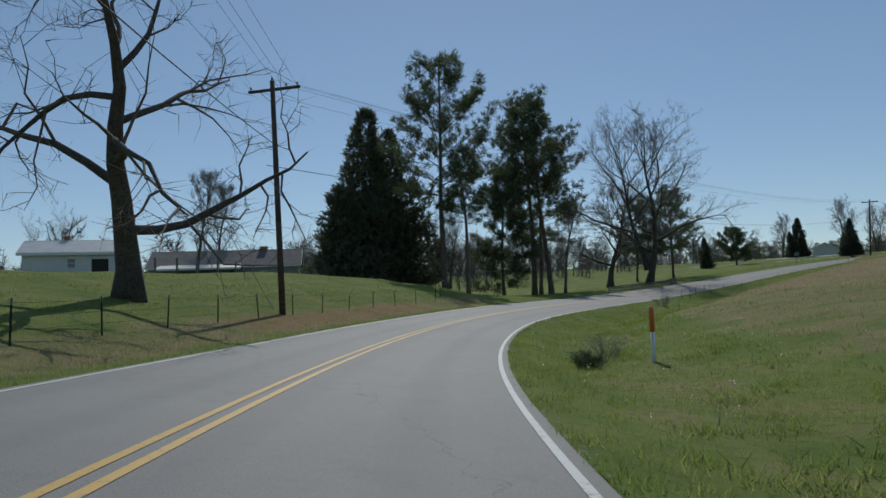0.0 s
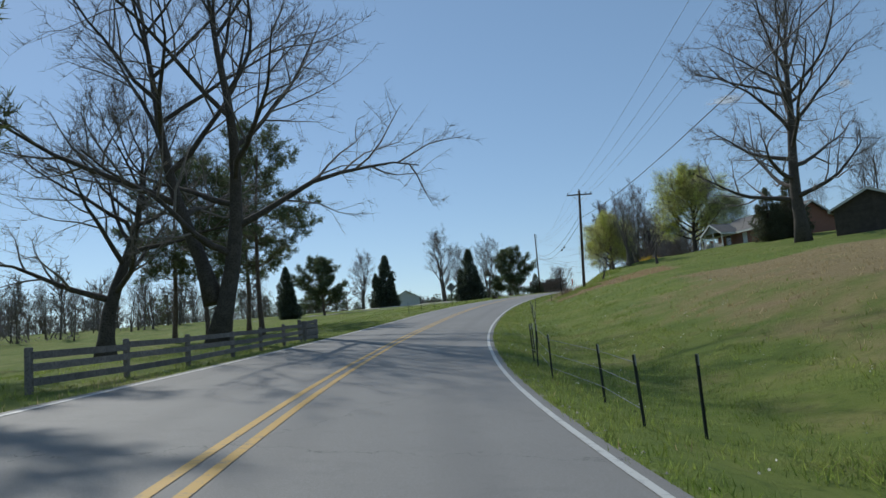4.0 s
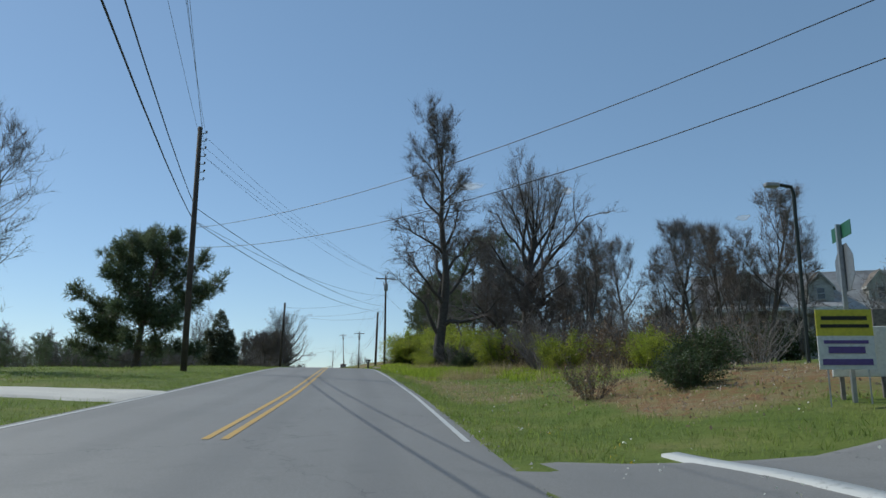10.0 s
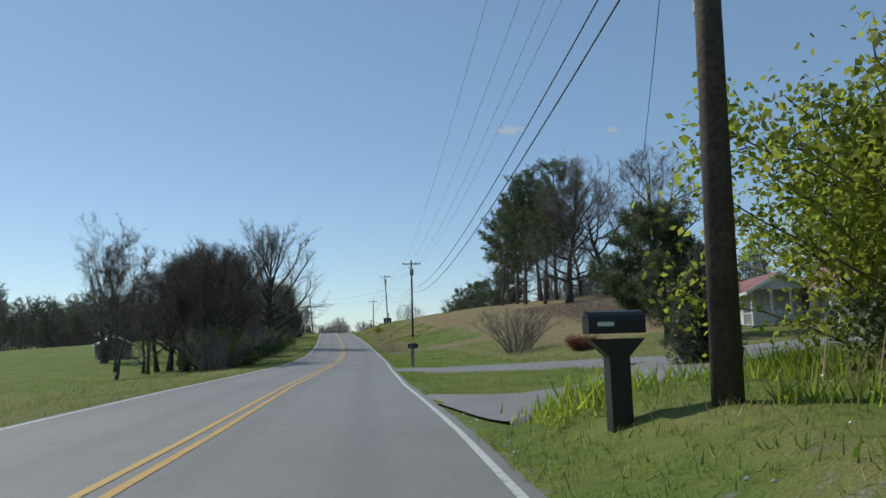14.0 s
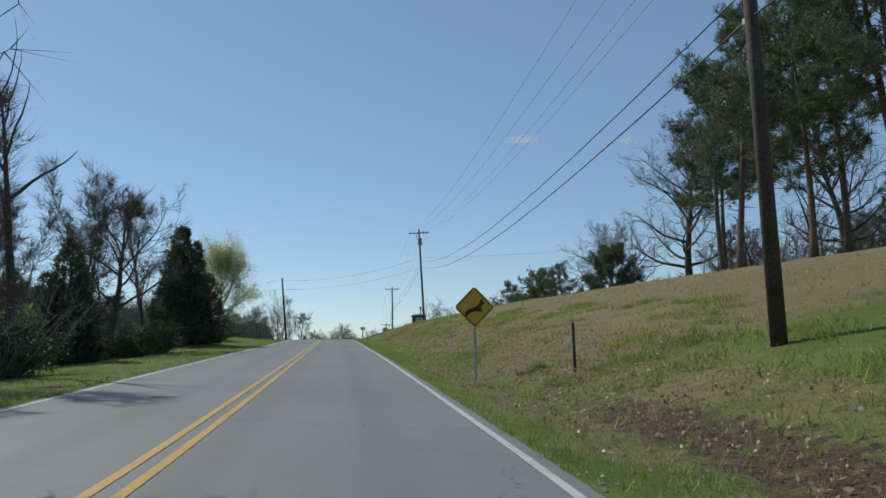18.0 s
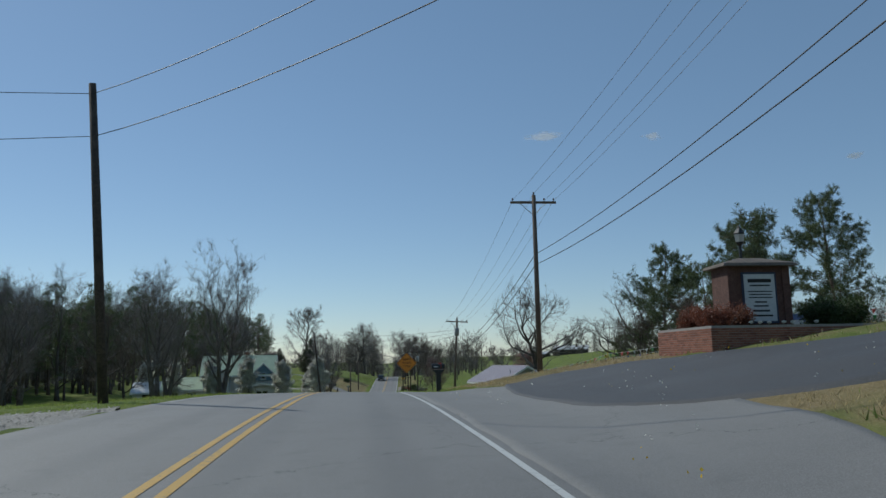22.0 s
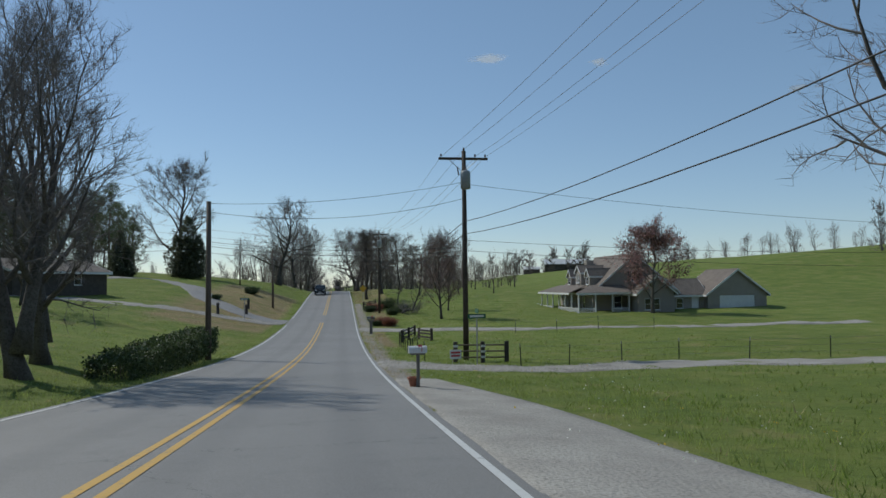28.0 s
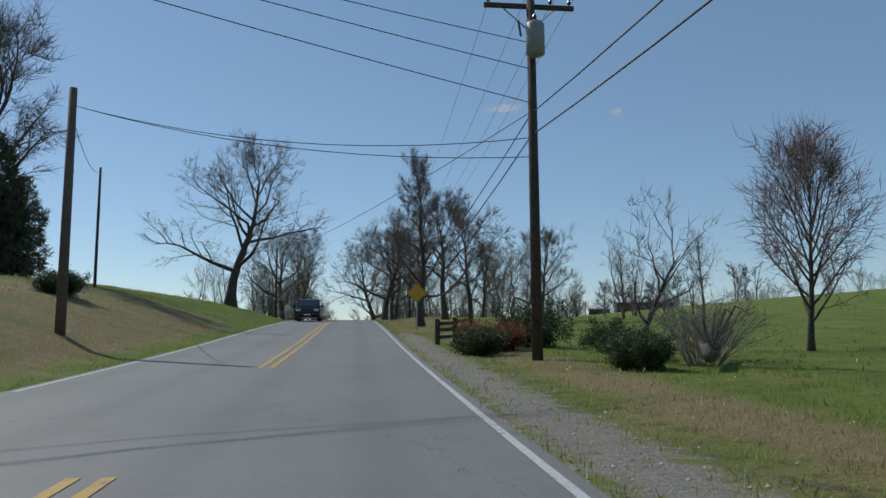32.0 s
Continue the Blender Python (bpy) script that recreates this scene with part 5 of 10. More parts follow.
TREES = [
    # kind, name, label, seconds, right, scale, turn
    ("gnarled", "walnut_tree", "gnarled leafless walnut tree on the grassy bank by the fence", 1.36, -10.0, 1.2, 200),
    ("cedar_big", "cedar_tree", "huge dark full cedar on the rise by the road", 4.28, -32.5, 2.05, 0),
    ("pine_tall", "pine_tree", "tall pine with a bare trunk and tufted crown", 4.32, -22.0, 1.62, 20),
    ("pine_thin", "pine_tree", "tall thin pine with a high sparse crown", 4.21, -17.5, 1.05, 120),
    ("pine_thin", "pine_tree", "tall pine with a high tufted crown in a roadside group", 5.2, -20.5, 1.72, 220),
    ("pine_shaggy", "pine_tree", "dense shaggy pine with low boughs among taller ones", 4.8, -20.0, 1.25, 20), ("pine_mid", "pine_tree", "slender pine among taller ones", 5.46, -22.9, 1.65, 20),
    ("pine_tall", "pine_tree", "tall straight pine at the edge of the road", 5.21, -17.9, 1.62, 300),
    ("slim", "bare_tree", "slim leafless tree beside tall pines", 5.31, -17.0, 1.2, 40),
    ("maple_up", "bare_tree", "small many-stemmed leafless tree under pines", 4.5, -24, 0.8, 80),
    ("giant", "bare_tree", "very large forked leafless tree behind boards", 5.97, -11.2, 1.0, 60),
    ("oak_big", "bare_tree", BARE + " beside a pine group", 6.17, -20.0, 1.25, 10),
    ("pine_mid", "pine_tree", "dark pine in a small clump", 6.72, -22.0, 1.08, 0),
    ("pine_mid", "pine_tree", "dark pine in a small clump", 6.66, -18.6, 1.0, 130),
    ("pine_mid", "pine_tree", "dark pine in a small clump", 6.62, -14.0, 1.1, 240),
    ("pine_mid", "pine_tree", "dark pine in a small clump", 7.1, -20.0, 1.12, 70),
    ("spruce", "spruce_tree", "small dark cone-shaped spruce at the field's edge", 8.4, -29.5, 0.8, 0),
    ("spruce", "spruce_tree", "dark cone-shaped spruce on the lawn", 11.2, -36.0, 1.25, 90),
    ("pine_lawn", "pine_tree", "spreading pine with a low crown behind the field", 9.3, -33.0, 1.05, 200),
    ("maple_up", "bare_tree", "round leafless tree behind a spruce", 11.6, -44, 0.9, 0),
    ("giant_oak", "oak_tree", "great leafless oak on the hill above the field", 7.56, 27.5, 1.05, 0),
    ("pear", "pear_tree", "round pear tree in yellow-green leaf above a clay bank", 9.56, 10.0, 1.05, 0),
    ("pear", "pear_tree", "large pear tree in yellow-green leaf on the lawn", 8.52, 11.0, 0.85, 100),
    ("pear", "pear_tree", "leafing pear tree with pale blossom on the lawn", 9.62, 21.5, 1.6, 220),
    ("maple_up", "bare_tree", "thick-trunked leafless maple on the lawn", 8.72, 13.8, 0.7, 50),
    ("maple_up", "bare_tree", "leafless maple behind leafing pears", 8.3, 12.9, 0.55, 150),
    ("pollard", "pollard_tree", "lopped dark tree with stubs of limbs on the bank", 9.2, 12.7, 1.3, 30),
    ("broken", "bare_tree", "small leaning leafless tree on the lawn", 7.76, 10.2, 0.7, 0),
    ("broken", "bare_tree", "twisted leafless fruit tree by the lawn", 8.0, 15.6, 0.95, 100),
    ("leafing", "pear_tree", "pear tree coming into leaf behind the carport", 9.6, 27.0, 0.95, 0),
    ("cedar", "cedar_tree", "dense dark cedar beside the brick house", 8.3, 27.5, 0.8, 0),
    ("cedar", "cedar_tree", "dense dark cedar beside the brick house", 8.35, 30.0, 0.9, 90),
    ("spruce", "spruce_tree", "dark spruce on the roadside lawn", 9.94, -13.0, 1.0, 45),
    ("maple_up", "bare_tree", "round leafless maple on the lawn", 11.88, -17.5, 0.95, 20),
    ("maple_up", "bare_tree", "round leafless maple on the lawn", 11.2, -24, 1.05, 140),
    ("maple_up", "bare_tree", "round leafless maple on the lawn", 12.5, -26, 0.95, 260),
    ("broken", "bare_tree", "small leafless tree on the lawn", 12.4, -20, 0.9, 260),
    ("pine_lawn", "pine_tree", "broad white pine standing alone on the lawn", 13.66, -18.2, 1.66, 0),
    ("cedar", "cedar_tree", "dark cedar past the lawn", 14.3, -12.6, 1.0, 0),
    ("tall_narrow", "bare_tree", "tall narrow leafless tree with broken dark limbs", 12.59, 8.0, 1.26, 0),
    ("fan_oak", "bare_tree", "thick-trunked leafless tree with fanning limbs in brambles", 13.2, 16.7, 1.15, 60),
    ("slim", "bare_tree", "slim leafless sapling in brambles", 12.9, 21, 0.9, 0), ("slim", "bare_tree", "slim leafless sapling in brambles", 12.3, 19.5, 0.8, 90),
    ("slim", "bare_tree", "slim leafless sapling in brambles", 12.0, 23, 0.75, 180), ("thicket", "bare_tree", "thin leafless saplings by the old cottage", 11.7, 20.5, 0.75, 270),
    ("pine_mid", "pine_tree", "tall shaggy pine beside the dirt pull-off", 14.15, 15.5, 1.05, 0), ("pine_mid", "pine_tree", "tall shaggy pine among bare trees", 14.3, 19.5, 1.15, 90),
    ("slim", "bare_tree", "leafless tree twined with vines beside a pine", 14.0, 17.5, 1.1, 0), ("slim", "bare_tree", "leafless tree twined with vines beside a pine", 13.9, 20.5, 1.05, 70),
    ("cedar", "cedar_tree", "dark cedar behind yellow-green shrubs", 15.1, 11.5, 0.5, 0),
    ("maple_wide", "bare_tree", "round leafless tree in a far field", 18.0, -25.0, 0.95, 0),
    ("pine_lawn", "pine_tree", "round-headed pine on a grassy slope", 16.04, 18.5, 0.95, 40),
    ("pine_tall", "pine_tree", "tall dense pine in the hillside grove", 19.0, 30.0, 1.0, 40), ("pine_tall", "pine_tree", "tall dense pine in the hillside grove", 19.4, 29.5, 1.18, 140),
    ("pine_tall", "pine_tree", "tall pine in the hillside grove", 19.6, 33.5, 1.3, 240), ("pine_tall", "pine_tree", "tall pine in the hillside grove", 19.3, 34.0, 1.28, 340),
    ("pine_tall", "pine_tree", "tall dense pine at the edge of the hillside grove", 20.1, 29.5, 1.12, 70), ("pine_mid", "pine_tree", "dense pine at the edge of the hillside grove", 20.5, 33.0, 1.25, 190), ("pine_mid", "pine_tree", "dense pine at the edge of the hillside grove", 19.8, 30.5, 1.3, 10),
    ("mid", "bare_tree", "leafless tree rising behind roadside cedars", 19.9, -11.0, 0.95, 40), ("slim", "bare_tree", "leafless tree rising behind roadside cedars", 20.4, -12.0, 0.95, 140),
    ("pine_tall", "pine_tree", "tall pine in the hillside grove", 20.96, 43.0, 1.2, 20), ("pine_thin", "pine_tree", "tall thin pine in the hillside grove", 20.1, 38.0, 1.3, 80),
    ("giant_oak", "oak_tree", "large leafless oak on the hilltop", 18.77, 32.0, 0.88, 30), ("oak_big", "oak_tree", "leafless oak on the hilltop", 18.9, 39.0, 1.3, 130),
    ("oak_big", "oak_tree", "leafless oak on the hilltop", 18.5, 42.0, 1.4, 230), ("giant_oak", "oak_tree", "large leafless oak on the hilltop", 21.86, 43.5, 0.92, 0),
    ("pine_thin", "pine_tree", "high-crowned pine beside leafless oaks", 21.53, 45.0, 1.3, 0), ("giant_oak", "oak_tree", "large leafless oak on the hilltop", 20.9, 50.0, 0.8, 200),
    ("pine_lawn", "pine_tree", "broad dark pine on the hill's shoulder", 24.2, 48.0, 1.6, 0), ("oak_big", "oak_tree", "leafless oak behind a dark pine", 24.3, 50.0, 1.35, 90),
    ("fan_oak", "bare_tree", "great leafless tree spreading over the roadside thicket", 18.3, -8.2, 0.95, 0), ("thicket", "bare_tree", "leafless saplings in a roadside thicket", 18.77, -6.8, 0.8, 0),
    ("thicket", "bare_tree", "leafless saplings in a roadside thicket", 17.6, -9.5, 1.0, 60), ("thicket", "bare_tree", "leafless saplings in a roadside thicket", 17.2, -9.0, 0.9, 160),
    ("mid", "bare_tree", "leafless tree in a roadside thicket", 17.9, -12, 1.0, 260), ("dead_tree", "dead_tree", "dead grey tree with two bare limbs", 18.98, -7.6, 1.0, 90),
    ("mid", "bare_tree", "leafless tree by the field ditch", 16.75, -8.6, 0.85, 10), ("thicket", "bare_tree", "leafless saplings along the ditch", 16.95, -8.0, 0.9, 100), ("thicket", "bare_tree", "leafless saplings along the ditch", 16.5, -8.6, 0.75, 190),
    ("cedar_big", "cedar_tree", "shaggy dark cedar close by the road", 20.3, -9.0, 0.72, 0), ("cedar", "cedar_tree", "shaggy dark cedar close by the road", 19.4, -9.5, 0.75, 120),
    ("cedar", "cedar_tree", "dark cedar in the roadside thicket", 18.5, -10.5, 0.7, 200), ("thicket", "bare_tree", "leafless saplings beside cedars", 19.8, -11.5, 1.1, 0),
    ("leafing", "maple_tree", "round maple coming into pale green leaf", 22.37, -12.0, 1.5, 0),
    ("maple_wide", "bare_tree", "spreading leafless maple in the front yard", 25.9, -10.6, 0.82, 0), ("maple_up", "bare_tree", "leafless maple in the front yard", 25.3, -13.0, 0.7, 120), ("maple_up", "bare_tree", "leafless maple in the front yard", 26.0, -15.5, 0.75, 220),
    ("maple_up", "bare_tree", "broad leafless maple by the lawn drive", 29.25, -6.6, 0.8, 60), ("maple_up", "bare_tree", "broad leafless maple by the lawn drive", 29.55, -8.0, 0.85, 160),
    ("slim", "bare_tree", "pruned leafless tree behind the farmhouse", 30.0, -19.0, 0.8, 0), ("mid", "bare_tree", "leafless tree along the hillside", 31.5, -22, 0.8, 50),
    ("oak_field", "oak_tree", "old wide leafless oak beside the board fence", 29.22, 26.5, 1.1, 0), ("oak_field", "oak_tree", "old leafless oak behind the brick house", 28.9, 42.0, 1.1, 120),
    ("pine_mid", "pine_tree", "tall pine at the wood's edge", 27.98, 40.5, 1.12, 0), ("pine_mid", "pine_tree", "tall pine at the wood's edge", 27.5, 43.5, 1.2, 100), ("pine_tall", "pine_tree", "tall pine at the wood's edge", 27.1, 47.0, 1.0, 200),
    ("pine_mid", "pine_tree", "young pine at the wood's edge", 28.3, 36.5, 0.7, 30), ("mid", "bare_tree", "leafless tree at the wood's edge", 27.9, 36.0, 1.15, 0), ("mid", "bare_tree", "leafless tree at the wood's edge", 27.3, 40.0, 1.2, 120),
    ("pine_tall", "pine_tree", "tall dense pine standing above the wood", 28.4, 42.0, 1.3, 60), ("pine_tall", "pine_tree", "tall dense pine standing above the wood", 27.62, 50.0, 1.3, 160), ("pine_tall", "pine_tree", "tall dense pine standing above the wood", 26.46, 50.0, 1.15, 260), ("pine_mid", "pine_tree", "dense pine at the wood's edge", 27.0, 46.0, 1.5, 20),
    ("redbud", "redbud_tree", "reddish budding tree in front of the farmhouse", 32.25, 33.5, 1.4, 0),
    ("ornamental", "ornamental_tree", "neat upright leafless tree with reddish buds on the lawn", 32.38, 11.9, 1.08, 0), ("ornamental", "ornamental_tree", "neat upright leafless tree with reddish buds on the lawn", 33.15, 14.5, 0.8, 120),
    ("broken", "bare_tree", "scraggy leafless tree in the shrub bed", 33.3, 10.5, 0.8, 0), ("broken", "bare_tree", "scraggy leafless tree in the shrub bed", 33.9, 9.5, 0.8, 90), ("mid", "bare_tree", "leafless tree beyond the shrub bed", 34.8, 14.0, 0.62, 0),
    ("oak_big", "oak_tree", "leafless oak on the grassy bank's crest", 36.09, -9.5, 1.18, 0), ("mid", "bare_tree", "leafless tree on the grassy hill", 35.1, -24.0, 1.85, 0), ("cedar", "cedar_tree", "dark cedar before a leafless tree on the hill", 35.0, -21.8, 1.35, 0),
    ("cedar", "cedar_tree", "dark cedar on the hill by the drive", 34.4, -29.0, 0.95, 60),
    ("tall_narrow", "bare_tree", "thick leafless tree with a warning sign before it", 34.5, 5.6, 0.66, 0), ("oak_big", "bare_tree", "leafless tree by the crest of the road", 36.6, 5.0, 0.9, 0), ("mid", "bare_tree", "leafless tree by the crest of the road", 37.4, 6.5, 1.2, 60),
    ("mid", "bare_tree", "leafless tree behind the utility pole", 35.2, 8.5, 1.0, 100), ("mid", "bare_tree", "leafless tree behind the utility pole", 36.0, 12.5, 1.05, 200), ("mid", "bare_tree", "leafless tree behind the utility pole", 36.8, 16.0, 0.9, 300),
    ("maple_up", "bare_tree", "leafless tree over the crest of the road", 38.5, -6.0, 1.1, 0), ("oak_big", "bare_tree", "leafless tree over the crest of the road", 39.5, -10.0, 1.3, 90), ("mid", "bare_tree", "leafless tree over the crest of the road", 38.5, 8.0, 1.5, 30), ("oak_big", "bare_tree", "leafless tree over the crest of the road", 40.5, 6.0, 1.4, 170),
    ("slim", "bare_tree", "leafless tree by the pale house", 3.6, -46.0, 1.2, 0), ("slim", "bare_tree", "leafless tree by the ranch house", 4.0, -52.0, 1.3, 60), ("mid", "bare_tree", "leafless tree behind the pale house", 2.6, -60, 1.1, 0),
]
for key, name, label, t, d, sc, turn in TREES:
    plant(key, name, label, "tree", place(t, d, turn, -0.05, sc))

_rng = random.Random(55)
for t0, t1, d0, d1, n, keys, label in ((16.2, 19.2, -15, -8.5, 16, ("thicket", "slim", "mid"), "leafless sapling in the crowded roadside thicket"), (16.5, 17.1, -13, -8.5, 8, ("thicket", "mid"), "leafless sapling along the field ditch"), (19.0, 20.2, -16, -11, 7, ("thicket", "slim"), "leafless sapling behind dark cedars"), (11.8, 13.6, 14, 26, 24, ("thicket", "slim", "thicket"), "leafless sapling in the bramble thicket"), (24.2, 26.4, -34, -20, 12, ("mid", "maple_up"), "leafless tree at the lawn's far edge")):
    for k in range(n):
        plant(keys[k % len(keys)], "bare_tree", label, "tree", place(_rng.uniform(t0, t1), _rng.uniform(d0, d1), _rng.uniform(0, 360), -.05, _rng.uniform(.65, .95)))
for t0, t1, d0, d1, n, keys, label in ((16.2, 19.3, -11, -7.2, 16, ("green_brush", "bare_brush", "yellow_shrub"), "tangled undergrowth in the roadside thicket"), (19.2, 21.0, -10.5, -7.6, 8, ("green_brush", "cedar"), "dark evergreen growth beside the road"), (11.4, 13.8, 11.5, 20, 34, ("brush", "bare_brush", "yellow_shrub", "brush"), "brown bramble tangle in the hedgerow")):
    for k in range(n):
        plant(keys[k % len(keys)], "shrub", label, "shrub", place(_rng.uniform(t0, t1), _rng.uniform(d0, d1), _rng.uniform(0, 360), -.05, _rng.uniform(.8, 1.25) * {"cedar": .35, "yellow_shrub": .55}.get(keys[k % len(keys)], 1)))

_row = "white-blossomed pear trees by the farmhouse"
for t, d, sc in ((28.51, -22.0, 1.2), (28.4, -16.5, 1.3), (28.46, -11.8, 1.25), (28.9, -9.3, 1.0), (28.28, -6.6, 1.32), (29.4, -15.5, 0.95), (28.6, -27.5, 1.2), (28.9, -33, 1.2), (29.3, -21.0, 0.9)):
    plant("blossom_pear", "blossom_tree", "slender pear tree in white blossom on the lawn", "tree", place(t, d, d * 40, -0.03, sc), _row)

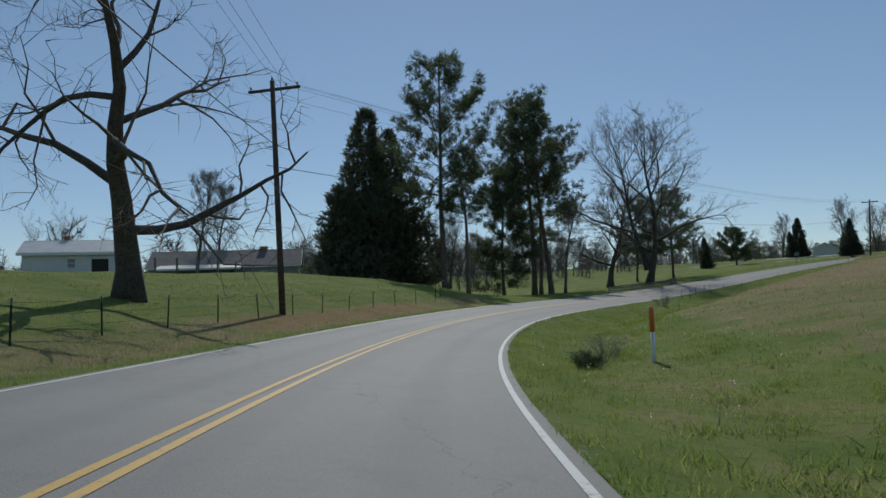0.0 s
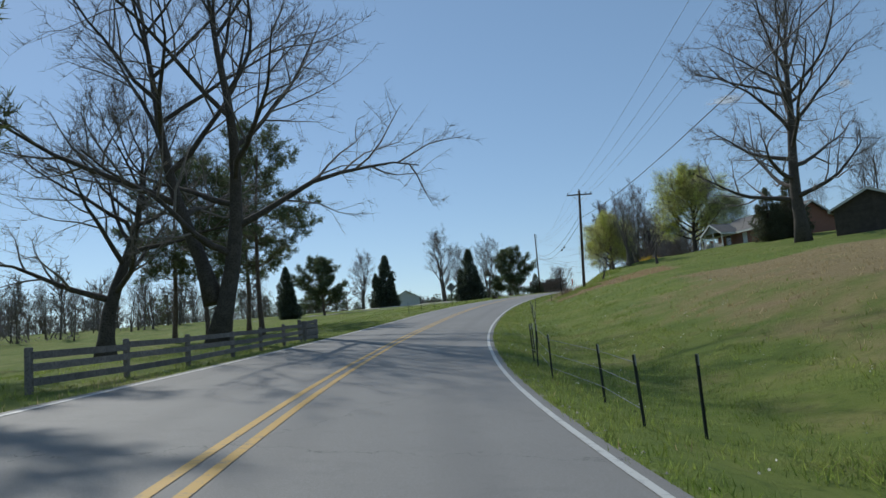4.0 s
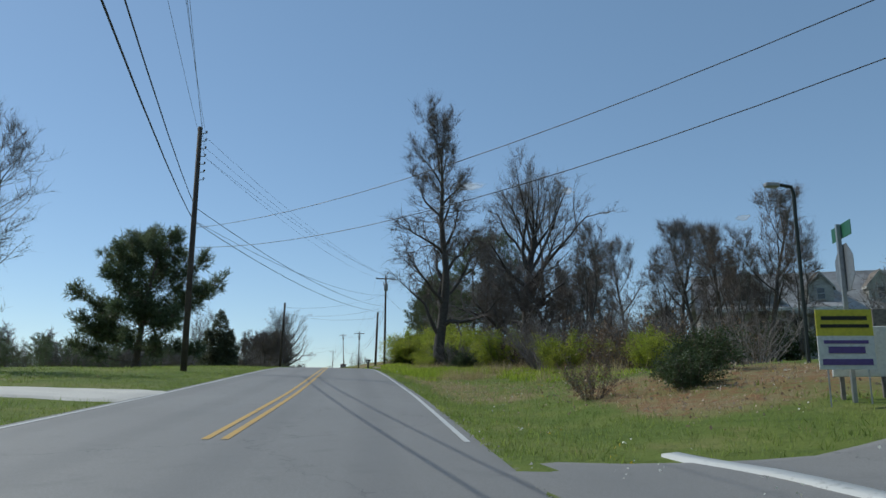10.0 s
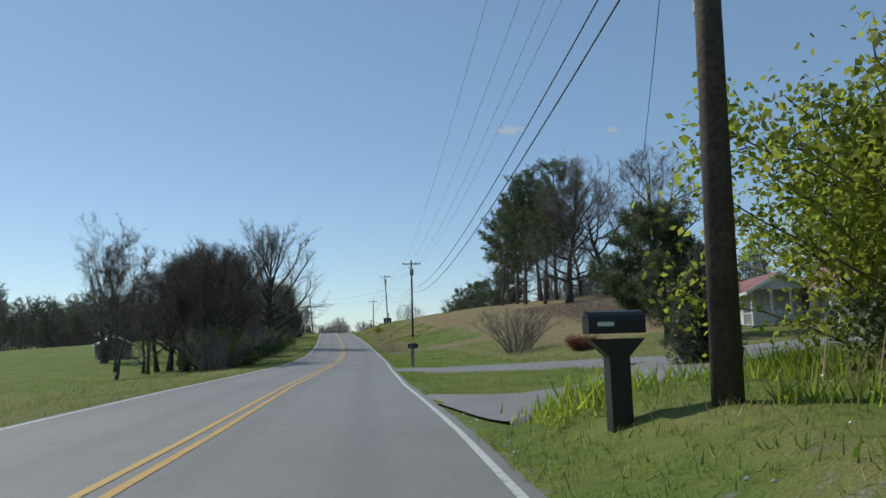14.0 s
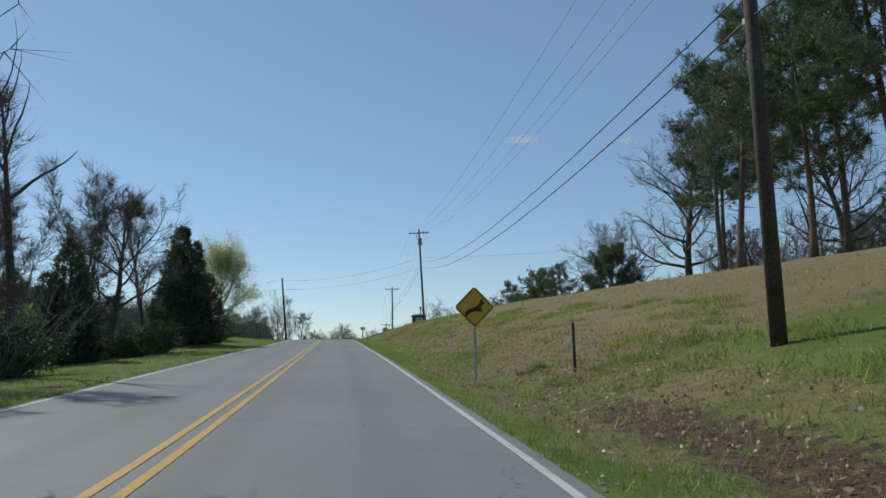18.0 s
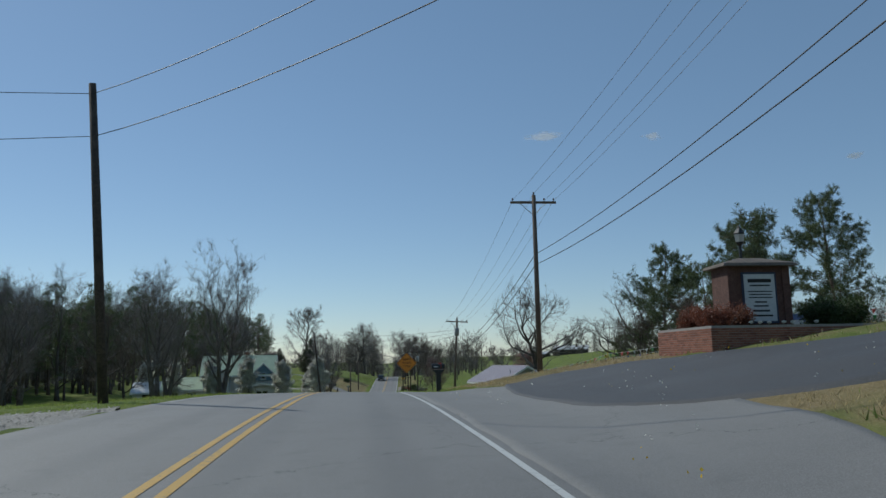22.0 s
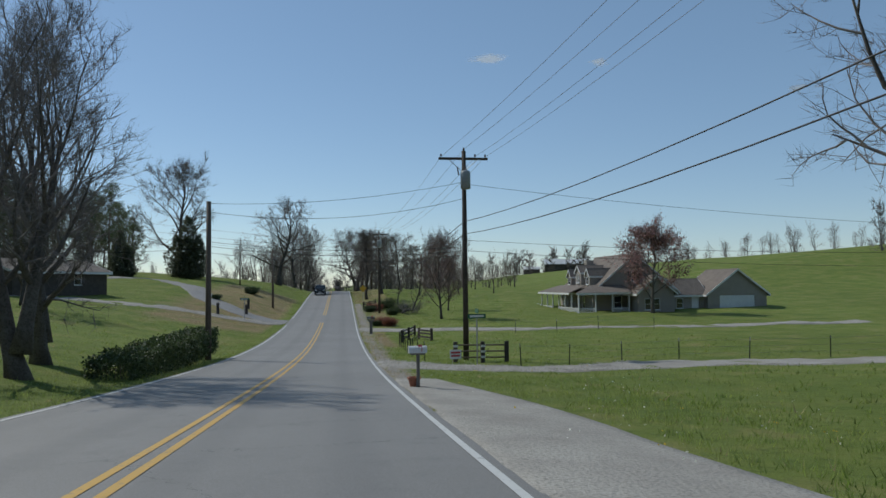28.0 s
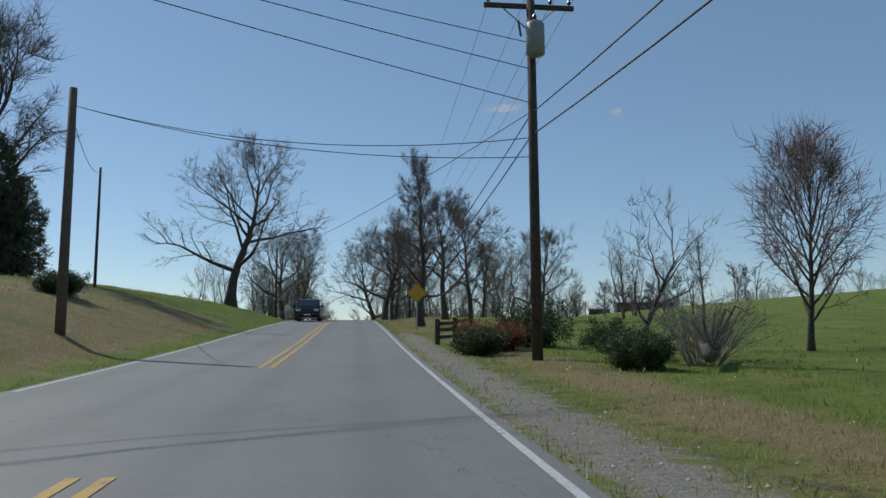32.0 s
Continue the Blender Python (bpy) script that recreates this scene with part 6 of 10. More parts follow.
SHRUBS = [
    ("forsythia", "forsythia_bush", "round forsythia bush covered in yellow blossom", 10.02, 15.2, 1.0),
    ("yellow_shrub", "shrub", "yellow-green leafing shrub in the hedgerow", 14.32, 9.4, 1.4), ("yellow_shrub", "shrub", "yellow-green leafing shrub in the hedgerow", 14.42, 10.2, 1.5), ("yellow_shrub", "shrub", "yellow-green leafing shrub in the hedgerow", 14.36, 8.6, 1.2), ("yellow_shrub", "shrub", "tall yellow-green leafing shrub in the hedgerow", 14.35, 12.2, 1.6), ("yellow_shrub", "shrub", "tall yellow-green leafing shrub in the hedgerow", 14.45, 12.4, 1.6), ("yellow_shrub", "shrub", "tall yellow-green leafing shrub in the hedgerow", 14.25, 14.2, 1.5), ("yellow_shrub", "shrub", "tall yellow-green leafing shrub in the hedgerow", 14.5, 14.4, 1.6), ("green_brush", "shrub", "dark undergrowth below yellow-green shrubs", 14.35, 7.6, 0.8), ("green_brush", "shrub", "dark undergrowth below yellow-green shrubs", 14.3, 10.6, 0.9), ("green_brush", "shrub", "dark undergrowth below yellow-green shrubs", 14.2, 12.6, 0.9),
    ("yellow_shrub", "shrub", "yellow-green leafing shrub by the poles", 14.42, 8.4, 1.2), ("yellow_shrub", "shrub", "yellow-green leafing shrub by the poles", 14.42, 11.5, 1.3), ("yellow_shrub", "shrub", "yellow-green leafing shrub by the poles", 14.45, 10.2, 1.25),
    ("yellow_shrub", "shrub", "yellow-green leafing shrub below the tall tree", 13.0, 9.4, 1.15), ("yellow_shrub", "shrub", "yellow-green leafing shrub below the tall tree", 13.3, 10.6, 1.3), ("yellow_shrub", "shrub", "yellow-green leafing shrub beside the gnarled trunk", 12.75, 10.4, 1.0), ("yellow_shrub", "shrub", "low fresh-leaved undergrowth round the gnarled trunk", 12.6, 7.0, 0.4), ("yellow_shrub", "shrub", "low fresh-leaved undergrowth round the gnarled trunk", 12.75, 7.4, 0.5), ("green_brush", "shrub", "low green undergrowth round the gnarled trunk", 12.5, 9.2, 0.7), ("bare_brush", "shrub", "tangled twigs round the gnarled trunk", 12.55, 8.7, 0.8), ("yellow_shrub", "shrub", "yellow-green leafing shrub below the tall tree", 12.3, 11.0, 0.9), ("green_brush", "shrub", "green undergrowth below the tall tree", 12.7, 8.8, 1.0),
    ("brush", "bramble_patch", "brown brambles with a few dead leaves", 11.6, 13.5, 1.0), ("brush", "bramble_patch", "brown brambles with a few dead leaves", 11.9, 15.0, 1.1), ("brush", "bramble_patch", "brown brambles with a few dead leaves", 12.2, 14.0, 1.0), ("brush", "bramble_patch", "brown brambles with a few dead leaves", 12.5, 14.5, 1.1),
    ("brush", "bramble_patch", "brown brambles with a few dead leaves", 12.9, 13.5, 1.2), ("brush", "bramble_patch", "brown brambles with a few dead leaves", 13.2, 13.0, 1.2), ("brush", "bramble_patch", "brown brambles with a few dead leaves", 13.5, 13.8, 1.2), ("brush", "bramble_patch", "brown brambles with a few dead leaves", 13.8, 14.5, 1.2),
    ("brush", "bramble_patch", "brown brambles under the shaggy pines", 14.05, 15.6, 1.2), ("brush", "bramble_patch", "brown brambles under the shaggy pines", 14.15, 18.0, 1.4), ("brush", "bramble_patch", "brown brambles under the shaggy pines", 13.95, 19.4, 1.4), ("brush", "bramble_patch", "brown brambles under the shaggy pines", 14.3, 17.0, 1.5), ("brush", "bramble_patch", "brown brambles under the shaggy pines", 13.8, 17.0, 1.3), ("bare_brush", "shrub", "pale leafless brush under the shaggy pines", 14.0, 17.4, 1.2), ("bare_brush", "shrub", "pale leafless brush under the shaggy pines", 14.25, 20.0, 1.4), ("bare_brush", "shrub", "pale leafless brush under the shaggy pines", 13.75, 20.5, 1.4),
    ("bare_brush", "shrub", "leafless brush beside the cottage", 11.3, 16.5, 1.0), ("bare_brush", "shrub", "leafless brush beside the cottage", 11.0, 18, 1.0), ("green_brush", "shrub", "green shrub beside the cottage", 12.4, 24, 1.5), ("green_brush", "shrub", "green shrub beside the cottage", 12.0, 26, 1.6), ("green_brush", "shrub", "green shrub beside the cottage", 11.5, 25, 1.3),
    ("green_brush", "shrub", "low green brush on the junction's corner", 10.75, 8.6, 0.5), ("green_brush", "shrub", "low green brush on the junction's corner", 10.85, 10.0, 0.6), ("brush", "bramble_patch", "low brambles on the junction's corner", 10.8, 6.8, 0.5),
    ("bare_brush", "shrub", "leafless twiggy shrub on the slope", 16.4, 11.3, 1.25), ("bare_brush", "shrub", "leafless twiggy shrub on the slope", 16.5, 12.3, 1.1), ("red_bush", "shrub", "small round russet bush on the slope", 16.04, 13.5, 0.8),
    ("green_brush", "shrub", "dark undergrowth along the ditch", 16.6, -7.2, 1.2), ("bare_brush", "shrub", "leafless undergrowth along the ditch", 16.45, -7.5, 1.1), ("bare_brush", "shrub", "grey leafless brush by the service pole", 14.42, -8.0, 1.0), ("green_brush", "shrub", "dark undergrowth along the ditch", 16.7, -7.4, 1.3),
    ("bare_brush", "shrub", "leafless undergrowth in the thicket", 17.1, -7.6, 1.2), ("green_brush", "shrub", "dark undergrowth in the thicket", 17.5, -7.8, 1.5), ("green_brush", "shrub", "dark undergrowth in the thicket", 18.0, -8.2, 1.6), ("green_brush", "shrub", "dark undergrowth in the thicket", 18.5, -8.0, 1.2), ("yellow_shrub", "shrub", "shrub just coming into leaf in the thicket", 17.3, -11, 1.1), ("yellow_shrub", "shrub", "shrub just coming into leaf in the thicket", 19.2, -12, 1.0),
    ("green_brush", "shrub", "dark undergrowth below cedars", 19.0, -8.2, 1.2), ("green_brush", "shrub", "dark undergrowth below cedars", 19.8, -8.0, 1.0),
    ("yellow_shrub", "shrub", "shrub in pale leaf by the field", 16.55, -7.6, 1.0),
    ("round_bush", "bush", "clipped round bush on the front lawn", 27.19, -6.0, 0.85), ("round_bush", "bush", "clipped round bush on the front lawn", 27.31, -5.4, 0.8), ("round_bush", "bush", "clipped round bush on the front lawn", 27.35, -8.0, 0.8),
    ("red_bush", "bush", "bronze-red clipped bush by the gravel drive", 32.08, 6.3, 0.75), ("red_bush", "bush", "bronze-red clipped bush by the gravel drive", 32.14, 5.7, 0.75), ("round_bush", "bush", "small dark bush by the gravel drive", 32.1, 5.1, 0.55),
    ("round_bush", "bush", "low dark round bush in the shrub bed", 32.85, 7.5, 0.75), ("red_bush", "bush", "russet bush near the utility pole", 33.3, 5.8, 0.9), ("round_bush", "bush", "dark bush near the utility pole", 33.2, 5.2, 0.8), ("green_brush", "shrub", "dark evergreen shrub near the utility pole", 33.4, 7.6, 0.9), ("bare_brush", "shrub", "tangled leafless brush in the shrub bed", 32.9, 9.2, 0.65), ("bare_brush", "shrub", "tangled leafless brush in the shrub bed", 33.0, 10.2, 0.6), ("green_brush", "shrub", "low evergreen shrub in the shrub bed", 33.0, 8.4, 0.5), ("green_brush", "shrub", "low evergreen shrub in the shrub bed", 33.2, 9.0, 0.6),
    ("round_bush", "bush", "round dark bush on the grassy bank", 33.8, -9.8, 1.0), ("round_bush", "bush", "round bush on the grassy bank", 33.0, -12.0, 0.6),
    ("bare_brush", "shrub", "dry weed clump beside the marker post", 1.15, 6.2, 0.3), ("green_brush", "shrub", "weed clump in the roadside ditch", 1.0, 5.4, 0.28), ("bare_brush", "shrub", "thin sapling by the verge", 4.0, 5.2, 0.5), ("brush", "bramble_patch", "dry brambles along the bank", 7.9, 6.2, 0.3), ("brush", "bramble_patch", "dry brambles along the bank", 8.15, 6.4, 0.3),
]
for i, (key, name, label, t, d, sc) in enumerate(SHRUBS):
    plant(key, name, label, "shrub", place(t, d, i * 67.0, -0.03, sc))


# ---- woods farther off ----
kind_bare("far_bare", M_BARK, M_TWIG_GREY, seed=201, height=13, base=1.0, reach=4.4, trunk=0.2, limbs=15, sub=5, twig=4, spray=1, gnarl=0.13, lift=0.08, low=55, top=15, shape="round")
kind_bare("far_bare_b", M_BARK, M_TWIG, seed=207, height=11, base=0.7, reach=4.2, trunk=0.18, limbs=15, sub=5, twig=4, spray=1, gnarl=0.15, lift=0.08, low=62, top=15, fork=2, shape="vase")


def mesh_arrays(me):
    v = np.empty(len(me.vertices) * 3, np.float32)
    me.vertices.foreach_get("co", v)
    me.calc_loop_triangles()
    t = np.empty(len(me.loop_triangles) * 3, np.int32)
    me.loop_triangles.foreach_get("vertices", t)
    return v.reshape(-1, 3), t.reshape(-1, 3)


def wood(name, label, kinds, spots, seed, sc=(0.7, 1.2)):
    """Many far trees as one object; spots: (seconds, right) pairs."""
    r = np.random.RandomState(seed)
    lots = {}
    for t, d in spots:
        key = kinds[r.randint(len(kinds))]
        p = spot(s_at(t), d)
        a, k = r.uniform(0, 6.28), r.uniform(*sc)
        rot = np.array([[math.cos(a), -math.sin(a), 0], [math.sin(a), math.cos(a), 0], [0, 0, 1]]) * k
        for pname, me in KINDS[key]:
            v, f = ARR.setdefault(me.name, mesh_arrays(me))
            lots.setdefault(me.materials[0].name, []).append((v @ rot.T + p, f))
    root = tagged(new(name), label, "woods", kind="stuff")
    for mat, items in lots.items():
        V = np.concatenate([v for v, f in items])
        k = np.cumsum([0] + [len(v) for v, f in items])
        F = np.concatenate([f + o for (v, f), o in zip(items, k)])
        ob = part("foliage" if "needle" in mat or "foliage" in mat else "branchwork", bulk("wood", V, F, bpy.data.materials[mat], False), None, root)
        ob["kind"] = "stuff"
    return root


ARR = {}


def scatter(n, t0, t1, d0, d1, seed):
    r = np.random.RandomState(seed)
    return [(r.uniform(t0, t1), r.uniform(d0, d1)) for _ in range(n)]


kind_pine("far_pine", 301, 12, 0.3, 3.6, 0.17, 12, 0.5, False, 0.9)
kind_cone("far_cedar", 302, 6.0, 2.9, M_CEDAR, 0.04, 600, 0.6, 0.45, 0.5, 6)
wood("far_woods", "leafless woods on the slope behind the farmhouse", ("far_bare", "far_bare_b", "far_bare", "far_pine"), scatter(120, 28.5, 39, -72, -42, 1), 11, (1.0, 1.55))
wood("far_woods", "leafless woods with pines on the distant ridge", ("far_bare", "far_bare_b", "far_pine"), scatter(70, 27, 46, -150, -90, 2), 12, (0.8, 1.3))
wood("far_woods", "leafless tree line along the distant bare ridge", ("far_bare", "far_bare_b"), scatter(120, 28, 62, 190, 235, 3), 13, (0.7, 1.1))
wood("far_woods", "leafless trees past the crest of the road", ("far_bare", "far_bare_b"), scatter(45, 40, 50, -30, -7, 4) + scatter(50, 39, 52, 8, 40, 5), 14, (1.0, 1.5))
wood("far_woods", "mixed pine and leafless woods behind the brick house", ("far_bare", "far_pine", "far_bare_b"), scatter(46, 26.6, 30.2, 48, 75, 6), 15)
wood("far_woods", "dark pine woods beyond the fields", ("far_pine", "far_pine", "far_bare_b"), scatter(95, 14, 31, -130, -85, 7), 16, (0.8, 1.2))
wood("far_woods", "leafless hedgerow beyond the lawn", ("far_bare_b", "far_bare", "far_bare_b", "far_bare"), scatter(34, 23.6, 26.2, -46, -26, 8), 17, (0.45, 0.8))
wood("far_woods", "leafless woods beyond the valley pasture", ("far_bare", "far_bare_b"), scatter(80, 5, 14, -190, -110, 9), 18)
wood("far_woods", "low woods below the road's bend", ("far_bare_b", "far_bare"), scatter(50, 4.2, 9.5, -85, -48, 10), 19, (0.35, 0.7))
wood("far_woods", "dark pines behind the farmhouse lawn", ("far_pine", "far_pine", "far_bare_b"), scatter(64, 25.5, 30.5, -66, -44, 41), 41, (0.95, 1.35))
wood("far_woods", "mixed woods behind the hilltop", ("far_bare", "far_pine"), scatter(45, 20, 27, 60, 120, 20), 20)
wood("far_woods", "hedgerow trees along the road in the dip", ("far_bare_b", "far_bare"), scatter(18, 16.6, 17.9, -15, -9, 21), 21, (0.35, 0.62))
wood("far_woods", "leafless trees behind the hilltop houses", ("far_bare", "far_bare_b"), scatter(30, 7.0, 12, 38, 75, 22), 22, (0.6, 0.95))
wood("far_woods", "leafless trees behind the pale houses", ("far_bare", "far_bare_b"), scatter(30, -1, 4, -110, -62, 23), 23, (0.6, 0.95))
wood("far_woods", "leafless thicket along the foot of the pasture", ("far_bare_b", "far_bare"), scatter(26, 34.3, 39, 18, 40, 24), 24, (0.35, 0.6))


# woods that close the distance all round
def far_clump(key, seed, h, bark, hairs=210):
    rng = random.Random(seed)
    wood_, fine = Shape(), Shape()
    wood_.tube(*limb(rng, Vector((0, 0, -0.5)), Vector((0, 0, 1)), h * 0.9, 0.2, 0.05, 4, 0.05, 0.1), 4, False)
    tips = []
    for k in range(9):
        p = Vector((0, 0, h * rng.uniform(0.12, 0.8)))
        d = swing(rng, Vector((0, 0, 1)), radians(rng.uniform(20, 60)), k * 2.4)
        lp, lr = limb(rng, p, d, h * 0.36, 0.09, 0.03, 3, 0.15, 0.1)
        wood_.tube(lp, lr, 3, False)
        tips += [along(lp, rng.uniform(0.2, 1))[0] for _ in range(hairs // 9)]
    tips += [Vector((rng.gauss(0, 1.8), rng.gauss(0, 1.8), rng.uniform(-.3, h * .22))) for _ in range(110)]
    v, f = [], []
    for p in tips:
        d = Vector((rng.gauss(0, .6), rng.gauss(0, .6), rng.gauss(.5, .5))).normalized()
        w = d.orthogonal().normalized() * rng.uniform(0.045, 0.09)
        n = len(v)
        e = p + d * rng.uniform(1.0, 2.4)
        v += [tuple(p - w), tuple(p + w), tuple(e)]
        f.append((n, n + 1, n + 2))
    fine.add(v, f)
    KINDS[key] = [("trunk", wood_.mesh("trunk", bark, True)), ("branchwork", fine.mesh("branchwork", M_TWIG_GREY if seed % 2 else M_TWIG, False))]


far_clump("ring_a", 401, 12, M_BARK)
far_clump("ring_b", 402, 10, M_BARK, 260)
far_clump("ring_c", 403, 14, M_BARK_DARK, 230)
RING = ("ring_a", "ring_b", "ring_c")
wood("far_woods", "grey leafless woods closing the far side of the fields", RING, scatter(420, 12, 60, -330, -150, 31), 31, (0.8, 1.3))
wood("far_woods", "grey leafless woods along the far hillside", RING, scatter(330, 8, 36, 110, 260, 32), 32, (0.7, 1.1))
wood("far_woods", "grey leafless woods beyond the low valley", RING, scatter(330, -6, 14, -330, -130, 33), 33, (0.7, 1.2))
wood("far_woods", "grey leafless woods far along the road", RING, scatter(170, 43, 60, -130, 130, 34), 34, (0.7, 1.1))
wood("far_woods", "dense leafless and pine woods behind the farmhouse hill", RING + ("far_pine",), scatter(190, 25, 38, -110, -60, 35), 35, (1.0, 1.5))
wood("far_woods", "leafless woods behind the hedgerow lawn", RING + ("far_pine",), scatter(120, 22.5, 27.5, -85, -38, 36), 36, (0.6, 0.95))
wood("far_woods", "grey leafless woods past the low field", RING + ("far_bare_b",), scatter(230, 2.5, 14.5, -135, -55, 37), 37, (0.55, 0.9))
wood("far_woods", "pines and leafless trees along the hill's crest", RING + ("far_pine", "far_bare"), scatter(75, 20.6, 24.8, 44, 85, 38), 38, (0.6, 0.85))
wood("far_woods", "grey leafless woods behind the hilltop", RING, scatter(120, 14.5, 20.5, 60, 130, 39), 39, (0.6, 0.9))


# ---- utility poles and wires ----
def insulator(parent, x, y, z, tall=0.16):
    part("insulator", Shape().lathe([(0.018, 0), (0.018, 0.05), (0.055, 0.06), (0.06, 0.08), (0.035, 0.10), (0.045, 0.115), (0.03, tall), (0.012, tall + .01)], 8, x, y, z), M_PORC, parent)


def utility_pole(t, d, height, label, arm=2.4, arm_z=0.35, tank=False, lean=(0, 0), mat=None, radius=0.145, racks=0, turn=0.0, bands=0):
    """Pole with crossarm, braces and insulators; wires are strung afterwards between named heights."""
    m = place(t, d, turn) @ pose(0, 0, 0, lean[0], lean[1], 0)
    e = thing("utility_pole", label, "utility pole", m, "utility poles")
    part("shaft", Shape().tube([(0, 0, -0.6), (0, 0, height * 0.5), (0, 0, height)], [radius, radius * 0.86, radius * 0.72], 10), mat or M_POLE, e, smooth=True)
    if arm:
        z = height - arm_z
        part("crossarm", Shape().box(-arm / 2, 0.10, z - 0.06, arm / 2, 0.20, z + 0.06, 0.012), mat or M_POLE, e)
        for sx in (-1, 1):
            part("brace", Shape().tube([(sx * arm * 0.28, 0.21, z - 0.05), (sx * 0.06, 0.15, z - 0.62)], 0.018, 5), M_STEEL, e)
            insulator(e, sx * (arm / 2 - 0.12), 0.15, z + 0.06)
        insulator(e, 0.0, 0.0, height)
        insulator(e, arm * 0.24, 0.15, z + 0.06)
    if tank:
        z = height - 1.9
        part("transformer", Shape().lathe([(0.18, 0), (0.24, 0.03), (0.24, 0.78), (0.20, 0.86), (0.09, 0.90)], 14, 0.0, -0.42, z), M_GREYTANK, e, smooth=True)
        part("bushing", Shape().lathe([(0.05, 0), (0.07, 0.04), (0.04, 0.08), (0.06, 0.12), (0.03, 0.2)], 8, 0.0, -0.42, z + 0.9), M_PORC, e)
        part("bracket", Shape().box(-0.06, -0.22, z + 0.2, 0.06, -0.1, z + 0.7), M_STEEL, e)
        part("cutout", Shape().tube([(-0.3, 0.12, height - 0.75), (-0.22, 0.2, height - 1.15)], 0.03, 6), M_PORC, e)
    for k in range(racks):
        z = height - 0.35 - k * 0.42
        part("rack_bracket", Shape().tube([(0, 0, z), (0.34, 0, z + 0.03)], 0.022, 5), M_STEEL, e)
        insulator(e, 0.34, 0, z + 0.02, 0.14)
    for k in range(bands):
        part("reflector_band", Shape().lathe([(radius * 1.03, 0), (radius * 1.03, 0.3)], 10, 0, 0, 1.1 + 0.5 * k), M_STEEL, e)
    for z in (height * 0.66, height * 0.60):
        part("cable_clamp", Shape().box(-0.05, radius * 0.8, z - 0.06, 0.05, radius * 0.8 + 0.12, z + 0.06, 0.01), M_STEEL, e)
    return m, height


def hook(pole, x, z_below_top, y=0.15):
    m, h = pole
    return m @ Vector((x, y, h - z_below_top))


def wire(a, b, sag, radius, name, label, mat=None, n=14):
    pts = []
    for i in range(n + 1):
        u = i / n
        p = a.lerp(b, u)
        pts.append((p.x, p.y, p.z - sag * 4 * u * (1 - u)))
    return tagged(part(name, Shape().tube(pts, radius, 4, False), mat or M_WIRE, smooth=True), label, "wire")


_lab = "tarred wooden utility pole with crossarm beside the road"
POLES = [
    utility_pole(-1.9, -7.6, 10.0, _lab),
    utility_pole(1.66, -6.6, 10.2, "tarred wooden utility pole on the grassy bank", lean=(0, -1.5)),
    utility_pole(7.66, 8.5, 9.3, _lab, lean=(0, 3.0)),
    utility_pole(11.88, -6.6, 12.6, "tall wooden pole with a column of insulators", arm=0, racks=7, radius=0.16),
    utility_pole(14.45, 6.0, 10.9, "tarred utility pole with transformer and crossarm", tank=True),
    utility_pole(18.51, 9.0, 9.8, "tarred utility pole with transformer on the slope", tank=True),
    utility_pole(22.14, 12.0, 11.3, "weathered utility pole on the hillside", mat=M_POLE_PALE, lean=(0, -2.5), tank=True),
    utility_pole(24.2, 10.6, 9.0, _lab, mat=M_POLE_PALE),
    utility_pole(26.89, 10.4, 9.0, "weathered utility pole with transformer by the brick house", tank=True, mat=M_POLE_PALE, lean=(0, 3.0)),
    utility_pole(30.05, 7.7, 10.0, "tarred utility pole with transformer by the gravel lane", tank=True),
    utility_pole(33.05, 6.2, 9.5, "tarred utility pole with crossarm by the shrub bed", tank=True),
    utility_pole(36.9, 8.0, 9.5, _lab),
    utility_pole(41.0, 8.0, 9.0, _lab),
]
for a, b in zip(POLES[:-1], POLES[1:]):
    top_a, top_b = (0.0 if a[1] < 12.5 else 0.3), (0.0 if b[1] < 12.5 else 0.3)
    span = (hook(a, 0, 0) - hook(b, 0, 0)).length
    sag = span * 0.016
    for x in (-1.08, 0.0, 0.58, 1.08):
        za, zb = (0.25 if x else -0.1), (0.25 if x else -0.1)
        wire(hook(a, x if a[1] < 12.5 else 0.3, za if a[1] < 12.5 else 0.5 + abs(x)), hook(b, x if b[1] < 12.5 else 0.3, zb if b[1] < 12.5 else 0.5 + abs(x)), sag, 0.007, "power_line", "thin bare power line strung between poles", M_WIRE_BARE)
    if a is POLES[0] or a is POLES[1]:
        wire(hook(a, -0.5, a[1] * 0.36), hook(b, 0, b[1] * 0.28), sag * 1.1, 0.017, "telephone_cable", "thick black cable strung between utility poles")
        continue
    wire(hook(a, 0, a[1] * (0.24 if a is POLES[2] else 0.42 if a is POLES[8] else 0.34)), hook(b, 0, b[1] * 0.34), sag * 1.25, 0.016, "telephone_cable", "thick black cable strung between utility poles")
    wire(hook(a, 0, a[1] * (0.31 if a is POLES[2] else 0.48 if a is POLES[8] else 0.40)), hook(b, 0, b[1] * 0.40), sag * 1.3, 0.018, "telephone_cable", "thick black cable strung between utility poles")

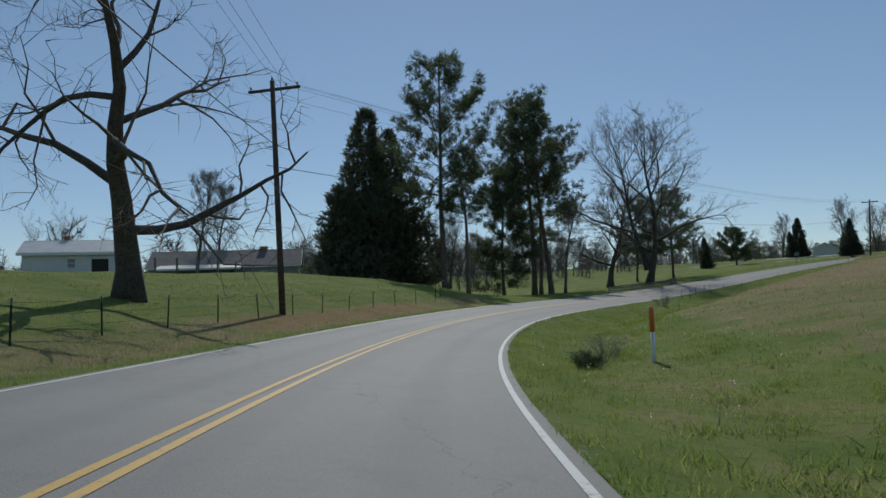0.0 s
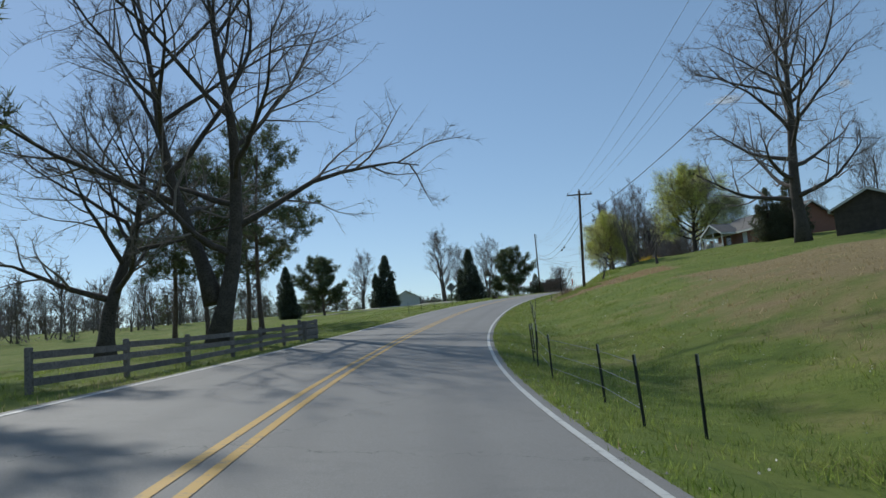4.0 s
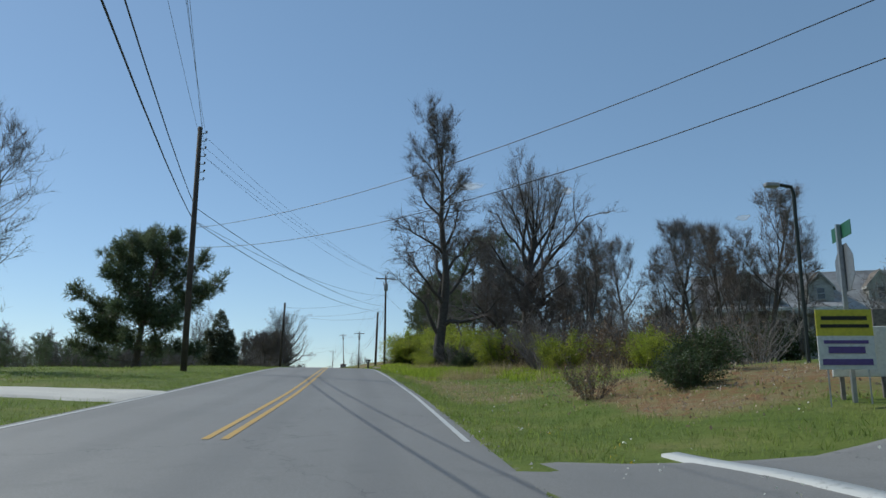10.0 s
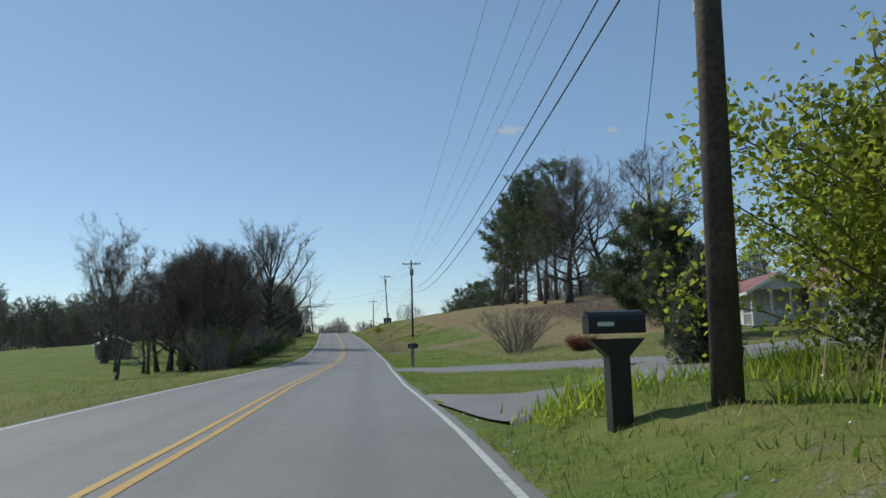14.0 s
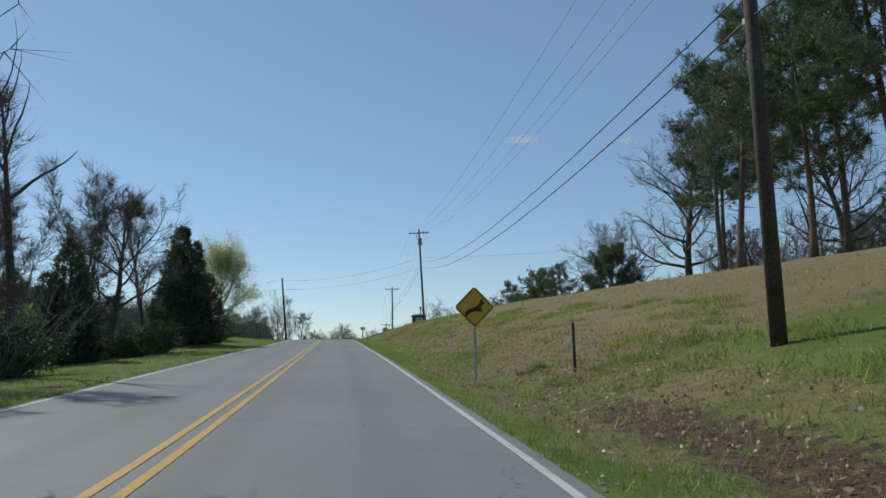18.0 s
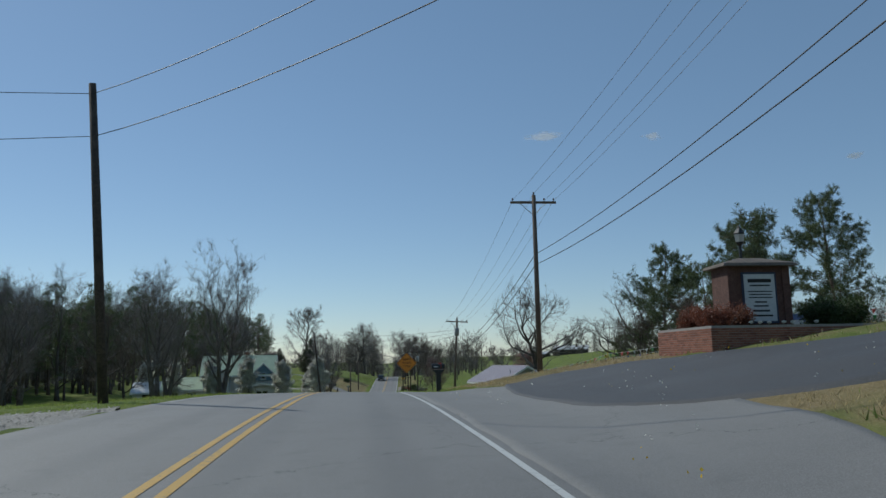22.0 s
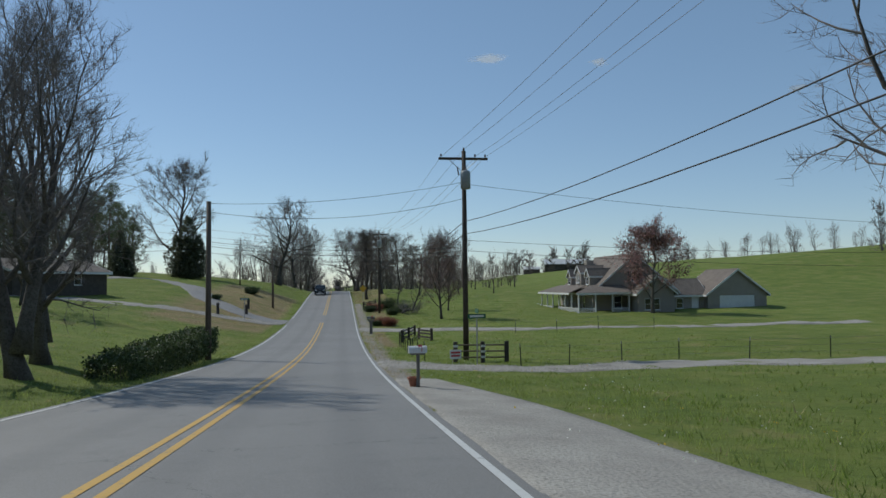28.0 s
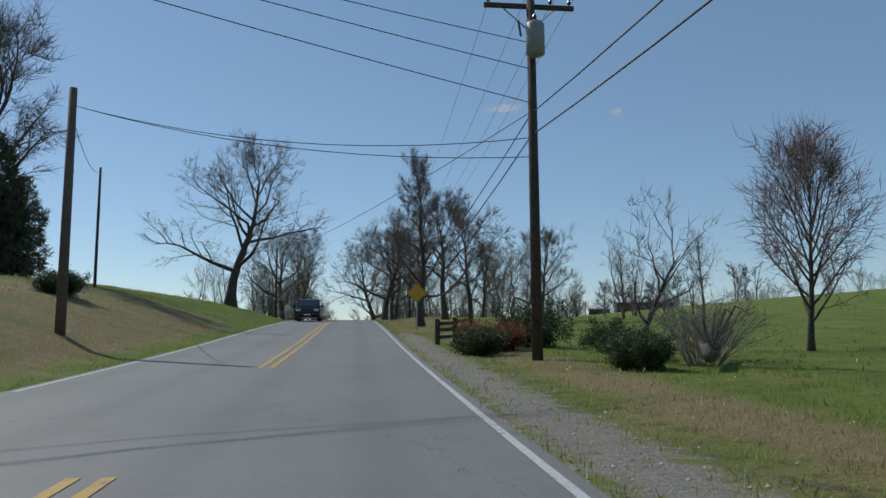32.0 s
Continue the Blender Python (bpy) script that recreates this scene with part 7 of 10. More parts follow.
# poles that stand apart, and the service lines to them
P_JUNC = utility_pole(10.5, 12.8, 11.2, "tarred pole with transformer by the side road", tank=True, arm=0)
P_SHORT = utility_pole(14.33, 4.8, 6.3, "short leaning cable pole by the shrubs", arm=0, lean=(0, 1.5))
P_L13 = utility_pole(14.3, -5.9, 7.7, "plain service pole beside the road", arm=0, lean=(0, 2.0))
P_L22 = utility_pole(23.3, -5.35, 9.3, "plain leaning service pole by the drive", arm=0, lean=(0, -4.5))
P_L26 = utility_pole(27.9, -5.3, 9.7, "plain leaning service pole on the front lawn", arm=0, lean=(0, -6.5))
P_L29 = utility_pole(30.1, -4.3, 7.4, "weathered service pole on the lawn", arm=0, mat=M_POLE_PALE)
P_L32 = utility_pole(33.25, -6.2, 6.9, "plain service pole with a pale sleeve at its foot", arm=0, mat=M_POLE_PALE)
P_LH = utility_pole(34.6, -13.0, 7.0, "slim service pole on the bank", arm=0, radius=0.09)
P_LH2 = utility_pole(36.2, -5.6, 6.5, "slim service pole by the crest", arm=0, radius=0.09)
P_D16 = utility_pole(16.76, 22.5, 7.0, "slim service pole on the slope", arm=0, radius=0.09)
P_W0 = utility_pole(1.9, -52.0, 7.0, "slim service pole by the pale house", arm=0, radius=0.09)
P_W1 = utility_pole(2.5, -50.0, 5.0, "slim service pole by the pale house", arm=0, radius=0.08)
_serv = "black service cable strung across the road"
for a, b, za, zb, sag in (
        (POLES[4], P_L13, 2.2, 0.5, 0.7), (POLES[4], P_L13, 3.8, 1.3, 0.6), (P_SHORT, P_L13, 0.6, 1.25, 0.5), (POLES[6], P_L22, 3.4, 0.3, 0.9), (POLES[6], P_L22, 4.6, 1.6, 0.8),
        (POLES[8], P_L26, 1.2, 0.2, 0.5), (POLES[8], P_L26, 1.5, 0.6, 0.8), (POLES[8], P_L26, 1.9, 1.2, 0.9), (POLES[9], P_L29, 1.5, 0.1, 0.35), (POLES[9], P_L29, 2.3, 0.5, 0.6),
        (POLES[9], P_L29, 4.6, 1.9, 0.3), (POLES[9], P_L29, 4.8, 2.1, 0.35), (POLES[9], P_L29, 5.0, 2.4, 0.4),
        (POLES[10], P_L32, 3.9, 0.5, 0.6), (POLES[10], P_L32, 4.4, 0.5, 0.5), (P_JUNC, POLES[3], 3.8, 5.4, 0.9), (P_JUNC, POLES[3], 5.0, 6.4, 1.1), (POLES[3], POLES[4], 5.0, 2.4, 1.0), (POLES[4], P_D16, 2.4, 0.3, 1.2), (P_LH, P_L32, 0.2, 0.8, 0.6), (P_LH2, POLES[10], 0.3, 3.2, 0.5), (POLES[2], P_JUNC, 3.2, 3.2, 0.9)):
    wire(hook(a, 0, za, 0), hook(b, 0, zb, 0), sag, 0.012, "service_line", _serv)
for pole, t, d, lift, za in ((POLES[9], 30.6, 60, 6.5, 1.6), (POLES[9], 30.3, 60, 5.5, 4.3), (POLES[9], 30.2, 58, 4.4, 4.8), (P_L26, 26.5, -40, 6.0, 0.3), (P_L26, 26.6, -40, 5.2, 0.9), (P_L22, 22.4, -40, 7.0, 0.3), (P_L22, 22.6, -42, 6.0, 1.6), (POLES[10], 32.2, -40, 9.0, 1.4), (POLES[10], 31.9, -40, 8.0, 2.1), (POLES[10], 31.7, -40, 7.5, 3.0), (P_L29, 29.8, -30, 4.0, 2.2), (POLES[6], 22.2, 60, 9, 3.4)):
    q = place(t, d, 0, lift)
    wire(hook(pole, 0, za, 0), q.translation.copy(), 0.8, 0.011, "service_line", "black service cable leading away to a house")
# cable closures hung on the thick cable
for u in (0.235, 0.276):
    a, b = hook(POLES[2], 0, POLES[2][1] * 0.31), hook(POLES[3], 0, POLES[3][1] * 0.40)
    p = a.lerp(b, u)
    p.z -= (a - b).length * 0.016 * 1.3 * 4 * u * (1 - u) + 0.16
    e = thing("cable_closure", "black splice closure slung under the thick cable", "cable closure", Matrix.Translation(p))
    dv = (b - a).normalized()
    part("closure_body", Shape().tube([-dv * 0.30, -dv * 0.24, dv * 0.24, dv * 0.30], [0.06, 0.115, 0.115, 0.06], 10), M_WIRE, e, smooth=True)
    for k in (-1, 1):
        part("hanger", Shape().tube([dv * 0.22 * k, dv * 0.34 * k + Vector((0, 0, 0.17))], 0.012, 4), M_WIRE, e)
# guy wire by the field pole
g0, g1 = hook(POLES[2], 0, 1.0, 0), place(7.72, 11.0).translation
wire(g0, g1, 0, 0.009, "guy_wire", "steel guy wire with a yellow guard", M_STEEL, 2)
tagged(part("guy_guard", Shape().tube([g1, g1.lerp(g0, 0.28)], 0.03, 6), plain("yellow_plastic", (0.62, 0.52, 0.25), 0.5)), "pale yellow guard sleeve on a guy wire", "guy guard")


# ---- houses ----
M_SHUTTER = plain("dark_green_shutter_paint", (0.025, 0.035, 0.034), 0.5)
M_TRIM = plain("white_trim_paint", (0.76, 0.76, 0.74), 0.5)
M_GABLE_GREY = rows_material("grey_vinyl_siding", (0.36, 0.37, 0.38), (0.32, 0.33, 0.34), 0.14, 2, 0.10, 0.55)
M_GABLE_BLUE = rows_material("blue_grey_siding", (0.14, 0.22, 0.27), (0.12, 0.19, 0.24), 0.14, 2, 0.10, 0.55)
M_WALL_OLD = rows_material("weathered_white_clapboard", (0.50, 0.49, 0.46), (0.36, 0.35, 0.33), 0.15, 2, 0.12, 0.8)
M_ROOF_OLD = rows_material("old_tin_roof", (0.42, 0.41, 0.39), (0.26, 0.24, 0.22), 0.6, 0, 0.06, 0.55, 0.4)
M_CURTAIN = plain("pale_curtain", (0.38, 0.44, 0.47), 0.9)
# white paint made greyer, the gables' shade put into the colour
M_GABLE_SHADED = plain("shaded_white_gable", (0.6, 0.6, 0.58), 0.7)
# brick colour darkened to put the kiosk's shade into it
M_BRICK_SHADED = surface("shade_toned_brickwork", (0.11, 0.055, 0.042), (0.15, 0.08, 0.06), 5.0, 16.0, 0.9, 0, 0.4, (0.07, 0.04, 0.032))
SIDES = {"front": (-1, -1, 0), "right": (1, -1, 90), "back": (1, 1, 180), "left": (-1, 1, 270)}


def T(x, y, z, rz=0.0):
    return pose(x, y, z, 0, 0, rz)


def pick_window(e, at, w, h, frame_mat=None, shutters=None, sill=True, bars=1, pane_mat=None):
    """A window in an opening: origin at its lower corner on the wall's outer face, outside towards -y."""
    f = frame_mat or M_TRIM
    win = part("window", Shape().box(0, 0.02, 0, 0.05, 0.10, h).box(w - .05, 0.02, 0, w, 0.10, h).box(.05, 0.02, 0, w - .05, 0.10, .05).box(.05, 0.02, h - .05, w - .05, 0.10, h), f, e, at=at)
    part("pane", Shape().box(0.05, 0.06, 0.05, w - 0.05, 0.075, h - 0.05), pane_mat or M_GLASS, win)
    for k in range(bars):
        z = h * (k + 1) / (bars + 1)
        part("glazing_bar", Shape().box(0.05, 0.045, z - 0.02, w - 0.05, 0.06, z + 0.02), f, win)
    if sill:
        part("sill", Shape().box(-0.06, -0.06, -0.07, w + 0.06, 0.02, -0.004, 0.01), f, win)
    if shutters:
        for x in (-0.38, w + 0.04):
            s = Shape().box(x, -0.035, 0, x + 0.34, -0.003, h)
            for k in range(int(h / 0.12)):
                s.box(x + 0.04, -0.045, 0.05 + k * 0.12, x + 0.30, -0.035, 0.12 + k * 0.12)
            part("shutter", s, shutters, win)
    return win


def wall_side(e, at, length, height, ops, mat, inset=0.0, thick=0.16, deep=0.8):
    """A wall with real openings: ops are (x, z, width, height, kind, ...)."""
    s = Shape()
    xs = sorted({inset, length - inset} | {v for o in ops for v in (o[0], o[0] + o[2])})
    for a, b in zip(xs[:-1], xs[1:]):
        holes = sorted((o[1], o[1] + o[3]) for o in ops if o[0] <= a + 1e-6 and o[0] + o[2] >= b - 1e-6)
        z = -deep
        for z0, z1 in holes:
            if z0 > z:
                s.box(a, 0, z, b, thick, z0)
            z = z1
        s.box(a, 0, z, b, thick, height)
    w = part("wall", s, mat, e, at=at)
    for x, z, wd, h, kind, *opt in ops:
        m = at @ T(x, 0, z)
        if kind == "window":
            pick_window(e, m, wd, h, shutters=opt[0] if opt else None, pane_mat=opt[1] if len(opt) > 1 else None, frame_mat=opt[2] if len(opt) > 2 else None)
        elif kind == "door":
            d = part("door", Shape().box(0.03, 0.05, 0, wd - 0.03, 0.10, h - 0.03, 0.01), opt[0] if opt else M_TRIM, e, at=m)
            u = (wd - 0.2) / max(1, int(wd / 0.9))
            for kx in range(max(1, int(wd / 0.9))):
                for kz in range(3):
                    part("door_panel", Shape().box(0.13 + kx * u, 0.035, 0.12 + kz * h * 0.31, 0.07 + (kx + 1) * u, 0.05, 0.12 + (kz + 0.86) * h * 0.31), opt[0] if opt else M_TRIM, d)
            part("knob", Shape().lathe([(0.02, 0), (0.035, 0.03), (0.02, 0.06)], 8, wd * 0.88, 0.0, h * 0.46), M_STEEL, d)
        else:
            # a flat dark sheet closes the hole, the indoor shade painted on
            part("opening", Shape().box(0, thick * 0.9, 0, wd, thick, h), M_DARK_OPEN, e, at=m)
    return w


def gable_roof(e, at, L, W, rise, over, mat, thick=0.09, fascia=None, ridge_cap=True, soffit=True):
    """Two slopes over a rectangle, ridge along x; z = 0 is the top of the walls."""
    k = rise / (W / 2)
    x, y = L / 2 + over, W / 2 + over
    for sy in (-1, 1):
        v = [(-x, sy * y, -k * over), (x, sy * y, -k * over), (x, 0, rise), (-x, 0, rise)]
        part("roof_slope", Shape().add(v + [(a, b, c + thick) for a, b, c in v], [(0, 1, 2, 3), (7, 6, 5, 4), (0, 4, 5, 1), (1, 5, 6, 2), (2, 6, 7, 3), (3, 7, 4, 0)]), mat, e, at=at)
        part("fascia", Shape().box(-x, sy * y - 0.02, -k * over - 0.16, x, sy * y + 0.02, -k * over + thick * 0.6), fascia or M_TRIM, e, at=at)
        for sx in (-1, 1):
            n = [(sx * (x + 0.004), sy * y, -k * over - 0.13), (sx * (x + 0.004), 0, rise - 0.13), (sx * (x + 0.004), 0, rise + thick), (sx * (x + 0.004), sy * y, -k * over + thick)]
            part("rake_board", Shape().add(n + [(a + sx * 0.03, b, c) for a, b, c in n], [(0, 1, 2, 3), (7, 6, 5, 4), (0, 4, 5, 1), (1, 5, 6, 2), (2, 6, 7, 3), (3, 7, 4, 0)]), fascia or M_TRIM, e, at=at)
    if ridge_cap:
        part("ridge_cap", Shape().add([(-x, -.12, rise + thick - .1 * k), (x, -.12, rise + thick - .1 * k), (x, 0, rise + thick + .03), (-x, 0, rise + thick + .03), (x, .12, rise + thick - .1 * k), (-x, .12, rise + thick - .1 * k)], [(0, 1, 2, 3), (3, 2, 4, 5)]), mat, e, at=at)


def gable_wall(e, at, W, rise, mat, thick=0.14, vent=False, dx=0.0):
    """The triangle over an end wall, facing -y; x from 0 to W."""
    part("gable", Shape().slab([(0.02, 0.003), (W - 0.02, 0.003), (W / 2, rise - 0.02)], 0.0, thick), mat, e, at=at)
    if vent:
        part("gable_vent", Shape().box(W / 2 - .22, -.03, rise * .45, W / 2 + .22, -.003, rise * .45 + .5), M_TRIM, e, at=at)


def block(e, at, L, W, eave, rise, wall, roof, ops=None, over=0.4, gable=None, fascia=None, deep=0.8, vent=False, ends=("left", "right")):
    """One gabled volume, ridge along x, its front towards -y."""
    ops = ops or {}
    for side, (sx, sy, rz) in SIDES.items():
        ln = L if side in ("front", "back") else W
        m = at @ T(sx * L / 2, sy * W / 2, 0, rz)
        wall_side(e, m, ln, eave, ops.get(side, []), wall, 0.0 if side in ("front", "back") else 0.16, deep=deep)
        if side in ends:
            gable_wall(e, m @ T(0, 0, eave), W, rise, gable or wall, vent=vent)
    gable_roof(e, at @ T(0, 0, eave), L, W, rise, over, roof, fascia=fascia)


def chimney(e, at, w, h, mat):
    c = part("chimney", Shape().box(-w / 2, -w / 2, 0, w / 2, w / 2, h, 0.01), mat, e, at=at)
    part("chimney_cap", Shape().box(-w / 2 - .06, -w / 2 - .06, h - 0.003, w / 2 + .06, w / 2 + .06, h + 0.12, 0.02), M_CONCRETE, c)


def porch_run(e, at, length, posts, height, post_mat, rail=True, slats=0.12, gap=None):
    """Posts with a slatted railing between them, along x."""
    slat = Shape().box(-.018, -.018, 0.13, .018, .018, 0.78).mesh("baluster", post_mat)
    for i in range(posts):
        x = length * i / (posts - 1)
        part("porch_post", Shape().box(x - .06, -.06, -0.3, x + .06, .06, height, 0.01).box(x - .085, -.085, height - .12, x + .085, .085, height - 0.02, 0.01), post_mat, e, at=at)
        if rail and i < posts - 1 and i != gap:
            x1 = length * (i + 1) / (posts - 1)
            run = part("railing", Shape().box(x + .07, -.03, 0.78, x1 - .07, .03, 0.85), post_mat, e, at=at)
            part("bottom_rail", Shape().box(x + .07, -.025, 0.08, x1 - .07, .025, 0.13), post_mat, run)
            n = int((x1 - x - .14) / slats)
            for k in range(n):
                u = x + .07 + (k + .5) * (x1 - x - .14) / n
                part("baluster", slat, post_mat, run, at=Matrix.Translation((u, 0, 0)))


def shed_roof(e, at, L, depth, z0, z1, mat, over=0.3, name="porch_roof", hip=(0, 0)):
    """A lean-to roof: from z1 at y = 0 down to z0 at y = -depth; hip draws in the upper corners."""
    v = [(-over, -depth - over, z0), (L + over, -depth - over, z0), (L + over - hip[1], 0, z1), (-over + hip[0], 0, z1)]
    r = part(name, Shape().add(v + [(a, b, c + .08) for a, b, c in v], [(0, 1, 2, 3), (7, 6, 5, 4), (0, 4, 5, 1), (1, 5, 6, 2), (2, 6, 7, 3), (3, 7, 4, 0)]), mat, e, at=at)
    part("fascia", Shape().box(-over, -depth - over - .03, z0 - .14, L + over, -depth - over - .004, z0 + .06), M_TRIM, r)
    return r


def dormer(e, at, w, h, depth, rise, wall, roof, win=(0.6, 0.8), arched=False, frame_mat=None):
    """A dormer facing -y, its front on y = 0, running back by depth."""
    a = (w - win[0]) / 2
    wall_side(e, at @ T(-w / 2, 0, 0), w, h, [], wall, deep=0.0, thick=0.1)
    for sx in (-1, 1):
        part("dormer_cheek", Shape().box(sx * (w / 2 - .05) - .05, 0.10, 0, sx * (w / 2 - .05) + .05, depth, h), wall, e, at=at)
    gable_wall(e, at @ T(-w / 2, 0, h), w, rise, wall, 0.1)
    m = at @ pose(0, depth / 2, h, 0, 0, 90)
    gable_roof(e, m, depth, w, rise, 0.14, roof, 0.06, frame_mat)
    if arched:
        for k, (dx, ww, hh) in enumerate(((-win[0] / 2, win[0] * .28, win[1] * .8), (-win[0] * .19, win[0] * .38, win[1]), (win[0] * .22, win[0] * .28, win[1] * .8))):
            pick_window(e, at @ T(dx, -0.10, (h - win[1]) / 2 + 0.1), ww, hh, frame_mat, None, True, 0)
    else:
        pick_window(e, at @ T(-win[0] / 2, -0.10, (h - win[1]) / 2), win[0], win[1], frame_mat, None, True, 1)


# long brick house with a metal roof
BW, BL, BE = 6.07, 10.31, 1.95
_yaw = math.degrees(0.21)
_bc = T(11.35, 200.69, -1.05, _yaw)                       # near corner; x across the end wall, y along the front
brick_house = thing("brick_house", "low brick ranch house with purple-grey metal roof and white trim", "house", _bc)
_main = T(BW / 2, BL / 2, 0, -90)
_wf = ("window", None, None, M_BOARD_DARK)
_front = [(1.0, .72, .66, 1.12) + _wf, (1.78, .72, .66, 1.12) + _wf, (3.9, .62, .66, 1.2) + _wf, (4.75, .62, .66, 1.2) + _wf, (7.4, .62, .95, 1.22, "window", None, M_CURTAIN, M_BOARD_DARK)]
_end = [(3.2, .95, .75, .7, "window", None, M_CURTAIN)]
block(brick_house, _main, BL, BW, BE, 1.66, M_MORTAR, M_ROOF_METAL, {"front": _front, "right": _end}, 0.42, M_GABLE_GREY, M_TRIM)
part("notice_box", Shape().box(0.35, -0.09, 1.05, 0.72, -0.005, 1.55, 0.02), M_TRIM, brick_house, at=_main @ T(-BL / 2, -BW / 2, 0))
part("roof_vent", Shape().lathe([(.05, 0), (.05, .3), (.09, .31), (.07, .38)], 8), M_STEEL, brick_house, at=_main @ T(BL / 2 - 1.2, -BW / 4, BE + 1.75 * .5))
part("downpipe", Shape().tube([(0, 0, 0), (0, 0, BE - .1), (0.0, -.35, BE + .02)], .035, 6), M_TRIM, brick_house, at=_main @ T(-BL / 2 + .05, -BW / 2 - .04, 0))

# white farmhouse with green roofs
white_farmhouse = thing("farmhouse", "white two-storey farmhouse with pale green metal roof and dark shutters", "house", T(-23.4, 232.4, -2.50, 6))
_w2 = [(1.0, .8, .6, 1.25, "window", M_SHUTTER), (1.68, .8, .6, 1.25, "window"), (1.0, 3.0, .6, 1.15, "window", M_SHUTTER), (1.68, 3.0, .6, 1.15, "window")]
block(white_farmhouse, T(0.5, 0, 0), 10.0, 6.2, 4.5, 2.5, M_SIDING, M_ROOF_GREEN, {"front": [(6.2, 3.1, .7, 1.1, "window", M_SHUTTER)]}, 0.4)
block(white_farmhouse, T(-2.4, -4.2, 0, -90), 2.6, 3.4, 4.4, 1.25, M_SIDING, M_ROOF_GREEN, {"right": _w2}, 0.35, M_SIDING, ends=("right",))
block(white_farmhouse, T(4.0, -4.0, 0, -90), 2.2, 3.6, 2.6, 0.4, M_SIDING, M_ROOF_GREEN, {"right": [(.9, .9, .8, 1.1, "window"), (1.75, .9, .8, 1.1, "window")]}, 0.35, ends=("right",))
dormer(white_farmhouse, T(4.0, -3.4, 3.4), 2.6, 1.3, 2.2, 1.2, M_GABLE_BLUE, M_ROOF_GREEN, (.7, .9))
block(white_farmhouse, T(-7.2, -0.6, 0), 5.6, 4.6, 2.5, 1.5, M_SIDING, M_ROOF_GREEN, {"front": [(.8, .8, .9, 1.1, "window", M_SHUTTER), (3.3, .8, .9, 1.1, "window", M_SHUTTER)]}, 0.35, ends=("left",))
block(white_farmhouse, T(-12.0, -0.2, 0), 4.2, 4.0, 2.2, 1.2, M_SIDING, M_ROOF_WHITE, {"front": [(1.2, .5, 1.6, 1.6, "open")]}, 0.35, ends=("left",))
chimney(white_farmhouse, T(1.5, 0.6, 6.2), .6, 1.4, M_BRICK_FAR)
part("front_step", Shape().box(1.4, -5.7, -.5, 2.8, -4.3, .32, .02).box(1.2, -6.1, -.5, 3.0, -5.7, .16, .02), M_CONCRETE, white_farmhouse)

# taupe farmhouse with a wrap-around porch, link and garage
porch_house = thing("farmhouse", "taupe farmhouse with brown shingle roof, dormers and white wrap-around porch", "house", T(25.3, 291.3, -4.85, -2))
_g = T(7.3, 8.4, 0, -90)
block(porch_house, _g, 12.0, 9.6, 2.75, 4.0, M_SIDING_TAN, M_SHINGLE, {"right": [(2.4, .75, .9, 1.4, "window"), (5.0, 0.1, .95, 2.05, "door", M_TRIM), (6.8, .75, .9, 1.4, "window")], "front": [(1.2, .75, 1.0, 1.4, "window"), (3.8, .75, 1.0, 1.4, "window"), (6.2, .1, .95, 2.0, "door", M_BLACK), (8.4, .75, 1.0, 1.4, "window")]}, 0.35, vent=True)
pick_window(porch_house, T(6.9, 2.29, 3.75), .85, 1.15, M_TRIM, M_SHUTTER)
shed_roof(porch_house, T(2.5, 14.4, 0, -90), 12.0, 2.5, 2.5, 3.3, M_SHINGLE, .3, hip=(0, 2.6))
shed_roof(porch_house, T(0.0, 2.4, 0), 5.6, 2.4, 2.5, 3.3, M_SHINGLE, .3, hip=(2.6, 0))
part("porch_floor", Shape().box(0, 0, -.5, 6.2, 2.4, .10).box(0, 2.4, -.5, 2.5, 17.5, .10), M_CONCRETE, porch_house)
porch_run(porch_house, T(0.12, 14.4, .1, -90), 14.2, 7, 2.4, M_TRIM, gap=2)
porch_run(porch_house, T(0.12, 0.12, .1), 5.6, 4, 2.4, M_TRIM, gap=1)
porch_run(porch_house, T(-0.0, 17.4, .1, -90), 3.0, 3, 1.0, M_TRIM)
for _y, _w, _h, _arch in ((4.6, 1.4, 1.25, False), (7.9, 1.9, 1.65, True), (11.2, 1.4, 1.25, False)):
    dormer(porch_house, T(2.7, _y, 3.25, -90), _w, _h, 3.0, .75, M_SIDING_TAN, M_SHINGLE, (_w * .55, _h * .66), _arch, M_TRIM)
chimney(porch_house, T(5.6, 12.4, 2.4), 0.9, 3.9, M_SIDING_TAN)
block(porch_house, T(8.2, 0.4, 0, -90), 3.2, 4.0, 2.6, 1.7, M_SIDING_TAN, M_SHINGLE, {"right": [(.7, .7, .7, 1.2, "window"), (1.6, .7, .8, 1.2, "window")]}, 0.3, ends=("right",))
block(porch_house, T(13.2, 4.4, 0), 4.4, 4.6, 2.3, 1.6, M_SIDING_TAN, M_SHINGLE, {"front": [(1.0, .7, .8, 1.1, "window"), (2.8, .05, .9, 2.0, "door", M_TRIM)]}, 0.3, ends=())
block(porch_house, T(18.8, 4.6, 0, -90), 6.6, 7.0, 2.35, 2.6, M_SIDING_TAN, M_SHINGLE, {"right": [(1.4, .05, 4.2, 2.05, "door", M_TRIM)]}, 0.3, ends=("right",), vent=False)

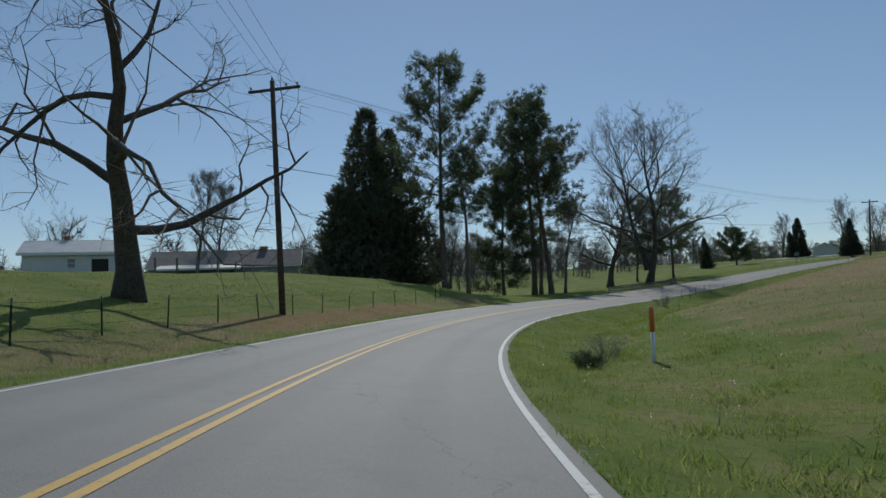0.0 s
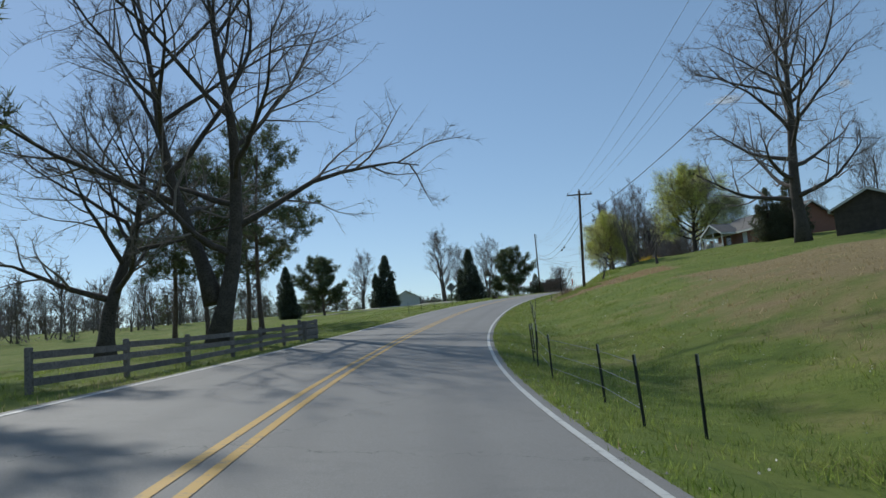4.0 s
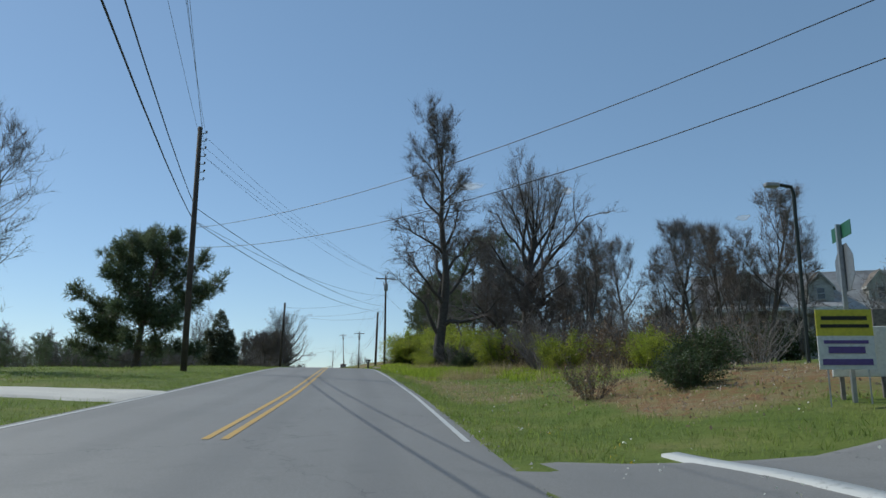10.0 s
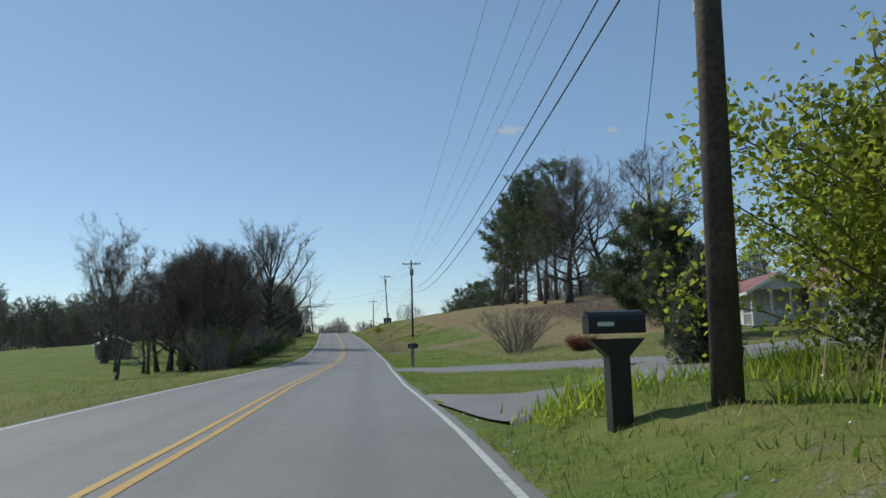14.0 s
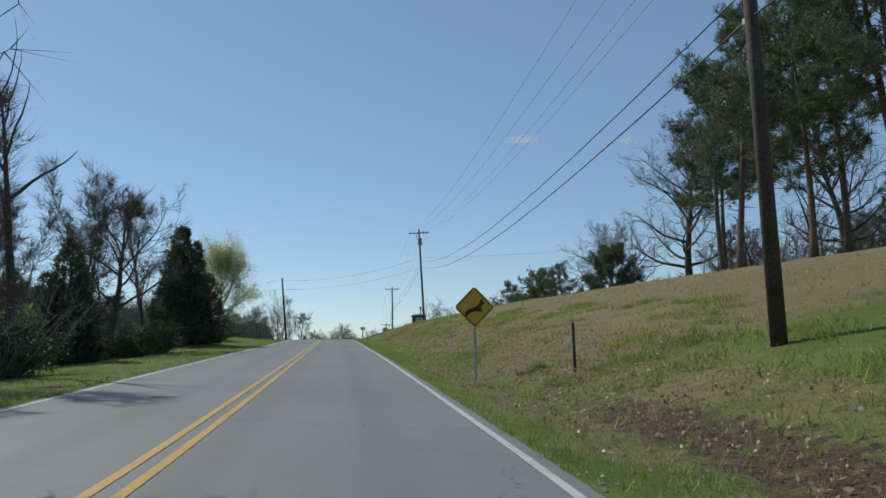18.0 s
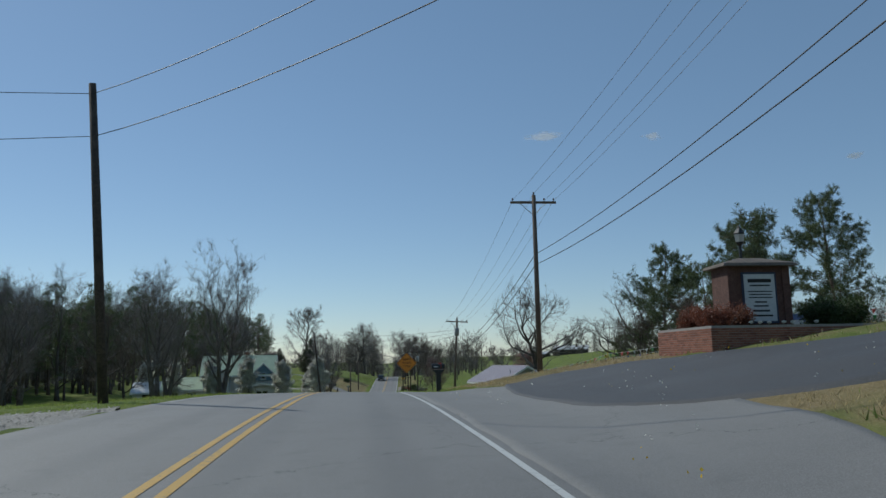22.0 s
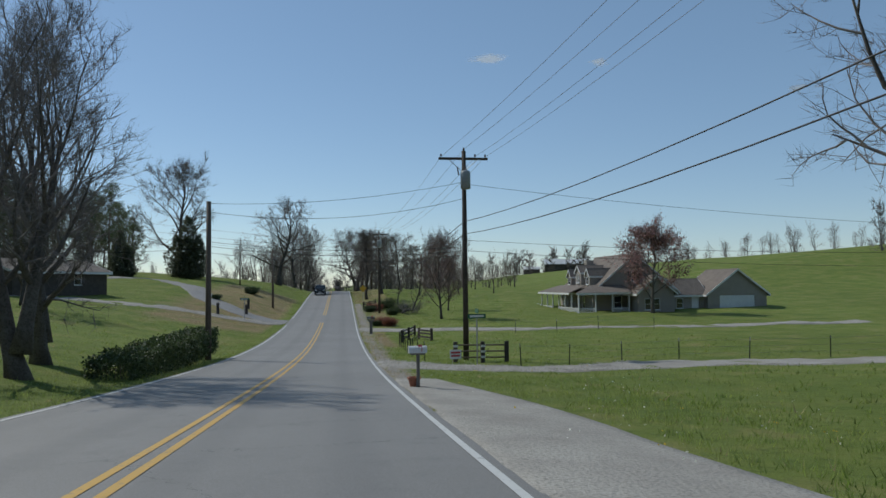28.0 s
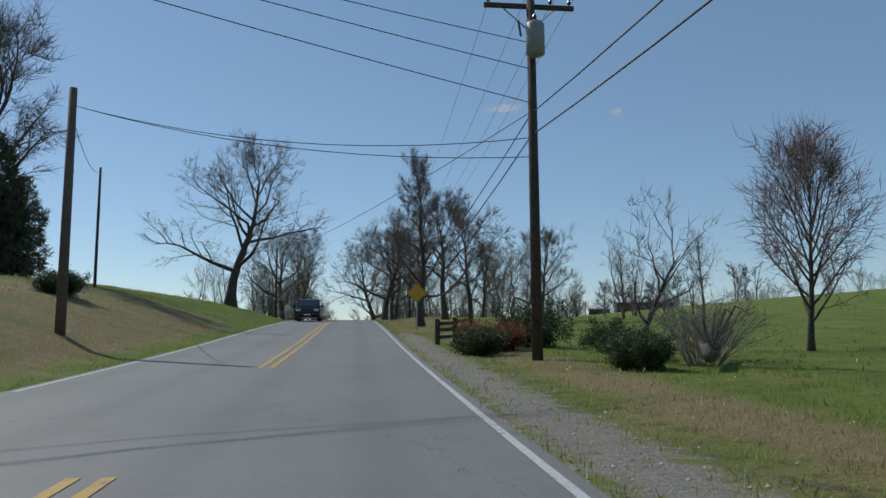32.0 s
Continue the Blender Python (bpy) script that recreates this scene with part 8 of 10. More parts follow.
# brick house and carport above the field
brick_home = thing("brick_house", "brick house with grey shingle roof, white gable trim and porch posts", "house", T(15.5, -152.0, -3.39, -62))
block(brick_home, T(2.5, 3.4, 0), 12.0, 6.8, 2.4, 1.9, M_BRICK_FAR, M_SHINGLE_GREY, {"front": [(1.4, .8, 1.0, 1.2, "window"), (4.4, .0, .9, 2.0, "door", M_TRIM), (8.6, .8, 1.2, 1.2, "window")], "left": [(2.6, .8, 1.0, 1.1, "window")]}, 0.45)
gable_roof(brick_home, T(-1.6, -1.1, 2.35, 90), 2.4, 3.4, 1.1, .3, M_SHINGLE_GREY)
gable_wall(brick_home, T(-3.3, -2.3, 2.36), 3.4, 1.1, M_GABLE_GREY)
porch_run(brick_home, T(-3.2, -2.2, 0.1), 3.2, 3, 2.3, M_TRIM, gap=0)
part("porch_floor", Shape().box(-3.4, -2.4, -.6, .2, .0, .1, .02), M_CONCRETE, brick_home)
chimney(brick_home, T(5.0, 3.6, 3.8), .7, 1.3, M_BRICK_FAR)
carport = thing("carport", "flat-roofed pale carport on thin posts", "carport", T(17.6, -136.5, ground_z(17.6, -136.5) - .1, -68))
part("roof", Shape().box(-3.2, -2.6, 2.05, 3.2, 2.6, 2.2, .02), M_ROOF_WHITE, carport)
part("fascia", Shape().box(-3.25, -2.66, 1.98, 3.25, -2.605, 2.24), M_WHITE, carport)
for _x in (-3, -1, 1, 3):
    for _y in (-2.4, 2.4):
        part("post", Shape().box(_x - .05, _y - .05, -.4, _x + .05, _y + .05, 2.05), M_WHITE, carport)

# old cottage with dormers behind the brush
cottage = thing("cottage", "old weathered white cottage with patchy tin roof and dormers", "house", T(29.5, -81.0, -0.37, -26))
block(cottage, T(1.0, 2.6, 0), 15.5, 6.4, 2.6, 2.9, M_WALL_OLD, M_ROOF_OLD, {"front": [(6.2, .6, .8, 1.3, "open"), (10.5, .6, .8, 1.3, "open")]}, 0.4, fascia=M_WALL_OLD, deep=2.6)
block(cottage, T(-3.9, -1.2, 0, -90), 3.6, 5.0, 2.6, 2.5, M_WALL_OLD, M_SHINGLE, {"right": [(1.4, .6, .8, 1.4, "open"), (3.0, .6, .8, 1.4, "open")]}, 0.35, fascia=M_WALL_OLD, ends=("right",), deep=2.6)
# the window is one dark panel with the indoor shade as its colour
part("gable_window", Shape().box(-.3, -.05, 0, .3, -.003, 1.0), M_DARK_OPEN, cottage, at=T(-3.9, -3.0, 2.9))
shed_roof(cottage, T(-6.4, -3.0, 0), 8.5, 1.5, 2.1, 2.55, M_ROOF_OLD, .1)
for _x in (1.6, 5.6):
    dormer(cottage, T(_x, -.2, 3.0), 1.7, 1.2, 2.6, 1.0, M_WALL_OLD, M_SHINGLE, (.6, .85), False, M_WALL_OLD)
chimney(cottage, T(-4.4, .6, 4.4), .7, 1.5, M_BRICK_FAR)

# red-roofed house with porch
red_house = thing("house", "small white house with faded red metal roof and railed porch", "house", T(23.2, -6.6, ground_z(23.2, -6.6) - 0.1, -14))
block(red_house, T(2.0, 4.2, 0, -90), 6.6, 3.6, 2.3, 1.0, M_SIDING, M_ROOF_RED, {"right": [(1.2, .2, .9, 1.9, "door", M_TRIM)], "front": [(1.2, .8, .8, 1.1, "window"), (3.6, .8, .8, 1.1, "window")]}, 0.35, ends=("right",))
gable_roof(red_house, T(2.0, 0.1, 2.3, 90), 2.0, 3.6, 1.0, .3, M_ROOF_RED)
gable_wall(red_house, T(.2, -.9, 2.3), 3.6, 1.0, M_GABLE_SHADED)
porch_run(red_house, T(.3, -.8, .1), 3.4, 4, 2.2, M_TRIM, slats=.16)
porch_run(red_house, T(.3, 2.6, .1, -90), 3.3, 3, 2.2, M_TRIM, slats=.16)
part("porch_floor", Shape().box(.1, -1.0, -.6, 3.9, 0.9, .1, .02), M_BOARD, red_house)
block(red_house, T(8.4, 2.4, 0, -90), 9.4, 8.2, 2.4, 2.0, M_SIDING, M_ROOF_RED, {"right": [(1.6, .8, 1.0, 1.1, "window"), (5.4, .8, 1.0, 1.1, "window")]}, 0.5, M_GABLE_SHADED, ends=("right",))
porch_run(red_house, T(4.3, -3.4, .1), 8.2, 5, 2.3, M_TRIM, slats=.16)
gable_roof(red_house, T(8.4, -3.0, 2.4, 90), 1.2, 8.2, 2.0, .5, M_ROOF_RED)
gable_wall(red_house, T(4.3, -3.6, 2.4), 8.2, 2.0, M_GABLE_SHADED)

# church on the hill
church = thing("church", "white country church with square steeple and dark cap", "church", T(52.6, 79.6, ground_z(52.6, 79.6) - .2, -30))
block(church, T(4.0, 5.0, 0, -90), 12, 7, 3.4, 2.6, M_SIDING, M_SHINGLE_GREY, {"right": [(2.9, .1, 1.2, 2.2, "door", M_BOARD_DARK)]}, 0.4)
_sz = 13.8 - (ground_z(52.6, 79.6) - .2)
part("steeple", Shape().box(-1.0, -1.0, -.6, 1.0, 1.0, _sz - 2.2, .02), M_SIDING, church, at=T(1.2, .5, 0))
part("steeple_cap", Shape().lathe([(1.7, 0), (1.05, .55), (.55, 1.3), (.05, 2.2)], 4, 1.2, .5, _sz - 2.2), M_SHINGLE_GREY, church)
part("louvre", Shape().box(.75, -.54, _sz - 3.8, 1.65, -.503, _sz - 2.7), M_SHINGLE_GREY, church)

# smaller and farther buildings
def small_house(name, label, at, L, W, eave, rise, wall, roof, ops=None, category="house", gable=None):
    e = thing(name, label, category, at)
    block(e, T(0, 0, 0), L, W, eave, rise, wall, roof, ops or {"front": [(L * .2, .8, .9, 1.1, "window"), (L * .62, .8, .9, 1.1, "window")]}, .35, gable, deep=1.6)
    return e


def site(x, y, rz, sink=0.1):
    return T(x, y, ground_z(x, y) - sink, rz)


ranch = small_house("ranch_house", "long grey ranch house with low roof behind pale posts", site(-53.5, -262, 55), 18, 7, 2.7, 2.0, M_SIDING_GREY, M_SHINGLE_GREY, {"front": [(2.5, .8, 1.2, 1.1, "window"), (9.6, .0, 1.0, 2.0, "door", M_BOARD_DARK), (13.4, .8, 1.4, 1.1, "window")]})
shed_roof(ranch, T(-7.5, -3.5, 0), 9.5, 2.6, 2.2, 2.75, M_ROOF_WHITE, .2)
porch_run(ranch, T(-7.4, -6.0, 0), 9.3, 5, 2.15, M_BOARD, rail=False)
chimney(ranch, T(4.5, 0, 3.6), .9, 1.5, M_BRICK_FAR)
pale_house = small_house("cottage", "small white cottage with pale metal roof on the grassy rise", site(-38.0, -285, 62), 8.2, 4.6, 2.2, 1.1, M_SIDING, M_ROOF_WHITE, {"front": [(3.6, .7, .7, .9, "window"), (5.6, .0, 1.4, 1.5, "open")], "left": [(1.6, .8, .8, 1.0, "window")]})
chimney(pale_house, T(-1.0, .4, 2.9), .5, .9, M_BRICK_FAR)
small_house("barn", "distant low building with a rusty red roof", site(-68, -296, 40), 8, 5, 2.2, 1.6, M_BOARD, M_ROOF_RED, category="barn")
small_house("shed", "small field shed with pale metal roof", place(18.45, -27, -70, -.1), 5.0, 3.6, 1.8, .9, M_BOARD, M_ROOF_WHITE, {"front": [(1.4, .0, 1.8, 1.6, "open")]}, "shed")
small_house("house", "white house with dark roof on the wooded hilltop", place(18.9, 45, 40, -.1), 9, 6, 2.4, 1.8, M_SIDING, M_SHINGLE)
small_house("ranch_house", "low dark brown house on the grassy hill", place(32.3, -26.0, 65, -.1), 11, 5.5, 2.1, 1.0, M_BOARD_DARK, M_SHINGLE)
small_house("barn", "long hillside barn with pale metal roof", site(102.5, 512, -16), 18, 8, 3.0, 1.9, M_BOARD_DARK, M_ROOF_WHITE, {"front": [(2, 0, 3, 2.2, "open"), (8, 0, 3, 2.2, "open")]}, "barn")
small_house("shed", "small pale-roofed shed beside the hillside barn", site(88.0, 514, -16), 6.5, 5, 2.2, .9, M_BOARD_DARK, M_ROOF_WHITE, {"front": [(1.4, .0, 1.8, 1.8, "open")]}, "shed")
small_house("house", "far pale house among leafless trees", place(24.6, -62, -60, -.1), 9, 6, 2.4, 1.6, M_SIDING, M_SHINGLE_GREY)
small_house("house", "small white house with dark roof past the spruce", place(12.6, -40, -75, -.1), 9, 6, 2.3, 1.6, M_SIDING, M_SHINGLE_GREY)
small_house("house", "brown house half hidden by a great oak", place(7.9, 36, 62, -.4), 10, 6, 2.2, 1.4, M_BOARD_DARK, M_SHINGLE)

# entrance monument: brick planter, notice kiosk, lantern
M_NAVY = plain("navy_sign_paint", (0.035, 0.05, 0.09), 0.45)
M_BOARD_SIGN = plain("pale_notice_board", (0.62, 0.64, 0.64), 0.5)
M_BANNER_BLUE, M_BANNER_RED = plain("blue_banner_vinyl", (0.10, 0.17, 0.36), 0.5), plain("red_banner_vinyl", (0.45, 0.08, 0.06), 0.5)
_mz = float(spot(s_at(23.25), 11.0)[2])
_mon = T(6.35, 137.3, _mz - .12, 0)                                     # near corner; x along the dark front, y along the lit end
planter = thing("planter", "low brick entrance planter filled with earth and flowers", "planter", _mon)
PL, PW, PH = 7.2, 3.8, 0.92
for _n, _b in (("wall", (0.006, 0.006, -.9, PL, .24, PH)), ("wall", (0.006, PW - .24, -.9, PL, PW, PH)), ("wall", (0.006, .24, -.9, .24, PW - .24, PH)), ("wall", (PL - .24, .24, -.9, PL, PW - .24, PH))):
    part(_n, Shape().box(*_b), M_MORTAR, planter)
part("soil", Shape().box(.24, .24, -.3, PL - .24, PW - .24, PH - .1), surface("dark_garden_soil", (0.06, 0.045, 0.035), (0.09, 0.07, 0.05), 3, 30, 0.95), planter)
kiosk = thing("notice_kiosk", "brick notice kiosk toned dark as in shade, with white framed board and hipped cap", "kiosk", _mon @ T(2.2, 1.9, PH - .12) @ Matrix.Diagonal((.85, .85, .88, 1)))
# body and pilasters carry their shade in the brick colour
part("body", Shape().box(-1.05, -.55, 0, 1.05, .55, 2.15, .01), M_BRICK_SHADED, kiosk)
part("pilaster", Shape().box(-1.12, -.62, 0, -.85, .62, 2.15, .01), M_BRICK_SHADED, kiosk)
part("pilaster", Shape().box(.85, -.62, 0, 1.12, .62, 2.15, .01), M_BRICK_SHADED, kiosk)
part("cap_roof", Shape().add([(-1.35, -.85, 2.15), (1.35, -.85, 2.15), (1.35, .85, 2.15), (-1.35, .85, 2.15), (-1.3, -.8, 2.25), (1.3, -.8, 2.25), (1.3, .8, 2.25), (-1.3, .8, 2.25), (-.4, 0, 2.5), (.4, 0, 2.5)],
     [(3, 2, 1, 0), (0, 1, 5, 4), (1, 2, 6, 5), (2, 3, 7, 6), (3, 0, 4, 7), (4, 5, 9, 8), (5, 6, 9), (6, 7, 8, 9), (7, 4, 8)]), M_SHINGLE, kiosk)
for _s, _r in ((-1, 0), (1, 180)):
    _b = part("notice_board", Shape().box(-.62, -.60, .25, .62, -.555, 1.95), M_NAVY, kiosk, at=T(0, 0, 0, _r))
    part("panel", Shape().box(-.55, -.625, .32, .55, -.603, 1.88), M_BOARD_SIGN, _b)
    for k, (z, w, h) in enumerate(((1.66, .42, .12), (1.5, .36, .05), (1.3, .44, .035), (1.2, .40, .035), (1.1, .43, .035), (0.95, .22, .05), (.82, .26, .05), (.66, .30, .06), (.5, .40, .06))):
        part("text_bar", Shape().box(-w, -.632, z - h / 2, w, -.627, z + h / 2), M_INK, _b)
lantern = thing("lantern", "black post lantern above the notice kiosk", "lamp", _mon @ T(2.6, 3.1, PH - .12))
part("post", Shape().tube([(0, 0, 0), (0, 0, 2.75)], .05, 8).lathe([(.10, 0), (.12, .05), (.06, .2)], 8), M_BLACK, lantern)
part("lamp_housing", Shape().lathe([(.05, 2.75), (.13, 2.85), (.17, 3.15), (.19, 3.16), (.06, 3.32), (.02, 3.42)], 6), M_BLACK, lantern)
part("lamp_glass", Shape().lathe([(.135, 2.88), (.172, 3.12)], 6), plain("milky_lamp_glass", (0.5, 0.5, 0.46), 0.2), lantern)
banner = thing("banner_sign", "blue and red vinyl banner stretched between two posts", "sign", _mon @ T(5.4, 5.6, .35, 12))
for _x in (-.85, .85):
    part("post", Shape().box(_x - .04, -.04, -.5, _x + .04, .04, 1.2), M_BOARD, banner)
part("banner", Shape().box(-.85, -.06, .25, .85, -.042, 1.15), M_BANNER_BLUE, banner)
part("stripe", Shape().box(-.8, -.068, .32, .8, -.062, .62), M_BANNER_RED, banner)
part("text_bar", Shape().box(-.6, -.068, .74, .6, -.062, .94), M_BOARD_SIGN, banner)
plant("red_bush", "bush", "russet clipped bush in the brick planter", "shrub", _mon @ T(.85, 1.2, PH - .12) @ Matrix.Diagonal((.72, .72, .72, 1)))
plant("red_bush", "bush", "russet clipped bush in the brick planter", "shrub", _mon @ T(.8, 2.5, PH - .12, 80) @ Matrix.Diagonal((.66, .66, .66, 1)))
plant("round_bush", "bush", "round dark evergreen bush in the brick planter", "shrub", _mon @ T(4.6, 1.6, PH - .12) @ Matrix.Diagonal((1.0, 1.0, 1.0, 1)))
for k in range(7):
    f = thing("flower_clump", "small white flowers in the brick planter", "flowers", _mon @ T(1.4 + .32 * k, .55 + .1 * (k % 3), PH - .1), "planter flowers")
    part("stem", Shape().tube([(0, 0, -.03), (.02, 0, .16)], .01, 4).tube([(0, 0, -.03), (-.05, .03, .13)], .008, 4), M_HEDGE, f)
    part("blossom", Shape().lathe([(.01, .15), (.07, .19), (.06, .22), (.02, .24)], 7, .02, 0), M_BLOSSOM, f)


# ---- drives and side roads ----
lane("side_road", [(10.22, 2.6), (10.28, 8), (10.40, 14), (10.45, 22), (10.2, 34), (9.9, 44)], 5.2, M_ASPHALT, "grey asphalt side road climbing from the junction", 0.03)
lane("side_road", [(9.85, -2.6), (9.85, -8), (9.7, -18), (9.4, -30), (9.2, -44)], 4.6, M_ASPHALT, "grey asphalt side road across the lawn", 0.03)
lane("driveway", [(10.95, -2.8), (10.97, -10), (11.0, -25), (11.1, -44)], 3.0, M_CONCRETE, "pale concrete drive across the lawn")
lane("driveway", [(14.68, 2.6), (14.7, 5.2), (14.8, 7.8), (15.0, 10), (15.25, 13), (15.4, 20), (15.3, 30)], 4.4, M_DRIVE, "grey asphalt drive curving up to the red-roofed house")
lane("driveway", [(15.78, 2.4), (15.72, 5.0), (15.55, 8.5), (15.3, 12.0)], 4.6, M_DRIVE, "grey asphalt drive looping back to the road")
lane("track", [(17.5, 3.0), (17.52, 5.5), (17.5, 8), (17.42, 11)], 1.0, M_DRIVE, "worn grey gravel track fading into the grass", 0.02, ([0, .4, 1], [1.3, 1.0, .4]))
lane("driveway", [(22.16, 3.9), (22.4, 4.9), (22.8, 5.2), (23.2, 5.2), (23.5, 4.6), (23.85, 3.7)], 4.3, M_ASPHALT, "wide grey asphalt apron at the brick entrance", 0.03, ([0, .15, .3, .65, .85, 1], [.3, .8, 1.05, 1.0, .65, .15]))
lane("driveway", [(23.5, 7.7), (23.1, 8.0), (22.78, 8.9), (22.58, 11.5), (22.55, 16), (22.65, 22), (22.9, 32), (23.3, 44)], 6.6, M_BLACKTOP, "fresh black asphalt drive past the brick entrance", 0.055, ([0, .07, .15, .24, 1], [.35, .6, .85, 1.1, 1.0]))
lane("driveway", [(22.85, -2.8), (22.8, -9), (22.7, -18), (22.6, -30)], 3.6, M_GRAVEL, "pale gravel drive off the road's shoulder")
lane("path", [(26.0, -6.4), (26.6, -7.2), (27.4, -8.4), (28.2, -10.5), (28.9, -12.5)], 1.5, M_GRAVEL, "pale gravel drive along the farmhouse lawn", 0.03, ([0, 1], [1, 1]))
lane("path", [(29.0, -12.2), (29.2, -12.5), (29.35, -13.8), (29.3, -15.6)], 1.7, M_CONCRETE, "white concrete walk on the farmhouse lawn", 0.06, ([0, 1], [1.2, .8]))
lane("driveway", [(27.0, 3.2), (27.7, 4.4), (28.6, 4.6), (29.3, 4.0)], 2.8, M_GRAVEL, "gravel pull-off beside the road", 0.02, ([0, .3, .8, 1], [.3, 1, 1, .5]))
lane("driveway", [(29.78, 2.8), (29.72, 8), (29.62, 18), (29.5, 36), (29.4, 60)], 3.4, M_GRAVEL, "rough gravel lane beside the wire fence", 0.04, ([0, .12, 1], [1.9, 1.0, 1.0]))
lane("driveway", [(31.85, 2.8), (31.75, 7), (31.5, 14), (31.25, 26), (31.2, 44)], 2.8, M_GRAVEL, "white gravel drive to the porch house", 0.05, ([0, .1, 1], [1.9, 1.0, 1.0]))
lane("driveway", [(32.4, -2.6), (32.55, -8), (32.95, -13), (33.7, -17), (34.2, -23), (34.0, -30)], 3.2, M_DRIVE, "pale drive winding up the grassy hill", 0.05)
lane("driveway", [(32.35, -4.0), (32.2, -14), (32.0, -26), (31.9, -42)], 2.8, M_GRAVEL, "pale lane along the foot of the hill", 0.04, ([0, 1], [1, 1]))
lane("stop_bar", [(10.45, 5.4), (10.39, 5.6), (10.3, 5.9), (10.22, 6.2)], .45, M_WHITE_LINE, "worn white stop bar across the side road", 0.055, ([0, 1], [1, 1]))

# ---- fences ----
def t_post(t, d, h=0.95, lean=0.0, mat=None, group="wire fence posts", label="thin dark steel fence post in the grass"):
    e = thing("fence_post", label, "fence post", place(t, d, 20 * d, 0) @ pose(0, 0, 0, lean, lean * .6, 0), group)
    part("stake", Shape().box(-.022, -.004, -.3, .022, .004, h).box(-.004, -.004, -.3, .004, .03, h), mat or M_TPOST, e)
    if mat is None:
        part("tip", Shape().box(-.024, -.006, h - .14, .024, .006, h + .004), M_STEEL, e)
    return e.matrix_basis @ Vector((0, 0, h))


def strand(name, label, pts, zs, r=0.005, mat=None):
    """Thin fence wires through the post tops, lowered by zs."""
    w = thing(name, label, "fence wire")
    for z in zs:
        part("wire", Shape().tube([p - Vector((0, 0, z)) for p in pts], r, 3), mat or M_WIRE_BARE, w)


def post_line(rows, label="thin dark steel fence post in the grass", h=0.95, seed=1, wires=(.1, .38, .66)):
    rng = random.Random(seed)
    pts = [t_post(t, d, h * rng.uniform(.92, 1.06), rng.uniform(-4, 4), None, "wire fence posts", label) for t, d in rows]
    if wires and len(pts) > 1:
        strand("fence_wire", "thin wire strung between steel fence posts", pts, wires)


def spread(t0, d0, t1, d1, n):
    return [(t0 + (t1 - t0) * i / (n - 1), d0 + (d1 - d0) * i / (n - 1)) for i in range(n)]


post_line(spread(0.25, -6.4, 2.75, -6.2, 15), "thin steel fence post below the walnut tree", 0.95, 2)
post_line(spread(2.9, -7.0, 3.6, -12.0, 5), "leaning steel fence post on the bank", 0.95, 3)
post_line([(4.49, 4.6), (4.63, 4.75), (4.79, 4.4), (4.94, 4.45), (5.04, 4.55), (5.24, 4.9), (5.51, 5.35), (5.86, 5.55), (6.2, 5.5), (6.55, 5.3), (6.85, 5.3), (7.32, 5.95), (7.46, 6.7), (7.53, 7.1)], "thin steel fence post along the sloping field", 0.95, 4)
t_post(3.79, 7.5, 1.0)
t_post(4.49, 5.35, 1.05)
post_line([(7.0, -5.0), (7.25, -5.2), (7.5, -5.3), (7.75, -5.4), (8.0, -5.5), (8.25, -5.6), (8.5, -5.6), (8.75, -5.8), (9.0, -6.0)], "dark steel fence post beside the flat field", 0.95, 5)
for k, (t, d) in enumerate(spread(2.7, -30, 4.1, -34, 12)):
    e = thing("fence_post", "pale wooden fence post before the ranch house", "fence post", place(t, d, 0, 0), "ranch fence posts")
    part("stake", Shape().box(-.07, -.07, -.4, .07, .07, 1.35, .02), M_BOARD, e)


def board_fence(rows, label, rails=(.35, .75, 1.15), mat=None, post_h=1.3, post=.07, seed=3):
    """Square posts and nailed boards, one fence; rows of (seconds, right)."""
    rng = random.Random(seed)
    ps = [place(t, d).translation for t, d in rows]
    e = thing("board_fence", label, "fence", Matrix.Translation(ps[0]))
    for i, p in enumerate(ps):
        nxt = ps[i + 1] if i + 1 < len(ps) else p + (p - ps[i - 1])
        v, q = nxt - p, p - ps[0]
        m = pose(q.x, q.y, q.z, 0, 0, math.degrees(math.atan2(v.y, v.x)))
        part("post", Shape().box(-post, -post, -.4, post, post, post_h * rng.uniform(.96, 1.04), .012), mat or M_BOARD, e, at=m)
        if i + 1 < len(ps):
            ln = math.hypot(v.x, v.y)
            for z in rails:
                a, b = rng.uniform(-.03, .03), v.z + rng.uniform(-.03, .03)
                part("rail", Shape().add([(0, -post - .03, z + a - .06), (ln, -post - .03, z + b - .06), (ln, -post - .03, z + b + .06), (0, -post - .03, z + a + .06), (0, -post, z + a - .06), (ln, -post, z + b - .06), (ln, -post, z + b + .06), (0, -post, z + a + .06)],
                     [(0, 1, 2, 3), (7, 6, 5, 4), (0, 4, 5, 1), (1, 5, 6, 2), (2, 6, 7, 3), (3, 7, 4, 0)]), mat or M_BOARD, e, at=m)


board_fence([(4.62, -4.2), (4.78, -4.0), (4.94, -3.9), (5.1, -3.8), (5.24, -3.8), (5.38, -3.8), (5.5, -3.8)], "weathered grey board fence along the road's edge", (.18, .4, .62), None, .74, .05)
board_fence([(5.52, -3.75), (5.6, -3.7), (5.62, -4.5)], "weathered grey boards nailed across close posts", (.12, .27, .42, .57, .72), None, .82, .06)
board_fence([(31.39, 7.5), (31.21, 6.75), (31.03, 6.0)], "dark three-rail board fence corner with sunlit boards", (.22, .47, .72), M_BOARD_DARK, .86, .075)
